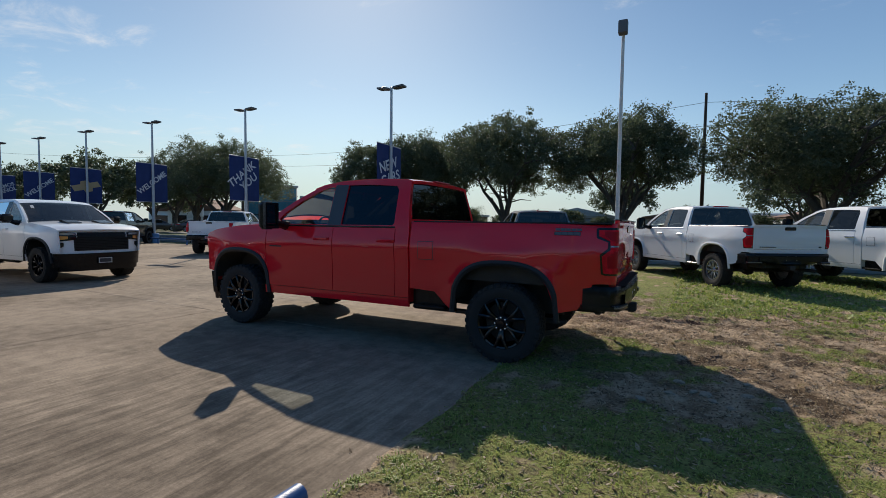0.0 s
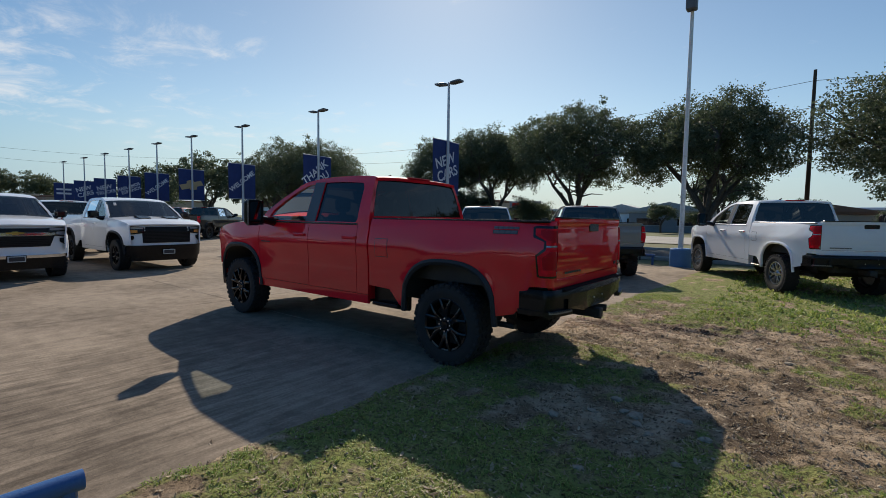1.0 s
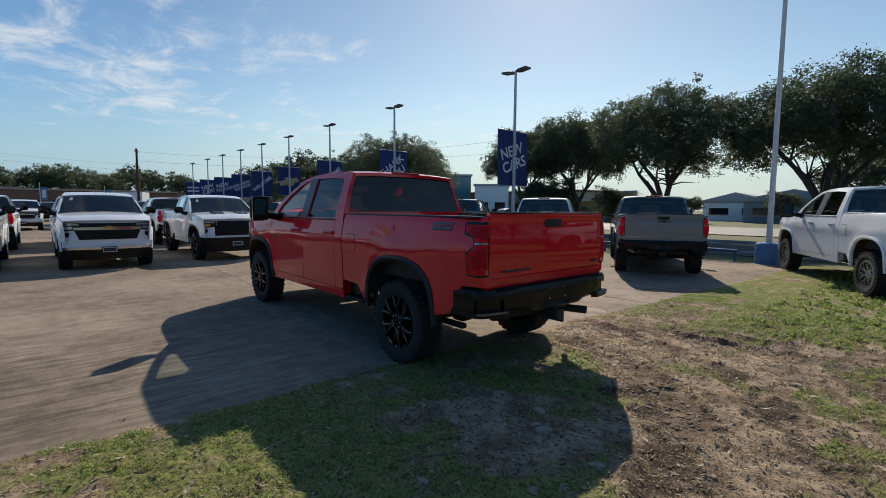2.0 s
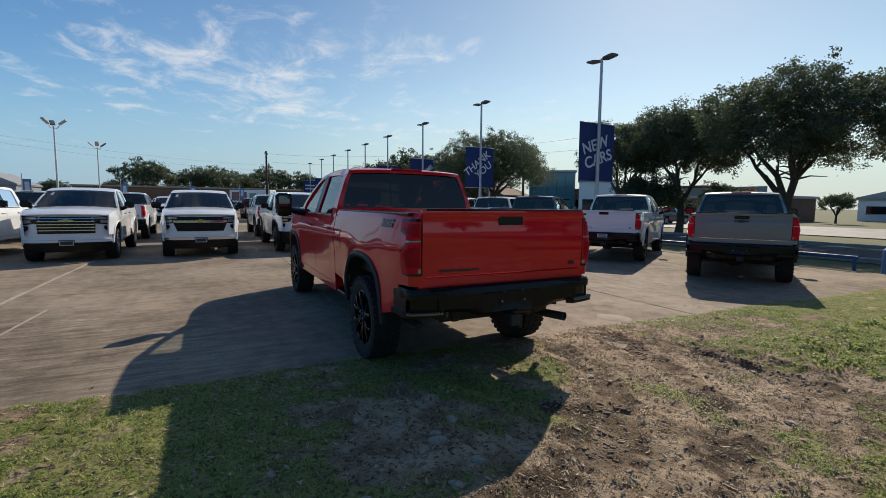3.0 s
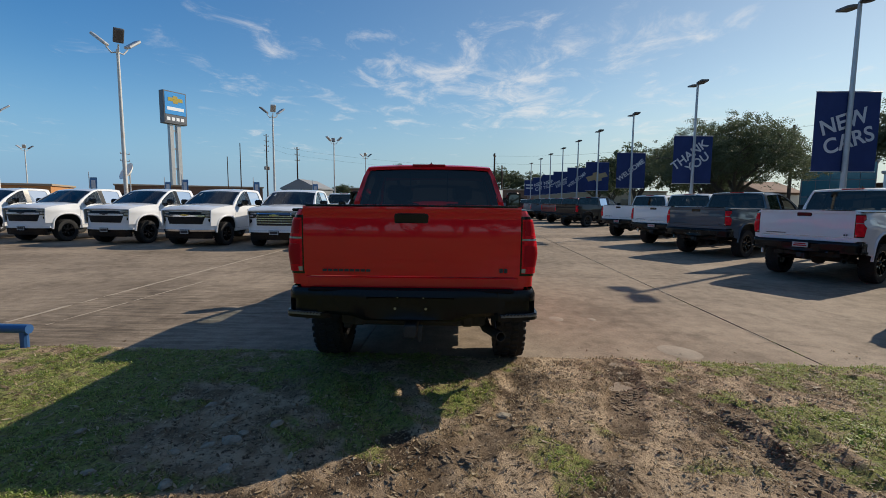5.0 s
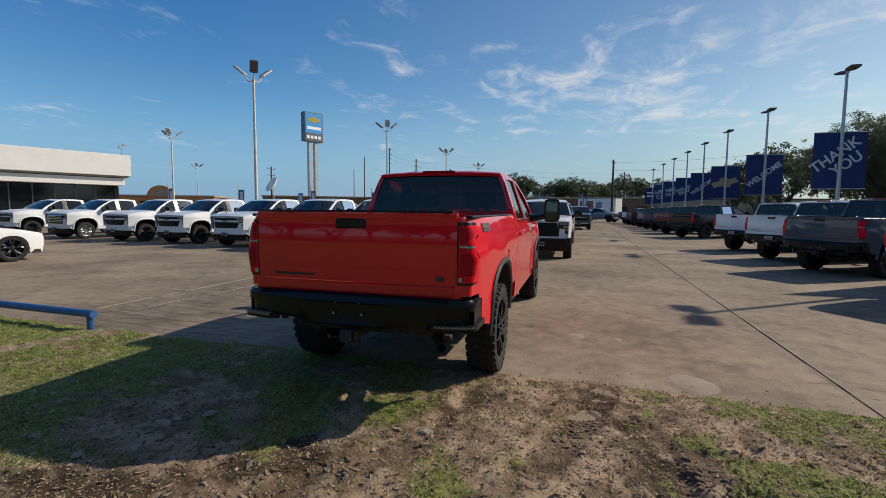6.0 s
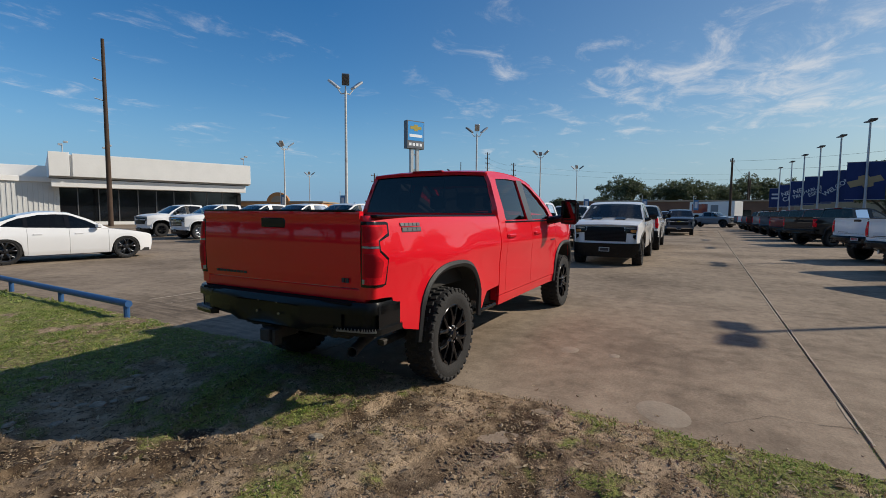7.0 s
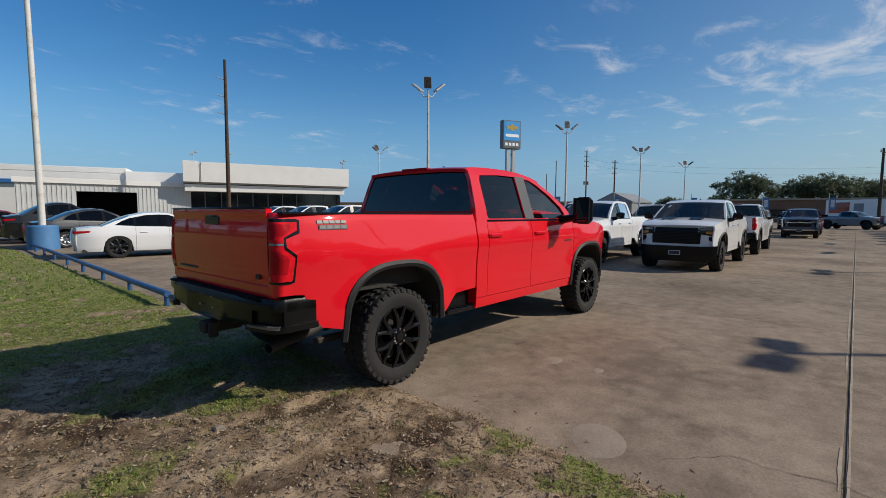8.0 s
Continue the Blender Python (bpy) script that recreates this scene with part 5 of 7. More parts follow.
def lamp_pole(x, y, lines, emblem=False, bars=0, slant=33):
    root = thing("lamp_pole", pose(x, y, 0), "grey steel lamp pole with two heads and a blue banner", "lamp pole", "lamp poles with banners")
    part("pole", G().lathe([(0.10, 0), (0.095, 0.3), (0.055, 7.75), (0.0, 7.78)], 14), POLE, root)
    part("pole_base", G().lathe([(0.0, 0.62), (0.26, 0.62), (0.29, 0.58), (0.30, -0.05)], 20), BASEBLUE, root)
    for s in (1, -1):
        g = G()
        def hf(u, v):
            w = 0.20 * min(1.0, 0.35 + u * 4) * (1.0 if u < 0.95 else 0.9)
            return (s * (0.10 + u * 0.60), v * w, 7.72 + 0.05 * u + 0.05 * math.sin(math.pi * u) * (1 - v * v))
        g.grid(hf, steps(0, 1, 8), (-1, -0.5, 0, 0.5, 1), (0, 0, -0.07))
        part("lamp_head", g, LAMPHEAD, root)
    ban = new("banner")
    ban.parent = root
    g = G().grid(lambda a, z: (0.012 * math.sin(a * 2.6 + z * 1.5) - 0.085, a, z), steps(-1.0, 1.0, 12), steps(2.62, 5.12, 10), (-0.008, 0, 0))
    part("cloth", g, BLUEC, ban)
    for z in (2.64, 5.10):
        part("rod", G().tube([(-0.085, -1.02, z), (-0.085, 1.02, z)], 0.018, 8), POLE, ban)
    turn = Matrix(((0, 0, 1, 0), (1, 0, 0, 0), (0, 1, 0, 0), (0, 0, 0, 1)))
    tilt = Matrix.Rotation(radians(slant), 4, "Z")
    n = len(lines)
    for i, (txt, size) in enumerate(lines):
        me = words(txt, size, 0.003)
        me.name = "lettering"
        me.materials.append(LETTER)
        part("lettering", me, None, ban, m=Matrix.Translation((-0.062, 0.0, 3.88)) @ turn @ tilt @ Matrix.Translation((0.12 * i if slant > 20 else 0.0, ((n - 1) / 2 - i) * size * 0.92, 0)))
    for i in range(bars):
        g = G().box((-0.07, -0.75, 4.2 - i * 0.5), (-0.062, 0.75, 4.42 - i * 0.5))
        part("lettering", g, LETTER, ban)
    if emblem:
        g = G().prism([(-0.85, -0.22), (-0.25, -0.22), (-0.18, -0.42), (0.30, -0.42), (0.35, -0.20), (0.9, -0.20), (0.78, 0.20), (0.25, 0.20), (0.18, 0.40), (-0.30, 0.40), (-0.36, 0.20), (-0.96, 0.20)],
                      lambda a, b: (-0.062, a * math.cos(0.25) - b * math.sin(0.25), 3.85 + a * math.sin(0.25) + b * math.cos(0.25)),
                      lambda a, b: (-0.072, a * math.cos(0.25) - b * math.sin(0.25), 3.85 + a * math.sin(0.25) + b * math.cos(0.25)))
        part("emblem", g, BANNERTAN, ban)
    return root


lamp_pole(-11.90, 18.30, [("NEW", 0.66), ("CARS", 0.66)], slant=18)
lamp_pole(-21.7, 18.55, [("THANK", 0.62), ("YOU", 0.62)], slant=38)
wel = lamp_pole(-30.2, 18.6, [("WELCOME", 0.46)], slant=38)
lamp_pole(-37.9, 18.65, [], True)
copy_thing(wel, pose(-44.6, 18.7, 0))
lamp_pole(-51.0, 18.7, [("HABLAMOS", 0.40), ("ESPAÑOL", 0.44)], slant=22)
lamp_pole(-57.6, 18.7, [("NEW", 0.62), ("TRUCKS", 0.48)], slant=15)
copy_thing(bpy.data.objects["lamp_pole"], pose(-64.2, 18.7, 0))
plainb = lamp_pole(-72, 18.7, [], False, 2)


def tall_lamp(x, y, h=10.6, label="tall white steel pole with floodlights"):
    root = thing("flood_light_pole", pose(x, y, 0), label, "light pole", "flood light poles")
    part("pole", G().lathe([(0.13, 0), (0.12, 0.4), (0.075, h - 0.55), (0.0, h - 0.5)], 14), WHITEPOLE, root)
    for k, (a, tl) in enumerate(((0, 35), (120, 35), (240, 35))):
        ca, sa = math.cos(radians(a + 40)), math.sin(radians(a + 40))
        arm = G().tube([(0, 0, h - 0.7), (ca * 0.34, sa * 0.34, h - 0.74), (ca * 0.60, sa * 0.60, h - 0.40)], 0.045, 8)
        ao = part("arm", arm, WHITEPOLE, root)
        m = Matrix.Translation((ca * 0.92, sa * 0.92, h - 0.02)) @ Matrix.Rotation(radians(a + 40), 4, "Z") @ Matrix.Rotation(radians(-38), 4, "Y")
        part("flood_head", G().box((-0.46, -0.26, -0.08), (0.46, 0.26, 0.08), 0.04, m), LAMPHEAD if k == 0 else POLE, ao)
    return root


tl0 = tall_lamp(-24.4, -13.4, 10.7)
for x, y in ((-45, -12.3), (-67.2, -11.6), (-91, -11.2), (-44, -40.2), (-80.5, -70.7), (-72, -86)):
    copy_thing(tl0, pose(x, y, 0, 0, 0, x * 3))

# single flood light pole with a blue base on the verge
for x, y, h, k_, lean in ((-1.92, 18.3, 8.5, 1.0, 0.0), (-2.75, -14.7, 11.5, 1.55, 2.3)):
    root = thing("flood_light_pole", pose(x, y, 0, lean, 0, 0), "old white pole with a floodlight and a blue concrete base", "light pole", "flood light poles")
    part("pole", G().lathe([(0.085 * k_, 0.5), (0.08 * k_, 1.0), (0.055 * k_, h), (0.0, h + 0.02)], 12), WHITEPOLE, root)
    part("pole_base", G().lathe([(0.0, 0.62 * k_), (0.30 * k_, 0.62 * k_), (0.33 * k_, 0.58 * k_), (0.34 * k_, -0.05)], 24), BASEBLUE, root)
    part("flood_head", G().box((-0.16, -0.30, h - 0.05), (0.16, 0.02, h + 0.42), 0.03), LAMPHEAD, root)


# blue steel rails
def rail(x0, y0, x1, y1, n, hz=0.33, label="blue painted steel pipe rail at the edge of the lot"):
    root = thing("rail", pose(x0, y0, 0), label, "rail", "blue rails")
    dx, dy = x1 - x0, y1 - y0
    part("pipe", G().tube([(0, 0, hz), (dx / 2, dy / 2, hz + 0.004), (dx, dy, hz)], 0.05, 12), BLUEPAINT, root)
    for i in range(n):
        u = (i + 0.03) / (n - 0.94)
        part("post", G().lathe([(0.04, -0.1), (0.04, hz - 0.02)], 10, Matrix.Translation((dx * u, dy * u, 0))), BLUEPAINT, root)
    return root


rail(-1.58, 1.48, -2.42, -15.7, 9, 0.22)
rail(-9.4, 18.15, -2.7, 18.15, 4)
rail(-60, 18.2, -12.3, 18.2, 18)

# ---------------- vehicles ----------------
build_truck(pose(-1.66, 5.60, 0, 0, 0, 179.4), "bright red heavy-duty crew cab pickup truck with black trim", RED, "hero", True, "black", "hd", group="red pickup")
TW = "white crew cab pickup truck"
w_bar = build_truck(pose(-16.65, 3.15, 0), TW + " with gold emblem on chrome grille bar", WHITE, "black", False, "plain", "bar")
w_blk = build_truck(pose(-16.95, 6.3, 0), TW + " with black grille and hood scoops", WHITE, "black", False, "black", "black")
w_rst = build_truck(pose(-17.3, -5.42, 0, 0, 0, -8), "white pickup truck with white grille bar and black emblem", WHITE, "black", False, "plain", "painted")
w_bars = build_truck(pose(-16.65, 0.1, 0), TW + " with a chrome barred grille", WHITE, "silver", False, "plain", "bars")
for x, y, a, src in ((-16.8, -2.48, -6, w_bar), (-17.7, -8.70, -8, w_rst), (-18.0, -12.0, -8, w_rst), (-18.3, -16.05, -8, w_bars), (-18.8, -20.4, -8, w_rst),
                     (-20.4, 6.4, 180, w_blk), (-20.6, 3.2, 180, w_bar), (-20.6, 0.2, 180, w_bars), (-20.9, -3.2, 176, w_bar), (-21.2, -6.6, 176, w_bars),
                     (-42.0, 4.4, 0, w_bars), (-42.0, 1.0, 0, w_bar), (-46.0, 4.4, 180, w_bar), (-46, -2.6, 180, w_bars)):
    copy_thing(src, pose(x, y, 0, 0, 0, a))
# diagonal row by the road
sil = build_truck(pose(-3.25, 13.85, 0, 0, 0, 121), "silver crew cab pickup truck with a black bumper", SILVER, "black", False, "silver", "bar", plate=False, badge=False)
copy_thing(w_bar, pose(-7.2, 14.15, 0, 0, 0, 121))
gry = build_truck(pose(-11.6, 14.2, 0, 0, 0, 122), "dark grey crew cab pickup truck parked on concrete", GREY, "black", False, "plain", "black", plate=False)
copy_thing(w_bar, pose(-14.8, 14.3, 0, 0, 0, 122))
copy_thing(w_blk, pose(-18.7, 14.4, 0, 0, 0, 122))
blk = build_truck(pose(-28.5, 14.4, 0, 0, 0, 124), "black crew cab pickup truck parked on concrete", BLACKP, "black", False, "plain", "black", plate=False)
mar = build_truck(pose(-33.4, 14.4, 0, 0, 0, 122), "maroon crew cab pickup truck parked on concrete", MAROON, "black", False, "plain", "bar", plate=False)
nav = build_truck(pose(-42.0, 7.85, 0), "slate blue crew cab pickup truck parked on concrete", NAVY, "silver", False, "plain", "bar")
for i, src in enumerate((gry, sil, blk, nav, w_bar, gry)):
    copy_thing(src, pose(-38.2 - i * 4.4, 14.4, 0, 0, 0, 122))
for x, y, a, src in ((-46, 7.9, 180, mar), (-64, 6, 0, nav), (-64, 2.6, 0, gry), (-64, -0.8, 0, w_bar), (-68.5, 9.5, 60, sil), (-42, -2.4, 0, gry), (-42, -5.8, 0, w_bars), (-64, -4.2, 0, w_bars), (-64, -7.6, 0, nav)):
    copy_thing(src, pose(x, y, 0, 0, 0, a))
# heavy-duty trucks on the grass
hdw = build_truck(pose(1.75, 13.7, 0.03, 0, 0, 120), "white heavy-duty crew cab pickup truck parked on the grass", WHITE, "hd_silver", True, "plain", "bars")
copy_thing(hdw, pose(5.6, 14.2, 0.03, 0, 0, 120))
build_sedan(pose(-3.75, -9.28, 0, 0, 0, 171) @ Matrix.Scale(1.05, 4), "white four-door sedan with dark alloy wheels", WHITE)
dk = build_sedan(pose(-3.5, -15.9, 0, 0, 0, 183), "charcoal grey sedan parked beside the white one", CHARCOAL, "sedan_silver", 1.14)
build_sedan(pose(-1.2, -23.6, 0, 0, 0, 185), "maroon hatchback parked in a row of cars", MAROON, "sedan_silver", 1.1)
build_sedan(pose(-3.2, -20.2, 0, 0, 0, 183), "black sport utility car parked in a row", BLACKP, "sedan_silver", 1.36)


# ---------------- buildings ----------------
STUCCO = surface("white_stucco", (0.84, 0.83, 0.80), 0.85, color2=(0.76, 0.75, 0.72), scale=0.5, fine=12, bump=0.2, bump_scale=60)
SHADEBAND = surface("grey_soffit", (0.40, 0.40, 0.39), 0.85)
SIDING = surface("white_metal_siding", (0.62, 0.63, 0.62), 0.5, 0.0, color2=(0.54, 0.55, 0.54), scale=0.8, fine=20)
SHOPGLASS = surface("dark_shop_glass", (0.010, 0.012, 0.014), 0.06, spec=0.7)
MULLION = surface("mullion_metal", (0.16, 0.16, 0.16), 0.5, 0.4)
# near-black colour that stands in for the shade inside the buildings
SHADEIN = surface("interior_shade", (0.012, 0.012, 0.013), 0.9)
BRICK = surface("brown_brick_far", (0.20, 0.11, 0.07), 0.9, color2=(0.15, 0.085, 0.06), scale=0.6, fine=9, bump=0.3)
ORANGE = surface("orange_stucco", (0.52, 0.24, 0.09), 0.85, color2=(0.44, 0.20, 0.08), scale=0.5, fine=10)
GREYWALL = surface("grey_metal_wall", (0.26, 0.27, 0.28), 0.7, color2=(0.21, 0.22, 0.23), scale=0.4, fine=8)
BLUEBAND = surface("blue_fascia", (0.03, 0.16, 0.42), 0.5)
TEAL = surface("teal_glass", (0.03, 0.16, 0.20), 0.12, spec=0.8)
WOODPOLE = surface("utility_wood", (0.085, 0.050, 0.032), 0.9, color2=(0.05, 0.032, 0.022), scale=2, fine=30, bump=0.5)
TANWALL = surface("tan_wall", (0.36, 0.29, 0.21), 0.85, color2=(0.30, 0.24, 0.18), scale=0.4, fine=8)


def house(name, m, label):
    return tagged(thing(name, m, label, "building"), group="")


show = house("showroom", pose(-21.6, -50.0, 0, 0, 0, 159.0), "white car showroom with a deep fascia and dark glass")
L = 20.3
part("wall", G().box((0.15, 2.2, 0), (L - 0.6, 2.5, 3.98)).box((0.1, 2.5, 0), (0.4, 16, 5.2)).box((L - 1.0, 2.2, 0), (L - 0.7, 16, 5.2)).box((0.1, 15.7, 0), (L - 0.7, 16, 5.2)), SHADEIN, show)
part("fascia", G().box((0.0, 0.0, 5.16), (1.7, 0.35, 7.66), 0.02), STUCCO, show)
part("fascia", G().box((1.95, 0.03, 5.16), (L, 0.35, 7.58), 0.02), STUCCO, show)
part("fascia_backing", G().box((0.0, 0.352, 5.16), (L, 0.75, 7.48)).box((0.0, 0.7, 5.16), (0.3, 16, 7.48)).box((L - 0.3, 0.7, 5.16), (L, 16, 7.48)), STUCCO, show)
part("soffit", G().box((0.0, 0.5, 4.98), (L, 16, 5.155)), SHADEBAND, show)
part("lower_fascia", G().box((0.15, 0.55, 4.06), (L - 0.5, 2.6, 4.90), 0.02), STUCCO, show)
part("roof", G().box((0.2, 0.7, 6.9), (L - 0.2, 16, 7.0)), SHADEBAND, show)
for i in range(10):
    x0 = 0.5 + i * (L - 1.6) / 10
    w = part("window", G().box((x0 + 0.05, 2.16, 0.35), (x0 + (L - 1.6) / 10 - 0.05, 2.195, 4.0)), SHOPGLASS, show)
    part("mullion", G().box((x0 - 0.05, 2.08, 0.3), (x0 + 0.05, 2.2, 4.03)), MULLION, w)
part("plinth", G().box((0.3, 2.05, 0.0), (L - 0.7, 2.2, 0.36)).box((L * 0.45, 1.2, 0.0), (L - 0.4, 1.5, 1.0)), STUCCO, show)
for x in (1.2, 5.0, L - 0.6):
    part("roof_camera", G().tube([(x, 0.8, 6.9), (x, 0.8, 8.5)], 0.05, 8).box((x - 0.35, 0.6, 8.4), (x + 0.05, 0.9, 8.6), 0.03).box((x + 0.1, 0.65, 8.7), (x + 0.5, 0.9, 8.9), 0.03), POLE, show)

gar = house("garage", pose(-7.4, -55.6, 0, 0, 0, 166.0), "white ribbed metal garage with an open dark door")
GL = 16.2
wallg = G()
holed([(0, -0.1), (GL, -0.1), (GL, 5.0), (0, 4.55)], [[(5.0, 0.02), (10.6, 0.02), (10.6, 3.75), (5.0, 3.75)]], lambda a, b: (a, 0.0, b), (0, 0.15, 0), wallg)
wallg.box((-0.0, 0.15, 0), (0.15, 9, 4.5)).box((GL - 0.15, 0.15, 0), (GL, 9, 4.9))
part("wall", wallg, SIDING, gar)
for i in range(39):
    x = 0.15 + i * 0.41
    if 4.9 < x < 10.65:
        part("rib", G().box((x - 0.05, -0.05, 3.80), (x + 0.05, 0.002, 4.55)), SIDING, gar)
    else:
        part("rib", G().box((x - 0.05, -0.05, 0.0), (x + 0.05, 0.002, 4.55)), SIDING, gar)
part("roof", G().box((-0.2, -0.25, 4.55), (GL + 0.1, 9, 5.1), 0.02), STUCCO, gar)
# back wall and floor coloured almost black as shade behind the open door
part("back_wall", G().box((0.2, 7.6, 0), (GL - 0.2, 7.8, 4.6)).box((0.2, 0.2, 0.0), (GL - 0.2, 7.6, 0.02)), SHADEIN, gar)

rearb = house("service_building", pose(-4.0, -70.5, 0, 0, 0, 155), "long white flat-roofed service building with a blue band")
part("wall", G().box((0, 0, 0), (17.2, 12, 6.6)).box((17.2, -0.4, 0), (24.6, 12, 6.9), 0.02), STUCCO, rearb)
part("parapet", G().box((-0.1, -0.04, 6.6), (17.3, 12.1, 7.3), 0.03), STUCCO, rearb)
part("blue_band", G().box((-0.3, -0.4, 5.0), (7.4, -0.02, 5.5), 0.02)
     , BLUEBAND, rearb)


def block(name, x, y, ang, w, d, h, mat, label, roofmat=None, bands=0, winmat=None):
    b = house(name, pose(x, y, 0, 0, 0, ang), label)
    part("wall", G().box((0, 0, -0.1), (w, d, h), 0.03), mat, b)
    part("roof", G().box((-0.25, -0.25, h), (w + 0.25, d + 0.25, h + 0.35), 0.05), roofmat or SHADEBAND, b)
    n = max(2, int(w / 4.5))
    for i in range(n):
        x0 = (i + 0.2) * w / n
        wo = part("window", G().box((x0, -0.03, 0.9), (x0 + w / n * 0.6, 0.02, min(h - 0.8, 2.7))), winmat or SHOPGLASS, b)
        part("sill", G().box((x0 - 0.1, -0.10, 0.78), (x0 + w / n * 0.6 + 0.1, 0.0, 0.9)), SHADEBAND, wo)
    return b


ob_ = block("shop", -62.5, -74.0, 117, 18, 14, 3.5, ORANGE, "orange stucco shop with a rounded gable", TANWALL)
g = G()
arc = [(2.3 * math.cos(math.pi * k / 16), 2.1 * math.sin(math.pi * k / 16)) for k in range(17)]
g.prism([(9 + a, 3.5 + b) for a, b in arc], lambda a, b: (a, -0.3, b), lambda a, b: (a, 0.6, b))
part("gable", g, ORANGE, ob_)
g = G().prism([(9 + a * 0.6, 3.6 + b * 0.6) for a, b in arc], lambda a, b: (a, -0.36, b), lambda a, b: (a, -0.28, b))
part("gable_panel", g, TANWALL, ob_)
block("store", -118, -20, 92, 46, 20, 4.6, BRICK, "long brown brick store with a flat roof", TANWALL)
block("store", -132, 30, 96, 40, 20, 4.8, TANWALL, "long tan store with a flat roof", BRICK)
block("store", -96, -66, 122, 30, 16, 4.4, BRICK, "low brown brick store behind the lot", TANWALL)
wh = block("warehouse", -113.5, -36.5, 88, 9, 14, 4.3, GREYWALL, "grey metal warehouse with a low gable", GREYWALL)
g = G().prism([(-0.3, 4.6), (9.3, 4.6), (4.5, 6.9)], lambda a, b: (a, -0.2, b), lambda a, b: (a, 14.2, b))
part("gable_roof", g, GREYWALL, wh)
tb = block("office_building", -64.0, 55.5, 50, 7.8, 10, 7.4, GREYWALL, "low office building with a teal glass front", SHADEBAND)
for i in range(5):
    for j in range(3):
        part("glass_panel", G().box((0.1 + i * 1.53, -0.10, 0.4 + j * 2.3), (1.55 + i * 1.53, -0.05, 2.6 + j * 2.3)), TEAL, tb)
for j in range(4):
    part("glass_panel", G().box((-0.1, 0.2 + j * 2.4, 0.5), (-0.05, 2.4 + j * 2.4, 7.1)), TEAL, tb)
block("office_building", -57.5, 61.0, 42, 6, 8, 5.6, STUCCO, "low white office building across the road", SHADEBAND)
block("store", -36, 60, 3, 9, 12, 2.7, BRICK, "brown brick store with a red sign across the road", SHADEBAND)
sg = thing("shop_sign", pose(-30, 56.8, 0) @ Matrix.Scale(0.66, 4), "red shop sign on a low roof", "sign")
part("panel", G().box((0, 0, 4.5), (7, 0.3, 5.9), 0.04).box((0.4, 0.1, 0), (0.7, 0.25, 4.6)).box((6.3, 0.1, 0), (6.6, 0.25, 4.6)), GREYWALL, sg)
part("print", G().box((0.6, -0.02, 4.9), (1.6, 0.0, 5.5)).box((1.8, -0.02, 4.9), (2.7, 0.0, 5.5)).box((2.9, -0.02, 4.9), (3.9, 0.0, 5.5)).box((4.1, -0.02, 4.9), (5.2, 0.0, 5.5)), LAMP_RED, sg)
block("store", 6, 84, 0, 42, 16, 3.4, GREYWALL, "low grey store with a white band", STUCCO)
for x, y, w, mt, rm in ((-19, 74, 11, GREYWALL, SHADEBAND), (-4, 78, 14, TANWALL, BRICK), (13, 72, 10, STUCCO, BRICK), (27, 76, 16, BRICK, GREYWALL), (-27, 82, 9, STUCCO, SHADEBAND), (46, 74, 15, TANWALL, SHADEBAND)):
    hb = block("house", x, y, 4, w, 9, 2.7, mt, "low house beyond the car park with a shallow roof", rm)
    g = G().prism([(-0.4, 3.0), (w + 0.4, 3.0), (w * 0.5, 4.3)], lambda a, b: (a, -0.4, b), lambda a, b: (a, 9.4, b))
    part("pitched_roof", g, rm, hb)
for x, y, k in ((-22, 64, 0.42), (-13, 67, 0.5), (-8, 62, 0.36), (2, 66, 0.55), (9, 63, 0.4), (16, 68, 0.6), (23, 64, 0.45), (30, 69, 0.55), (39, 66, 0.5), (50, 70, 0.6)):
    copy_thing(fb, pose(x, y, 0, 0, 0, x * 17) @ Matrix.Scale(k, 4))
block("store", -70, 66, 5, 30, 14, 4.4, TANWALL, "tan low building behind the trees", BRICK)
block("store", 40, 62, -5, 30, 14, 5.0, STUCCO, "white low building across the road", SHADEBAND)
# far car park across the road
flat("pavement", -60, 60, 36.5, 52, -0.045, CONCRETE, "pale concrete car park across the road", "pavement")
for i, (x, y, a) in enumerate(((-4, 45, 90), (-0.6, 45, 90), (3, 45.5, 90), (11, 44, 80), (14.5, 44.5, 85), (20, 47, 0), (-27, 42, 90), (-30.5, 42, 90), (-36, 44, 90), (-55, 40, 80), (-60, 41, 80), (-66, 40, 85))):
    copy_thing(dk, pose(x, y, -0.045, 0, 0, a))

rs = thing("road_sign_board", pose(-63.7, 46.7, 0, 0, 0, 60), "white and red price board on a post", "sign")
part("post", G().box((-0.15, -0.15, 0), (0.15, 0.15, 2.2)), POLE, rs)
part("panel", G().box((-0.12, -1.1, 2.1), (0.12, 1.1, 4.4), 0.03), STUCCO, rs)
part("print", G().box((-0.14, -0.9, 3.2), (-0.12, 0.9, 3.9)).box((0.12, -0.9, 3.2), (0.14, 0.9, 3.9)), LAMP_RED, rs)
for x, y, w in ((-80, 52, 9), (-92, 56, 12)):
    hb = block("house", x, y, 20, w, 9, 3.2, STUCCO, "low white house with a terracotta roof", BRICK)
    g = G().prism([(-0.4, 3.5), (w + 0.4, 3.5), (w / 2, 5.4)], lambda a, b: (a, -0.4, b), lambda a, b: (a, 9.4, b))
    part("pitched_roof", g, BRICK, hb)

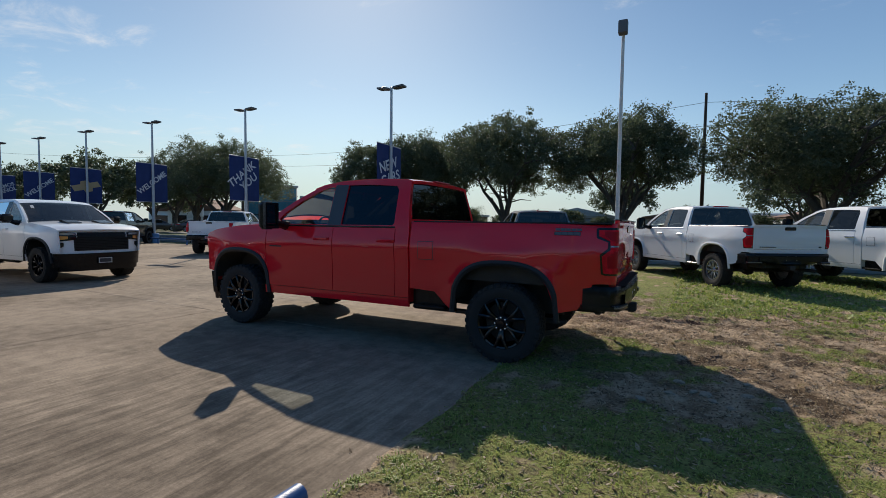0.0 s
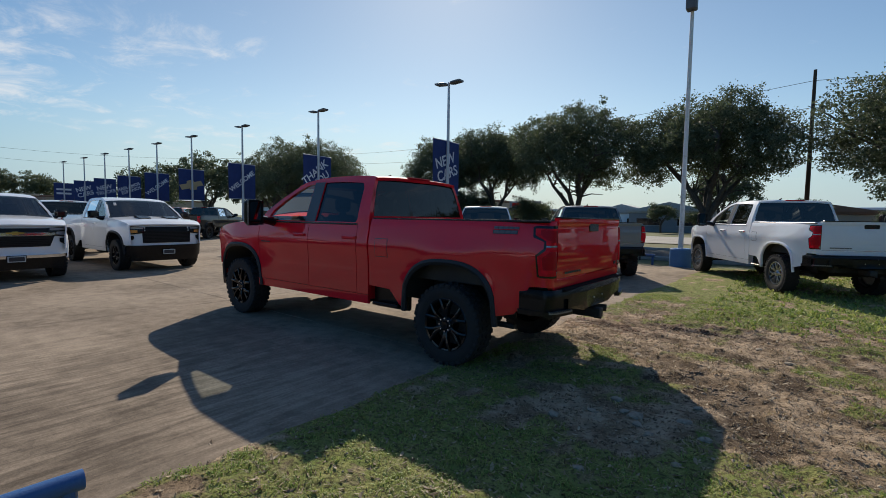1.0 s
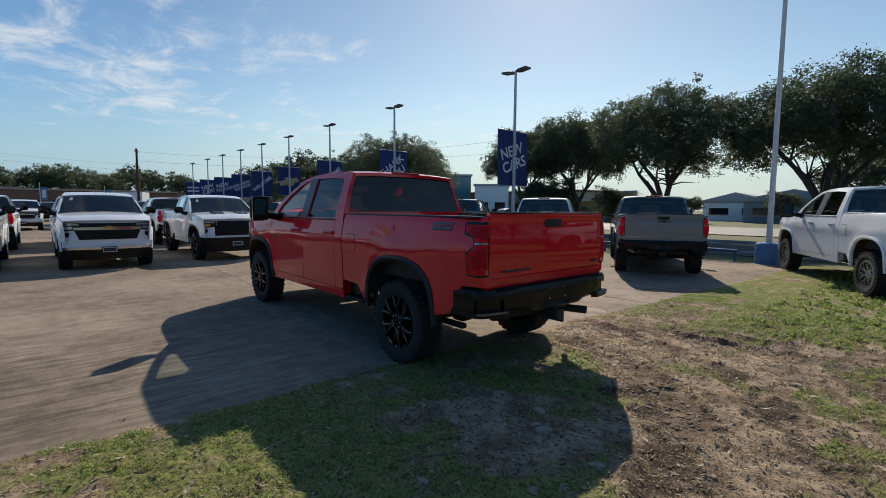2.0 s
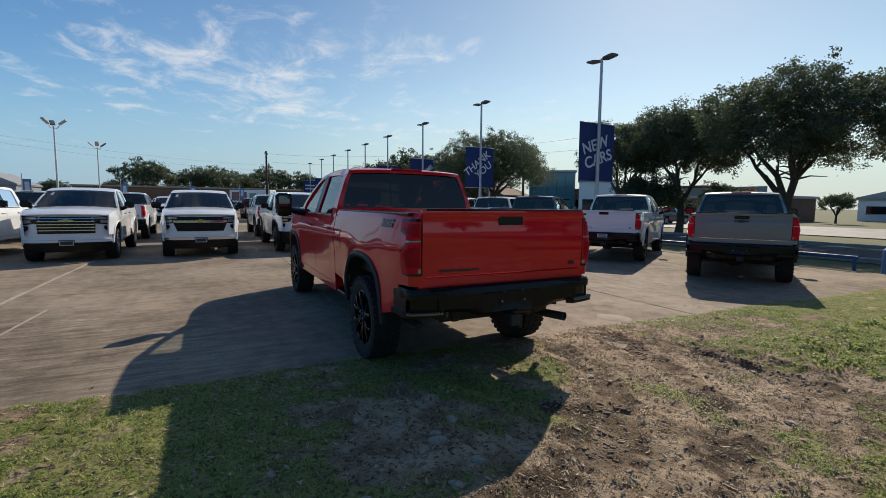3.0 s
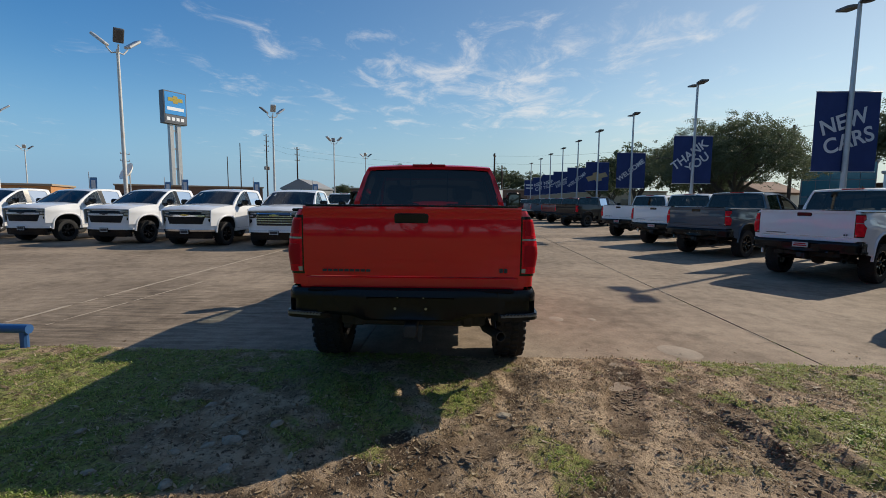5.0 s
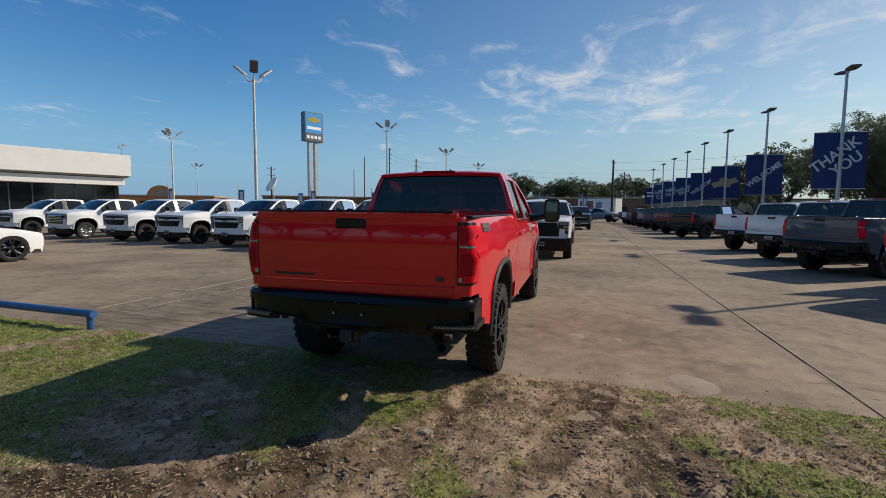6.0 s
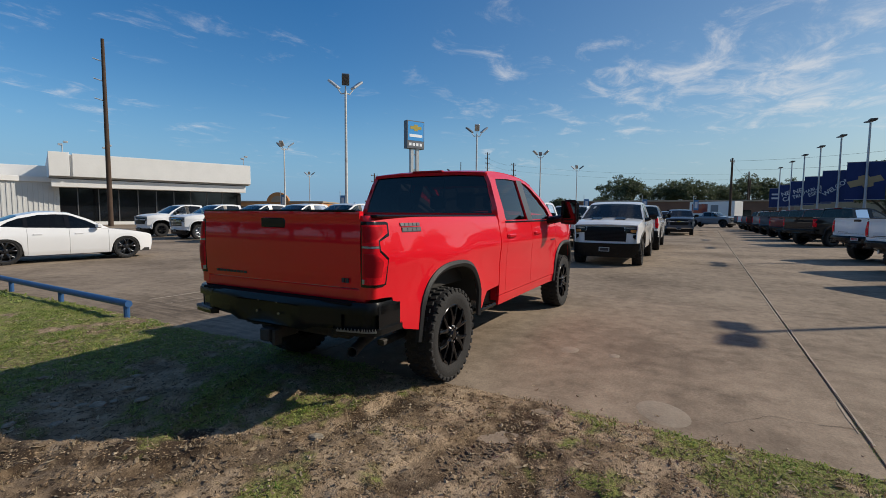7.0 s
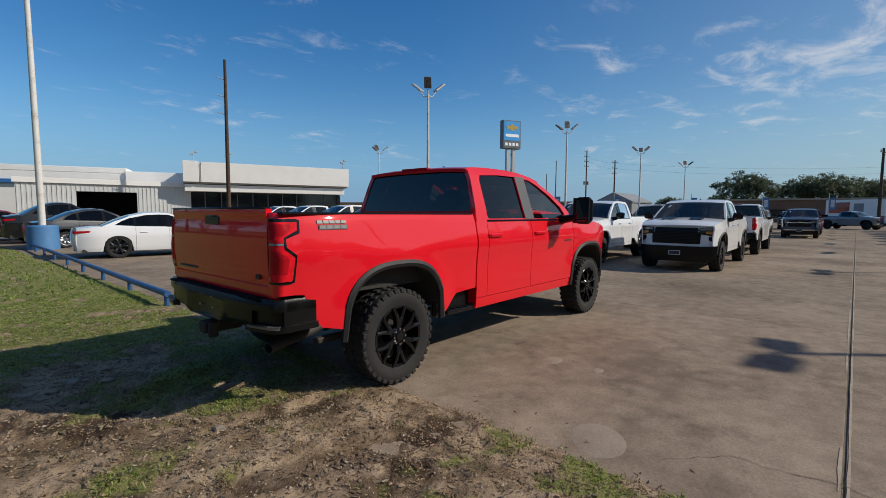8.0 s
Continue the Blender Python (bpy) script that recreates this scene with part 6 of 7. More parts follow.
# box trailer with a mural
tr = thing("box_trailer", pose(-98.5, 8.5, 0, 0, 0, 55), "white box trailer with a dark mural print", "trailer")
part("body", G().box((0, 0, 1.1), (8.5, 2.5, 4.0), 0.05), STUCCO, tr)
part("print", G().box((0.5, -0.02, 1.9), (3.6, 0.0, 3.6)), MAROON, tr)
part("print", G().box((4.2, -0.02, 1.7), (5.6, 0.0, 3.4)), GREYWALL, tr)
part("chassis", G().box((0.2, 0.5, 0.6), (8.3, 2.0, 1.1)), UNDER, tr)
for x in (1.2, 2.3):
    part("wheel", G().lathe([(0.0, -0.15), (0.5, -0.15), (0.5, 0.15), (0.0, 0.15)], 20, Matrix.Translation((x, 0.3, 0.5)) @ AXLE), RUBBER, tr)
part("landing_leg", G().box((6.8, 0.4, 0.0), (7.0, 0.6, 1.1)).box((6.8, 1.9, 0.0), (7.0, 2.1, 1.1)), UNDER, tr)


# ---------------- dealer sign, utility poles, cables ----------------
# both sign faces get a weak added glow that lifts their brightness
SIGNBLUE = surface("sign_face_blue", (0.03, 0.24, 0.55), 0.35, coat=0.3, emit=0.35)
SIGNWHITE = surface("sign_face_white", (0.70, 0.72, 0.74), 0.4, emit=0.3)
SIGNEDGE = surface("sign_cabinet_grey", (0.14, 0.15, 0.17), 0.5)
KS = 2.52   # a tall pylon far beyond the lot
ds = thing("pylon_sign", pose(-146.5, -82.3, 2.2, 0, 0, 64) @ Matrix.Scale(KS, 4), "tall blue pylon sign on two grey steel posts", "sign")
for y in (-0.48, 0.48):
    part("post", G().box((-0.25, y - 0.25, -0.95), (0.25, y + 0.25, 9.2), 0.02), POLE, ds)
for z in (3.5, 6.0, 8.2):
    part("brace", G().box((-0.1, -0.3, z), (0.1, 0.3, z + 0.18)), POLE, ds)
cab_ = part("cabinet", G().box((-0.45, -1.5, 9.1), (0.45, 1.5, 13.1), 0.05), SIGNEDGE, ds)
part("face", G().box((0.45, -1.35, 10.25), (0.475, 1.35, 12.95)), SIGNBLUE, ds)
part("emblem", G().prism([(-0.95, 11.85), (-0.3, 11.85), (-0.3, 11.62), (0.3, 11.62), (0.3, 11.85), (0.95, 11.85), (0.95, 12.3), (0.3, 12.3), (0.3, 12.53), (-0.3, 12.53), (-0.3, 12.3), (-0.95, 12.3)],
                       lambda a, b: (0.50, a, b), lambda a, b: (0.474, a, b)), GOLD, ds)
part("print", G().box((0.474, -1.1, 10.75), (0.49, 1.1, 11.15)), SIGNWHITE, ds)
part("lower_panel", G().box((0.45, -1.35, 9.3), (0.47, 1.35, 10.1)), SIGNEDGE, ds)
for k in range(4):
    part("print", G().box((0.47, -1.15 + k * 0.6, 9.5), (0.485, -0.75 + k * 0.6, 9.9)), SIGNWHITE, ds)


def utility_pole(x, y, h, arms=3, ang=0, boxes=False, lean=0.0, k=1.0):
    root = thing("utility_pole", pose(x, y, 0, lean, 0, ang), "dark wooden utility pole with crossarms and insulators", "utility pole", "utility poles")
    part("pole", G().lathe([(0.24 * k, -0.1), (0.21 * k, h * 0.4), (0.15 * k, h), (0.0, h + 0.02)], 12), WOODPOLE, root)
    for k in range(arms):
        z = h - 0.6 - k * 1.5
        a = part("crossarm", G().box((-0.06, -1.0, z - 0.06), (0.06, 1.0, z + 0.06), 0.01), WOODPOLE, root)
        for yy in (-0.95, 0.95):
            part("insulator", G().lathe([(0.0, 0.32), (0.05, 0.3), (0.08, 0.1), (0.03, 0.0)], 8, Matrix.Translation((0, yy, z + 0.06))), SHADEBAND, a)
    if boxes:
        for yy in (-0.75, 0.75):
            part("transformer", G().lathe([(0.0, 0), (0.32, 0), (0.34, 0.9), (0.28, 1.0), (0.0, 1.05)], 14, Matrix.Translation((0, yy, h * 0.5))), GREYWALL, root)
    return root


UP = [(-140.1, -50.4, 21.5, 4, True), (-125.3, -36.2, 16.0, 3, False), (-94, -37.8, 13.2, 0, False), (-104.6, -45.6, 11.4, 0, False), (-96.6, -63.8, 11.7, 2, False), (-91, 14.6, 11.2, 1, False),
      (-150, 22.5, 13.5, 2, False), (1.6, 34.8, 10.2, 0, False), (-60, 51, 12, 2, False), (50, 52, 13, 2, False), (-162, 24, 12, 1, False)]
for x, y, h, n, bx in UP:
    utility_pole(x, y, h, n, 70, bx, 0.0, 0.55 if n == 0 else 1.0)
bp = utility_pole(-23.8, -43.2, 18.4, 0, 0)
for k in range(3):
    part("insulator", G().tube([(0, 0, 12.4 + k * 1.9), (0.8, -0.3, 12.6 + k * 1.9)], 0.05, 6), SHADEBAND, bp)


def cable(p, q, sag, r=0.014):
    pts = [(lerp(p[0], q[0], u), lerp(p[1], q[1], u), lerp(p[2], q[2], u) - sag * 4 * u * (1 - u)) for u in steps(0, 1, 14)]
    root = new("power_cable", G().tube(pts, r, 5).mesh("power_cable", BAR_DARK))
    tagged(root, "thin dark overhead power cable between poles", "cable", "overhead cables")


for dz in (0.4, 1.9):
    cable((-140, -50.4, 20 - dz), (-125.3, -36.2, 15.6 - dz), 0.5)
    cable((-125.3, -36.2, 15.6 - dz), (-150, 22.5, 13.3 - dz), 1.0)
    cable((-91, 14.6, 11.1 - dz), (-60, 51, 12 - dz), 1.2)
    cable((-60, 51, 12 - dz), (1.6, 34.8, 10 - dz), 1.0)
    cable((1.6, 34.8, 10 - dz), (50, 40, 11 - dz), 0.8)
cable((-91, 14.6, 10.6), (-150, 22.5, 12.5), 0.9)

# satellite dish on a far roof
dish = thing("satellite_dish", pose(-89.4, -58.0, 4.4), "white satellite dish on a low roof", "dish")
part("bowl", G().lathe([(0.0, 0.0), (0.8, 0.12), (1.5, 0.45), (1.9, 0.8)], 24, pose(0, 0, 2.2, 60, 0, 60)), STUCCO, dish)
part("mast", G().tube([(0, 0, -4.6), (0, 0, 2.0)], 0.12, 8), POLE, dish)

# small banner poles on the far side of the lot
sb = thing("banner_pole", pose(-52, -26, 0), "thin pole with a pale blue vertical banner", "banner pole", "thin banner poles")
part("pole", G().lathe([(0.05, 0), (0.04, 4.5), (0, 4.52)], 8), POLE, sb)
part("cloth", G().grid(lambda a, z: (0.02 * math.sin(z * 3), a, z), steps(0.05, 0.75, 3), steps(2.3, 3.9, 5), (-0.01, 0, 0)), BASEBLUE, sb)
part("print", G().box((0.02, 0.2, 2.6), (0.035, 0.6, 3.6)), LETTER, sb)
for x, y in ((-58, -20), (-64, -14), (-72, -6), (-76, 2), (-80, 9), (-60, -33), (-48, -34), (-44, -41)):
    copy_thing(sb, pose(x, y, 0, 0, 0, 15))


# ---------------- concrete lot ----------------
def concrete(name):
    """Weathered lot concrete: tan and grey clouds, drag streaks, dark drips and pale scuffs."""
    m = surface(name, (0.320, 0.253, 0.187), 0.85, spec=0.12, color2=(0.166, 0.129, 0.095), scale=0.45, fine=5, bump=0.2, bump_scale=55, spread=(0.40, 0.62), vary=0.07, object_space=False)
    nt = m.node_tree
    p = nt.nodes["Principled BSDF"]
    src = p.inputs["Base Color"].links[0].from_socket
    geo = nt.nodes.new("ShaderNodeNewGeometry")
    mp = nt.nodes.new("ShaderNodeMapping")
    mp.inputs["Rotation"].default_value = (0, 0, radians(8))
    mp.inputs["Scale"].default_value = (6.5, 0.8, 1.0)
    nt.links.new(geo.outputs["Position"], mp.inputs[0])
    st = nd(nt, "ShaderNodeTexNoise", Scale=1.3, Detail=7.0, Roughness=0.72, Distortion=1.2)
    nt.links.new(mp.outputs[0], st.inputs["Vector"])
    sp = nd(nt, "ShaderNodeTexNoise", Scale=1.5, Detail=10.0, Roughness=0.78)
    nt.links.new(geo.outputs["Position"], sp.inputs["Vector"])
    a = nt.nodes.new("ShaderNodeMapRange")
    a.inputs["From Min"].default_value, a.inputs["From Max"].default_value = 0.40, 0.66
    a.inputs["To Min"].default_value, a.inputs["To Max"].default_value = 0.95, 1.045
    # the streaks come and go in patches a metre or two wide
    pm = nd(nt, "ShaderNodeTexNoise", Scale=0.38, Detail=3.0, Roughness=0.5)
    nt.links.new(geo.outputs["Position"], pm.inputs["Vector"])
    pr = nt.nodes.new("ShaderNodeMapRange")
    pr.inputs["From Min"].default_value, pr.inputs["From Max"].default_value = 0.46, 0.62
    nt.links.new(pm.outputs["Fac"], pr.inputs["Value"])
    half = nt.nodes.new("ShaderNodeMix")
    half.inputs[2].default_value = 0.52
    nt.links.new(pr.outputs[0], half.inputs[0])
    nt.links.new(st.outputs["Fac"], half.inputs[3])
    nt.links.new(half.outputs[0], a.inputs["Value"])
    b = nt.nodes.new("ShaderNodeMapRange")
    b.inputs["From Min"].default_value, b.inputs["From Max"].default_value = 0.54, 0.70
    b.inputs["To Min"].default_value, b.inputs["To Max"].default_value = 1.0, 0.56
    nt.links.new(sp.outputs["Fac"], b.inputs["Value"])
    pep = nd(nt, "ShaderNodeTexNoise", Scale=42.0, Detail=4.0, Roughness=0.8)
    nt.links.new(geo.outputs["Position"], pep.inputs["Vector"])
    pv = nt.nodes.new("ShaderNodeMapRange")
    pv.inputs["From Min"].default_value, pv.inputs["From Max"].default_value = 0.36, 0.64
    pv.inputs["To Min"].default_value, pv.inputs["To Max"].default_value = 0.84, 1.18
    nt.links.new(pep.outputs["Fac"], pv.inputs["Value"])
    both = nt.nodes.new("ShaderNodeMath")
    both.operation = "MULTIPLY"
    nt.links.new(a.outputs[0], both.inputs[0])
    nt.links.new(pv.outputs[0], both.inputs[1])
    # long washed streaks where water drains off the lot to the grass
    mp2 = nt.nodes.new("ShaderNodeMapping")
    mp2.inputs["Scale"].default_value = (13.0, 1.5, 1.0)
    nt.links.new(geo.outputs["Position"], mp2.inputs[0])
    wash = nd(nt, "ShaderNodeTexNoise", Scale=1.0, Detail=6.0, Roughness=0.65, Distortion=0.4)
    nt.links.new(mp2.outputs[0], wash.inputs["Vector"])
    wv = nt.nodes.new("ShaderNodeMapRange")
    wv.inputs["From Min"].default_value, wv.inputs["From Max"].default_value = 0.40, 0.62
    wv.inputs["To Min"].default_value, wv.inputs["To Max"].default_value = 0.56, 1.04
    nt.links.new(wash.outputs["Fac"], wv.inputs["Value"])
    dst = nt.nodes.new("ShaderNodeVectorMath")
    dst.operation = "DISTANCE"
    dst.inputs[1].default_value = (-3.2, 1.7, 0.0)
    nt.links.new(geo.outputs["Position"], dst.inputs[0])
    near = nt.nodes.new("ShaderNodeMapRange")
    near.inputs["From Min"].default_value, near.inputs["From Max"].default_value = 1.0, 3.4
    near.inputs["To Min"].default_value, near.inputs["To Max"].default_value = 1.0, 0.0
    nt.links.new(dst.outputs["Value"], near.inputs["Value"])
    washed = nt.nodes.new("ShaderNodeMix")
    washed.inputs[2].default_value = 1.0
    nt.links.new(near.outputs[0], washed.inputs[0])
    nt.links.new(wv.outputs[0], washed.inputs[3])
    both2 = nt.nodes.new("ShaderNodeMath")
    both2.operation = "MULTIPLY"
    nt.links.new(both.outputs[0], both2.inputs[0])
    nt.links.new(washed.outputs[0], both2.inputs[1])
    mul = nt.nodes.new("ShaderNodeMath")
    mul.operation = "MULTIPLY"
    nt.links.new(both2.outputs[0], mul.inputs[0])
    nt.links.new(b.outputs[0], mul.inputs[1])
    hs = nt.nodes.new("ShaderNodeHueSaturation")
    nt.links.new(mul.outputs[0], hs.inputs["Value"])
    nt.links.new(src, hs.inputs["Color"])
    nt.links.new(hs.outputs[0], p.inputs["Base Color"])
    return m


LOT = concrete("lot_concrete")
SX, SY, Y0 = 6.1, 4.70, 0.18
LOT_TURN = pose(0, 0, 0, 0, 0, -1.65)   # the joints run a little askew to the row of trucks
slabs = {}
for i in range(10):
    for j in range(-5, 4):
        x1 = -0.9 - i * SX
        x0 = x1 - SX
        y0, y1 = Y0 + j * SY, Y0 + (j + 1) * SY
        y1 = min(y1, 17.95)
        gap = 0.004
        ga, gb = (0.009 if j == 2 else gap), (0.009 if j == 1 else gap)
        g = G().box((x0 + gap, y0 + ga, -0.08), (x1 - gap, y1 - gb, 0.0), 0.003)
        part("slab", g, LOT, pavement, angle=0, m=LOT_TURN)
rest = G().box((-140, Y0 - 5 * SY - 100, -0.08), (-0.9 - 10 * SX, 17.95, 0.0)).box((-0.9 - 10 * SX, Y0 - 5 * SY - 100, -0.08), (-2.35, Y0 - 5 * SY, 0.0))
part("far_slab", rest, LOT, pavement, angle=0, m=LOT_TURN)
# pale repair patch
PATCH = surface("pale_patch", (0.31, 0.255, 0.19), 0.85, color2=(0.235, 0.19, 0.14), scale=5, fine=40, bump=0.2)
g = G().lathe([(0.0, 0.004), (0.30, 0.004), (0.36, 0.0005)], 40, Matrix.Translation((-1.79, 8.38, 0)) @ Matrix.Rotation(0.5, 4, "Z") @ Matrix.Diagonal((0.68, 0.50, 1, 1)))
part("patch", g, PATCH, pavement)
for x, y, r in ((-3.15, 7.36, 0.12), (-3.15, 7.84, 0.07)):
    g = G().lathe([(0.0, 0.004), (r * 0.85, 0.004), (r, 0.0005)], 24, Matrix.Translation((x, y, 0)) @ Matrix.Diagonal((1.1, 0.8, 1, 1)))
    part("patch", g, PATCH, pavement)
# faded parking lines, pale spalled edges along some joints and a scraped streak
PALEWEAR = surface("pale_wear", (0.44, 0.365, 0.28), 0.9, color2=(0.31, 0.25, 0.185), scale=6, fine=50, bump=0.3, object_space=False)


def scuff(p, q, width, seed, keep=0.0):
    n = int(math.hypot(q[0] - p[0], q[1] - p[1]) / 0.06)
    d = Vector((q[0] - p[0], q[1] - p[1])).normalized()
    g = G()
    run = []
    for i in range(n + 1):
        x, y = lerp(p[0], q[0], i / n), lerp(p[1], q[1], i / n)
        k = noise.noise((x * 1.3 + seed, y * 1.3, 0)) + 0.5 * noise.noise((x * 6, y * 6, seed)) + keep
        if k > 0:
            w = width * min(1.0, 0.25 + k * 1.6) * (0.7 + 0.6 * abs(noise.noise((x * 11, seed, y))))
            o = min(0.02, width * 0.35) * noise.noise((x * 3, y * 3, seed + 4))
            run.append(((x - d.y * (w + o), y + d.x * (w + o), 0.004), (x + d.y * (w - o), y - d.x * (w - o), 0.004)))
        if (k <= 0 or i == n) and run:
            if len(run) > 2:
                v = [c for pair in run for c in pair]
                g.add(v, [(2 * j, 2 * j + 1, 2 * j + 3, 2 * j + 2) for j in range(len(run) - 1)])
            run = []
    if g.v:
        part("pale_wear_strip", g, PALEWEAR, pavement, angle=0)


# the first two are worn painted parking lines
scuff((-2.6, 0.21), (-14.0, 0.68), 0.045, 1.0, 0.50)
scuff((-2.5, 0.82), (-7.2, 1.25), 0.030, 2.0, 0.30)
scuff((-1.9, 9.662), (-24.0, 10.299), 0.009, 3.0, 0.60)
scuff((-1.9, 9.620), (-24.0, 10.257), 0.010, 7.0, 0.15)
scuff((-3.0, 4.93), (-9.0, 5.12), 0.02, 5.0, -0.05)
# fine cracks wandering across the slabs


def crack(pts, seed, w=0.004):
    v = []
    for (ax, ay), (bx, by) in zip(pts, pts[1:]):
        n = max(2, int(math.hypot(bx - ax, by - ay) / 0.03))
        d = Vector((bx - ax, by - ay)).normalized()
        for i in range(n):
            x, y = lerp(ax, bx, i / n), lerp(ay, by, i / n)
            o = 0.022 * noise.noise((x * 9 + seed, y * 9, 0.0)) + 0.008 * noise.noise((x * 31, y * 31, seed))
            k = w * (0.35 + 0.9 * abs(noise.noise((x * 14, y * 14, seed + 2))))
            v += [(x - d.y * (o + k), y + d.x * (o + k), 0.004), (x - d.y * (o - k), y + d.x * (o - k), 0.004)]
    part("crack", G().add(v, [(2 * j, 2 * j + 1, 2 * j + 3, 2 * j + 2) for j in range(len(v) // 2 - 1)]), JOINT, pavement, angle=0)


crack([(-1.79, 8.78), (-1.99, 8.98), (-2.13, 9.10), (-2.11, 9.31), (-2.13, 9.48), (-2.17, 9.66)], 1.0, 0.003)
crack([(-2.13, 9.42), (-2.16, 9.64), (-2.10, 9.80), (-2.00, 10.1)], 4.0, 0.006)
crack([(-4.12, 9.40), (-4.14, 9.72), (-4.30, 10.2)], 7.0, 0.004)
crack([(-4.6, 2.0), (-4.2, 2.6), (-4.35, 3.4), (-3.9, 4.1)], 9.0, 0.003)
crack([(-6.8, -0.6), (-6.3, 0.5), (-6.6, 1.9)], 11.0, 0.004)
# kerb along the road
g = G().box((-300, 21.35, -0.1), (300, 21.6, 0.08), 0.03).box((-300, 28.0, -0.1), (300, 28.25, 0.08), 0.03)
part("kerb", g, KERB, road)


# ---------------- worn verge: soil, grass, litter ----------------
def seg_dist(x, y, pts):
    best, along = 9e9, 0.0
    run = 0.0
    for (ax, ay), (bx, by) in zip(pts, pts[1:]):
        dx, dy = bx - ax, by - ay
        ln = math.hypot(dx, dy)
        t = max(0.0, min(1.0, ((x - ax) * dx + (y - ay) * dy) / (ln * ln)))
        d = math.hypot(x - ax - t * dx, y - ay - t * dy)
        if d < best:
            best, along = d, run + t * ln
        run += ln
    return best, along


SCRAPES = [([(-1.0, 6.9), (0.2, 6.7), (1.5, 7.2), (4.5, 8.3)], 1.45), ([(0.2, 4.3), (0.9, 5.2), (1.0, 6.2)], 0.75), ([(-0.3, 7.6), (1.0, 8.0), (2.6, 7.6)], 0.6), ([(-1.3, 7.4), (-0.9, 8.1), (-0.5, 9.0)], 0.35), ([(-1.2, 6.75), (-0.4, 6.4), (0.6, 5.8), (1.2, 5.0)], 0.7)]
RUTS = [[(-1.3, 7.55), (-0.6, 7.35), (0.1, 7.05), (0.9, 6.5), (1.6, 5.6)], [(-1.2, 5.0), (-0.3, 5.25), (0.5, 5.75), (0.95, 4.9), (1.3, 3.9)],
        [(-0.6, 7.75), (0.2, 7.87), (1.0, 8.0), (2.2, 8.0)], [(0.4, 9.0), (1.1, 8.2), (1.9, 7.0), (2.4, 5.8)], [(-0.92, 6.55), (-0.14, 6.35), (0.62, 5.79), (0.95, 5.2)], [(0.1, 8.25), (0.96, 8.14), (2.2, 7.5)]]

# short stretches where a wide tyre left clear tread prints
PRINTS = [[(-0.78, 7.44), (-0.45, 7.31), (-0.05, 7.15)], [(-0.28, 8.06), (0.12, 8.02), (0.5, 8.04), (0.95, 8.0)], [(0.1, 6.22), (0.62, 5.79), (0.92, 5.3)]]


def pressed(x, y):
    if not (-1.1 < x < 1.3 and 5.0 < y < 8.4):
        return 0.0
    d = min(seg_dist(x, y, pts)[0] for pts in PRINTS)
    return max(0.0, min(1.0, (0.165 - d) / 0.04))


def bare(x, y):
    f = -0.25
    if pressed(x, y) > 0.5:
        return 1.0
    for pts, w in SCRAPES:
        d, _ = seg_dist(x, y, pts)
        f = max(f, 1.25 - d / w)
    n1 = noise.noise((x * 0.9, y * 0.9, 1.7))
    n2 = noise.noise((x * 3.1, y * 3.1, 4.2))
    n3 = noise.noise((x * 9.0, y * 9.0, 2.2))
    return max(0.0, min(1.0, 0.45 * f + 0.42 * n1 + 0.62 * n2 + 0.36 * n3 + 0.27))


def damp(x, y):
    """Freshly turned dark soil in broken rows along the tyre tracks."""
    if pressed(x, y) > 0.4:
        return 0.5 + 0.35 * noise.noise((x * 4, y * 4, 1.3))
    best = 0.0
    for pts in RUTS:
        d, s = seg_dist(x, y, pts)
        if d < 0.3:
            best = max(best, 1 - d / 0.26)
    return max(0.0, min(1.0, best * 0.95 + 1.5 * noise.noise((x * 1.9, y * 1.9, 3.3)) + 0.8 * noise.noise((x * 8, y * 8, 1.3)) - 0.18)) if best > 0 else 0.0


def verge_z(x, y):
    e = x - edge_x(y)
    z = 0.004 + 0.03 * min(1.0, max(0.0, e) / 0.25)
    z += 0.020 * noise.noise((x * 0.8, y * 0.8, 0.3)) * min(1, max(0, e)) + 0.012 * noise.noise((x * 5, y * 5, 5.0)) + 0.022 * noise.noise((x * 11, y * 11, 7.0)) * min(1, max(0, e) * 4)
    if -2 < x < 3.2 and 3 < y < 10:
        for pts in RUTS:
            d, s = seg_dist(x, y, pts)
            if d < 0.24:
                k = max(0.0, 1 - (d / 0.16) ** 4) if d < 0.16 else 0.0
                broken = max(0.0, min(1.0, 0.7 + 1.3 * noise.noise((x * 1.2, y * 1.2, 8.0))))
                z -= 0.030 * k * broken
                z += 0.020 * broken * math.exp(-((d - 0.19) / 0.035) ** 2)
    return z - 0.016 * pressed(x, y)


def grow(a, b, first, rate):
    out, s = [a], first
    while out[-1] < b:
        out.append(out[-1] + s)
        s *= rate
    return out


xs = list(np.arange(0, 4.4, 0.032)) + grow(4.4, 70, 0.08, 1.12)
ys = [-v for v in grow(1.0, 90, 0.08, 1.12)][::-1] + list(np.arange(-0.96, 11.4, 0.036)) + grow(11.4, 18.3, 0.06, 1.04)
ys[-1] = 18.3
VX = np.zeros((len(xs), len(ys), 3))
BARE = np.zeros(len(xs) * len(ys), dtype=np.float32)
for j, y in enumerate(ys):
    ex = edge_x(y)
    for i, u in enumerate(xs):
        x = ex + u
        VX[i, j] = (x, y, verge_z(x, y))
        BARE[i * len(ys) + j] = bare(x, y) if u < 8 else 0.25 + 0.2 * noise.noise((x * 0.3, y * 0.3, 2.0))
nx_, ny_ = len(xs), len(ys)
idx = np.arange(nx_ * ny_).reshape(nx_, ny_)
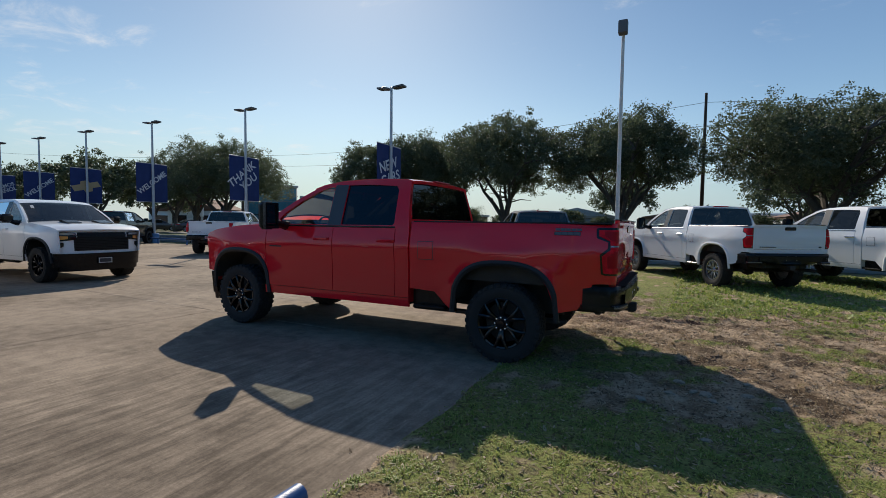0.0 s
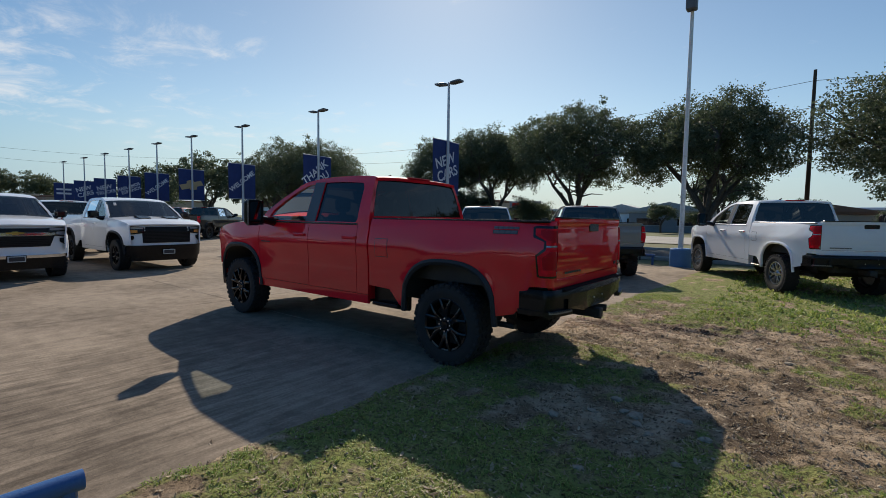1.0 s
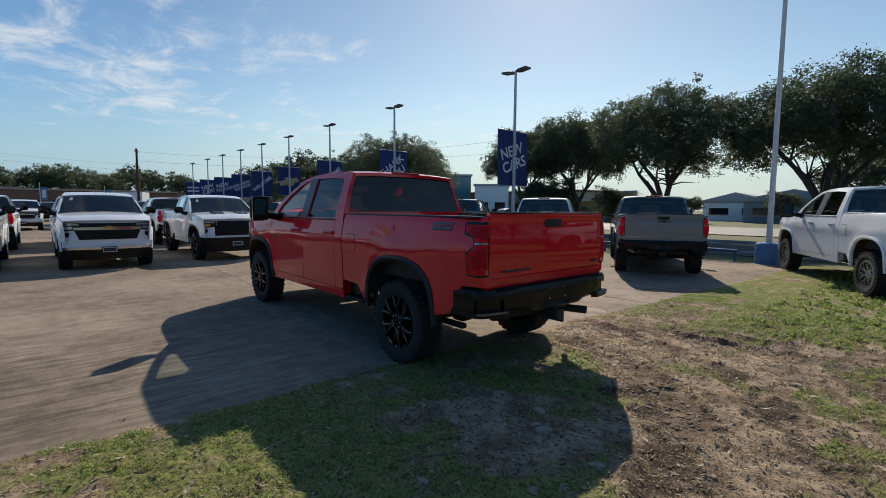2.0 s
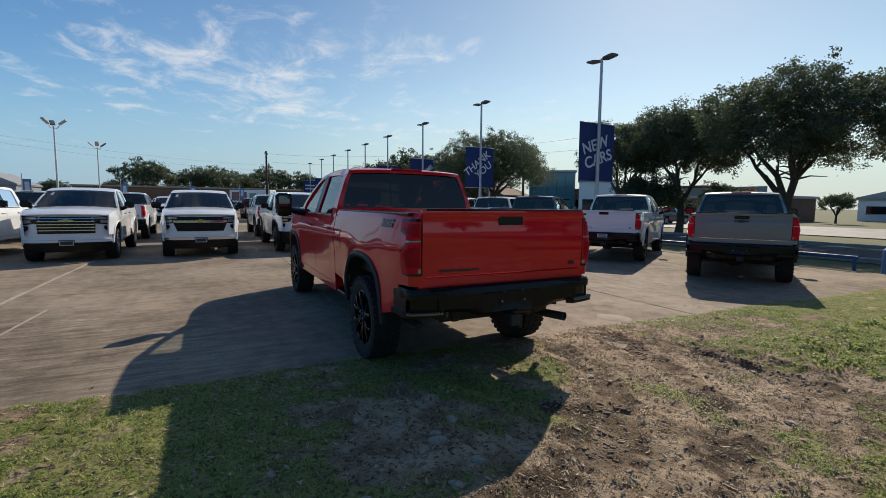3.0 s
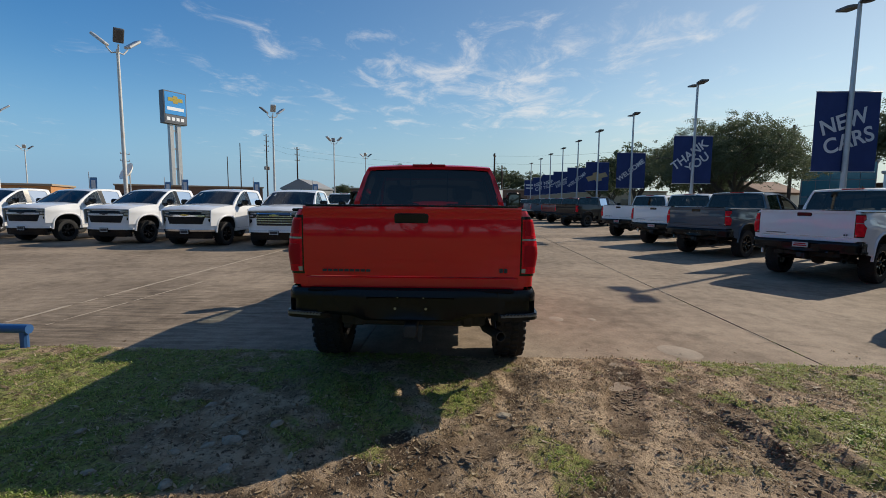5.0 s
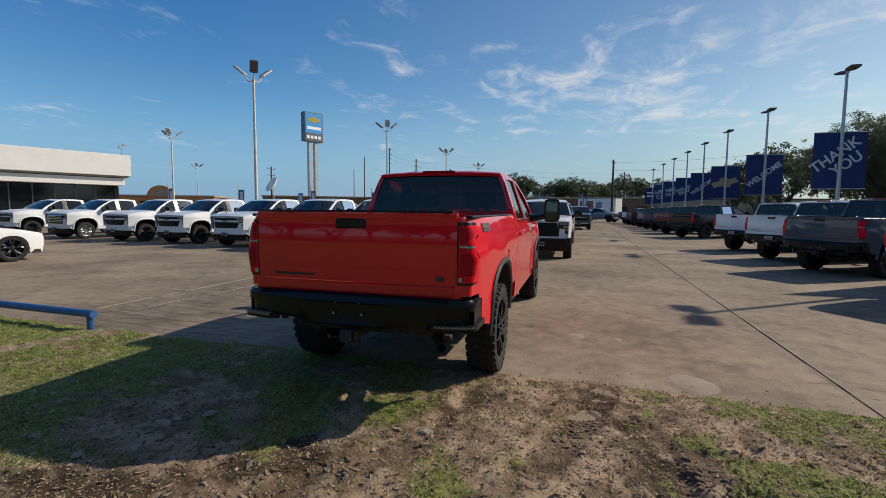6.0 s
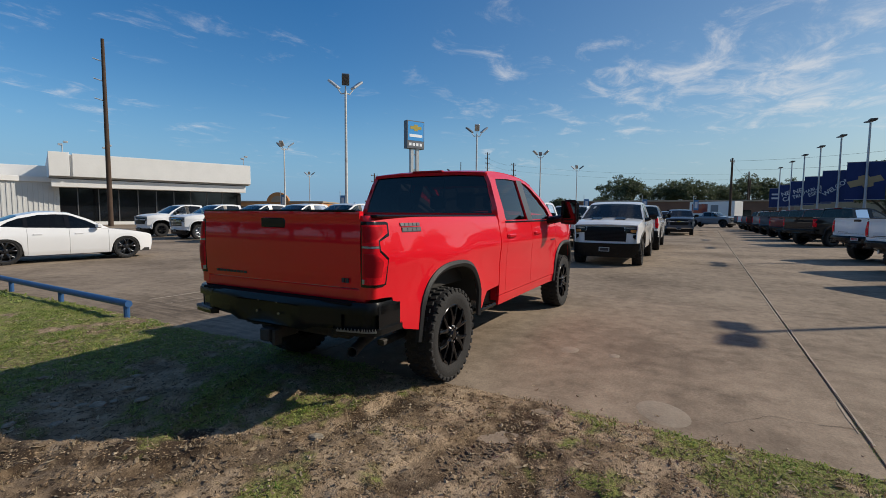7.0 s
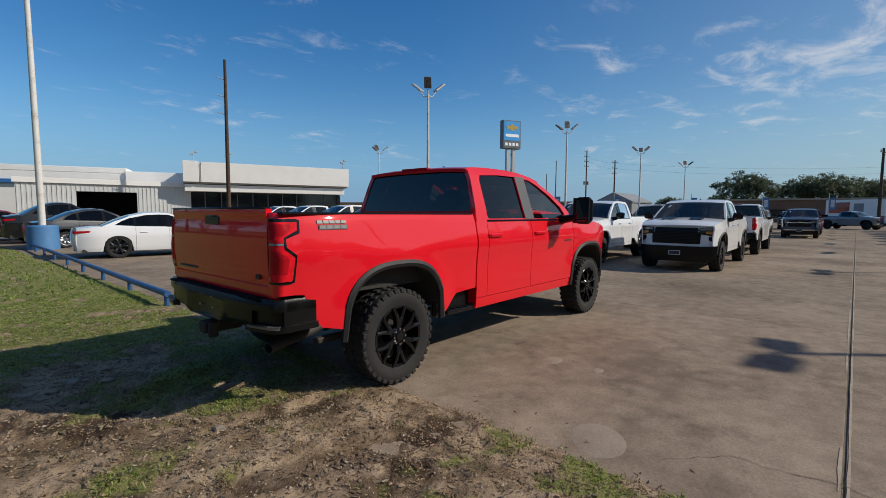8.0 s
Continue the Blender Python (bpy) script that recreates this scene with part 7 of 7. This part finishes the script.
quads = np.stack([idx[:-1, :-1], idx[1:, :-1], idx[1:, 1:], idx[:-1, 1:]], -1).reshape(-1, 4)
me = bpy.data.meshes.new("ground_verge")
me.from_pydata(VX.reshape(-1, 3).tolist(), [], quads.tolist())
me.shade_smooth()
att = me.attributes.new("bare", "FLOAT", "POINT")
att.data.foreach_set("value", BARE)
DAMP = np.zeros(nx_ * ny_, dtype=np.float32)
for k, (x, y, _) in enumerate(VX.reshape(-1, 3).tolist()):
    if -2 < x < 3.2 and 3 < y < 10:
        DAMP[k] = damp(x, y)
att = me.attributes.new("damp", "FLOAT", "POINT")
att.data.foreach_set("value", DAMP)


def verge_material():
    m = bpy.data.materials.new("worn_soil")
    m.use_nodes = True
    nt = m.node_tree
    p = nt.nodes["Principled BSDF"]
    p.inputs["Roughness"].default_value = 0.95
    p.inputs["Specular IOR Level"].default_value = 0.2
    geo = nt.nodes.new("ShaderNodeNewGeometry")
    at = nt.nodes.new("ShaderNodeAttribute")
    at.attribute_name = "bare"
    rut = nt.nodes.new("ShaderNodeAttribute")
    rut.attribute_name = "damp"
    def ns(scale, det=6.0, rough=0.65):
        n = nd(nt, "ShaderNodeTexNoise", Scale=scale, Detail=det, Roughness=rough)
        nt.links.new(geo.outputs["Position"], n.inputs["Vector"])
        return n.outputs["Fac"]
    def mixc(fac, a, b):
        n = nt.nodes.new("ShaderNodeMix")
        n.data_type = "RGBA"
        nt.links.new(fac, n.inputs[0])
        for k, v in ((6, a), (7, b)):
            if isinstance(v, tuple):
                n.inputs[k].default_value = (*v, 1)
            else:
                nt.links.new(v, n.inputs[k])
        return n.outputs[2]
    def rng_(v, a, b):
        n = nt.nodes.new("ShaderNodeMapRange")
        n.inputs["From Min"].default_value, n.inputs["From Max"].default_value = a, b
        nt.links.new(v, n.inputs["Value"])
        return n.outputs[0]
    soil = mixc(rng_(ns(3.4, 5, 0.6), 0.42, 0.60), (0.50, 0.37, 0.245), (0.23, 0.16, 0.098))
    soil = mixc(rng_(rut.outputs["Fac"], 0.25, 0.75), soil, (0.085, 0.056, 0.035))
    soil = mixc(rng_(ns(24, 6, 0.75), 0.53, 0.60), soil, (0.075, 0.050, 0.031))
    soil = mixc(rng_(ns(70, 3), 0.60, 0.70), soil, (0.46, 0.35, 0.22))
    thatch = mixc(rng_(ns(7), 0.35, 0.65), (0.175, 0.225, 0.052), (0.34, 0.325, 0.115))
    thatch = mixc(rng_(ns(34, 5, 0.7), 0.48, 0.60), thatch, (0.10, 0.09, 0.035))
    col = mixc(rng_(at.outputs["Fac"], 0.34, 0.56), thatch, soil)
    nt.links.new(col, p.inputs["Base Color"])
    b = nt.nodes.new("ShaderNodeBump")
    b.inputs["Strength"].default_value, b.inputs["Distance"].default_value = 0.9, 0.03
    nt.links.new(ns(48, 6, 0.75), b.inputs["Height"])
    nt.links.new(b.outputs[0], p.inputs["Normal"])
    return m


me.materials.append(verge_material())
verge = tagged(new("ground", me), "worn verge of bare brown soil and thin grass", "ground", kind="structure")


GREEN_B = leaf_material("green_blade", (0.155, 0.26, 0.040), (0.42, 0.44, 0.13))
DRY_B = leaf_material("dry_blade", (0.46, 0.36, 0.215), (0.14, 0.095, 0.052))
rng = np.random.default_rng(11)


def tufts(name, n, x0, x1, y0, y1, tall, wide, count, mat, test, label):
    """Small tufts of bent blades, each spreading from one root."""
    v, f = [], []
    px, py = rng.uniform(x0, x1, n), rng.uniform(y0, y1, n)
    for x, y in zip(px.tolist(), py.tolist()):
        if x < edge_x(y) - 0.02:
            continue
        k = test(x, y)
        if random.random() > k:
            continue
        z = verge_z(x, y) - 0.004
        big = random.uniform(0.55, 1.25)
        for _ in range(count if random.random() < 0.7 else count // 2):
            a = random.uniform(0, 6.283)
            bx, by = x + random.gauss(0, 0.022), y + random.gauss(0, 0.022)
            h = tall * big * random.uniform(0.4, 1.15)
            lean = random.uniform(0.2, 1.7)
            w = wide * random.uniform(0.6, 1.4)
            ca, sa = math.cos(a), math.sin(a)
            o = len(v)
            mx, my = bx + ca * h * lean * 0.45, by + sa * h * lean * 0.45
            v += [(bx - sa * w * 0.6, by + ca * w * 0.6, z), (bx + sa * w * 0.6, by - ca * w * 0.6, z), (mx + sa * w, my - ca * w, z + h * 0.7), (mx - sa * w, my + ca * w, z + h * 0.7),
                  (bx + ca * h * lean, by + sa * h * lean, z + h * 0.78)]
            f += [(o, o + 1, o + 2, o + 3), (o + 3, o + 2, o + 4)]
    me = bpy.data.meshes.new(name)
    me.from_pydata(v, [], f)
    me.materials.append(mat)
    return tagged(new(name, me), label, "grass", kind="stuff")


def straws(name, n, x0, x1, y0, y1, label):
    """Dry stems and torn blades lying loose on the soil."""
    v, f = [], []
    px, py = rng.uniform(x0, x1, n), rng.uniform(y0, y1, n)
    for x, y in zip(px.tolist(), py.tolist()):
        if pressed(x, y) > 0.3 or x < edge_x(y) + 0.02 or random.random() > 0.15 + 0.55 * max(0.0, 0.6 + noise.noise((x * 1.7, y * 1.7, 9.0))) * (1.25 - bare(x, y)):
            continue
        z = verge_z(x, y) + 0.004
        a, ln, w = random.uniform(0, 6.283), random.uniform(0.012, 0.036), random.uniform(0.0012, 0.0036)
        ca, sa, up = math.cos(a) * ln, math.sin(a) * ln, random.uniform(-0.1, 0.5) * ln
        nx2, ny2 = -math.sin(a) * w, math.cos(a) * w
        o = len(v)
        v += [(x - ca + nx2, y - sa + ny2, z), (x - ca - nx2, y - sa - ny2, z), (x - nx2, y - ny2, z + up + 0.004), (x + nx2, y + ny2, z + up + 0.004), (x + ca, y + sa, z + up * 1.2)]
        f += [(o, o + 1, o + 2, o + 3), (o + 3, o + 2, o + 4)]
    me = bpy.data.meshes.new(name)
    me.from_pydata(v, [], f)
    me.materials.append(DRY_B)
    return tagged(new(name, me), label, "dry grass", kind="stuff")


def lush(x, y):
    b = bare(x, y)
    edge = 0.55 if x - edge_x(y) < 0.22 else 0.0
    k = 0.82 - 2.2 * b + 0.9 * noise.noise((x * 1.3, y * 1.3, 6.0)) + 0.8 * noise.noise((x * 5.0, y * 5.0, 2.0)) + edge * (0.4 + noise.noise((x * 3, y * 3, 12.0)))
    return max(0.0, min(1.0, k))


tufts("grass", 52000, -2.1, 4.4, -1.0, 11.0, 0.028, 0.0034, 8, GREEN_B, lush, "short green grass tufts on the worn verge")
tufts("dry_grass", 9500, -1.7, 2.8, 3.4, 10.0, 0.032, 0.0036, 7, DRY_B, lambda x, y: 0.75 - abs(bare(x, y) - 0.45) * 1.7, "dry straw-coloured grass on bare soil")
straws("straw", 34000, -1.8, 2.6, 1.5, 9.8, "loose dry straw and torn grass on the soil")
tufts("grass", 6500, 0.0, 16.0, 8.5, 18.2, 0.075, 0.012, 6, GREEN_B, lambda x, y: 1.0 if bare(x, y) < 0.6 else 0.1, "green grass under the parked trucks")
tufts("grass", 5200, -3.2, 8.0, -16.0, -1.0, 0.065, 0.011, 6, GREEN_B, lambda x, y: 0.75 + 0.6 * noise.noise((x * 0.8, y * 0.8, 6.0)), "green grass along the blue rail")
# tufts in the wide joint
blades_joint = G()
for k in range(420):
    x = -1.7 - 16 * random.random() ** 1.6
    y = Y0 + 2 * SY - 0.0288 * x + random.uniform(-0.012, 0.012)
    if noise.noise((x * 1.5, 0.5, 0.5)) < 0.12:
        continue
    a, h = random.uniform(0, 6.28), random.uniform(0.008, 0.025)
    blades_joint.add([(x - 0.003, y, -0.015), (x + 0.003, y, -0.015), (x + math.cos(a) * 0.02, y + math.sin(a) * 0.02, h)], [(0, 1, 2)])
tagged(new("weeds", blades_joint.mesh("weeds", GREEN_B, 0)), "small weeds growing in the concrete joint", "grass", kind="stuff")

# soil pressed up between tyre lugs, in broken stretches of the tracks
TRACKSOIL = surface("pressed_soil", (0.26, 0.18, 0.11), 0.95, color2=(0.10, 0.068, 0.042), scale=14, fine=70, bump=0.6, bump_scale=60, object_space=False)
g = G()
for pts in PRINTS:
    for (ax, ay), (bx, by) in zip(pts, pts[1:]):
        ln = math.hypot(bx - ax, by - ay)
        for k in range(int(ln / 0.044)):
            u = k * 0.044 / ln
            x, y = lerp(ax, bx, u), lerp(ay, by, u)
            ang = math.degrees(math.atan2(by - ay, bx - ax))
            if noise.noise((x * 2.6, y * 2.6, 21.0)) < -0.28:
                continue
            for row, (off, turn) in enumerate(((-0.112, 6), (-0.068, -14), (-0.022, -24), (0.022, 24), (0.068, 14), (0.112, -6))):
                if random.random() < 0.22:
                    continue
                ca, sa = math.cos(radians(ang)), math.sin(radians(ang))
                sh = 0.022 if row % 2 else 0.0
                px_, py_ = x - sa * off + ca * sh, y + ca * off + sa * sh
                m_ = Matrix.Translation((px_, py_, verge_z(px_, py_) + 0.003)) @ pose(0, 0, 0, random.uniform(-8, 8), random.uniform(-8, 8), ang + turn + random.uniform(-6, 6))
                k1, k2 = random.uniform(0.7, 1.15), random.uniform(0.6, 1.1)
                g.box((-0.012 * k1, -0.026 * k2, -0.02), (0.012 * k1, 0.026 * k2, random.uniform(-0.002, 0.007)), 0.005, m_)
tagged(new("tyre_track", g.mesh("tyre_track", TRACKSOIL, 0)), "tyre tread prints pressed into the brown soil", "soil", kind="stuff")

# pebbles, leaf litter and stones
PEBBLE = surface("pebble", (0.50, 0.40, 0.28), 0.85, color2=(0.30, 0.22, 0.14), scale=12, fine=90, bump=0.3, object_space=False)
LITTER = leaf_material("leaf_litter", (0.60, 0.48, 0.32), (0.14, 0.085, 0.045))
STONE = surface("rough_stone", (0.36, 0.305, 0.225), 0.9, color2=(0.20, 0.165, 0.12), scale=6, fine=50, bump=0.6)
OCT = [(1, 0, 0), (0, 1, 0), (-1, 0, 0), (0, -1, 0), (0, 0, 1), (0, 0, -0.6)]
OCF = [(0, 1, 4), (1, 2, 4), (2, 3, 4), (3, 0, 4), (1, 0, 5), (2, 1, 5), (3, 2, 5), (0, 3, 5)]
g = G()
for _ in range(6500):
    x, y = random.uniform(-1.5, 3.2), random.uniform(2.5, 10.5)
    if random.random() > 0.15 + bare(x, y):
        continue
    r = random.uniform(0.003, 0.011) * (1.9 if random.random() < 0.06 else 1)
    g.add([(p[0] * r * random.uniform(0.6, 1.4), p[1] * r * random.uniform(0.6, 1.4), p[2] * r * random.uniform(0.5, 0.9)) for p in OCT], OCF, Matrix.Translation((x, y, verge_z(x, y) + r * 0.2)) @ Matrix.Rotation(random.uniform(0, 6.28), 4, "Z"))
tagged(new("gravel", g.mesh("gravel", PEBBLE, 0)), "scattered pale pebbles on the soil", "gravel", kind="stuff")
CLOD = surface("damp_clod", (0.29, 0.20, 0.12), 0.95, color2=(0.42, 0.30, 0.18), scale=9, fine=70, bump=0.5, object_space=False)
g = G()
for _ in range(26000):
    x, y = random.uniform(-1.4, 2.6), random.uniform(3.4, 9.4)
    if pressed(x, y) > 0.2 and random.random() < 0.85:
        continue
    d = damp(x, y)
    if random.random() > d * 0.45 + 0.24 * bare(x, y):
        continue
    r = random.uniform(0.003, 0.012) * (1.8 if random.random() < 0.08 else 1)
    g.add([(p[0] * r * random.uniform(0.5, 1.4), p[1] * r * random.uniform(0.5, 1.4), p[2] * r * random.uniform(0.3, 0.6)) for p in OCT], OCF, Matrix.Translation((x, y, verge_z(x, y) + r * 0.1)) @ Matrix.Rotation(random.uniform(0, 6.28), 4, "Z"))
tagged(new("soil_clods", g.mesh("soil_clods", CLOD, 0)), "crumbled dark soil clods along the tyre tracks", "soil", kind="stuff")
g = G()
for _ in range(7000):
    x, y = random.uniform(-1.9, 3.2), random.uniform(0.0, 10.5)
    onlot = x < edge_x(y)
    if onlot and random.random() < 0.9:
        continue
    r = random.uniform(0.008, 0.027) * (1.6 if random.random() < 0.12 else 1)
    z = (0.002 if onlot else verge_z(x, y) + 0.006)
    g.add([(-r, 0, 0.004), (-r * 0.3, r * 0.36, 0), (r * 0.5, r * 0.3, 0.002), (r, 0, 0.008), (r * 0.5, -r * 0.3, 0.003), (-r * 0.3, -r * 0.36, 0)], [(0, 1, 2, 5), (5, 2, 3, 4)],
          Matrix.Translation((x, y, z)) @ pose(0, 0, 0, random.uniform(-25, 25), random.uniform(-25, 25), random.uniform(0, 360)))
tagged(new("leaf_litter", g.mesh("leaf_litter", LITTER, 0)), "dry brown fallen leaves on the verge", "leaf litter", kind="stuff")


def stone(x, y, r, seed):
    bm = bmesh.new()
    bmesh.ops.create_icosphere(bm, subdivisions=2, radius=r)
    for v_ in bm.verts:
        k = 1 + 0.35 * noise.noise(v_.co * (1.6 / r) + Vector((seed, 0, 0)))
        v_.co = Vector((v_.co.x * k * 1.25, v_.co.y * k * 0.9, max(-0.3 * r, v_.co.z * k * 0.38)))
    me_ = bpy.data.meshes.new("stone")
    bm.to_mesh(me_)
    bm.free()
    me_.materials.append(STONE)
    ob = new("stone", me_)
    ob.matrix_basis = pose(x, y, verge_z(x, y) + 0.1 * r, 0, 0, seed * 77)
    tagged(ob, "small rough grey stone half sunk in the soil", "stone", "stones on the verge")


for k, (x, y, r) in enumerate(((0.26, 4.48, 0.06), (-0.03, 4.34, 0.04), (0.16, 4.52, 0.038), (0.30, 4.36, 0.04), (0.58, 4.6, 0.05), (0.66, 3.85, 0.035), (0.20, 3.44, 0.03), (0.42, 4.2, 0.035),
                               (0.05, 4.7, 0.045), (0.62, 4.95, 0.035), (-0.25, 4.1, 0.045), (0.75, 4.35, 0.04), (-0.2, 6.3, 0.05), (1.2, 6.9, 0.045), (0.9, 7.4, 0.04))):
    stone(x, y, r, k + 1.0)
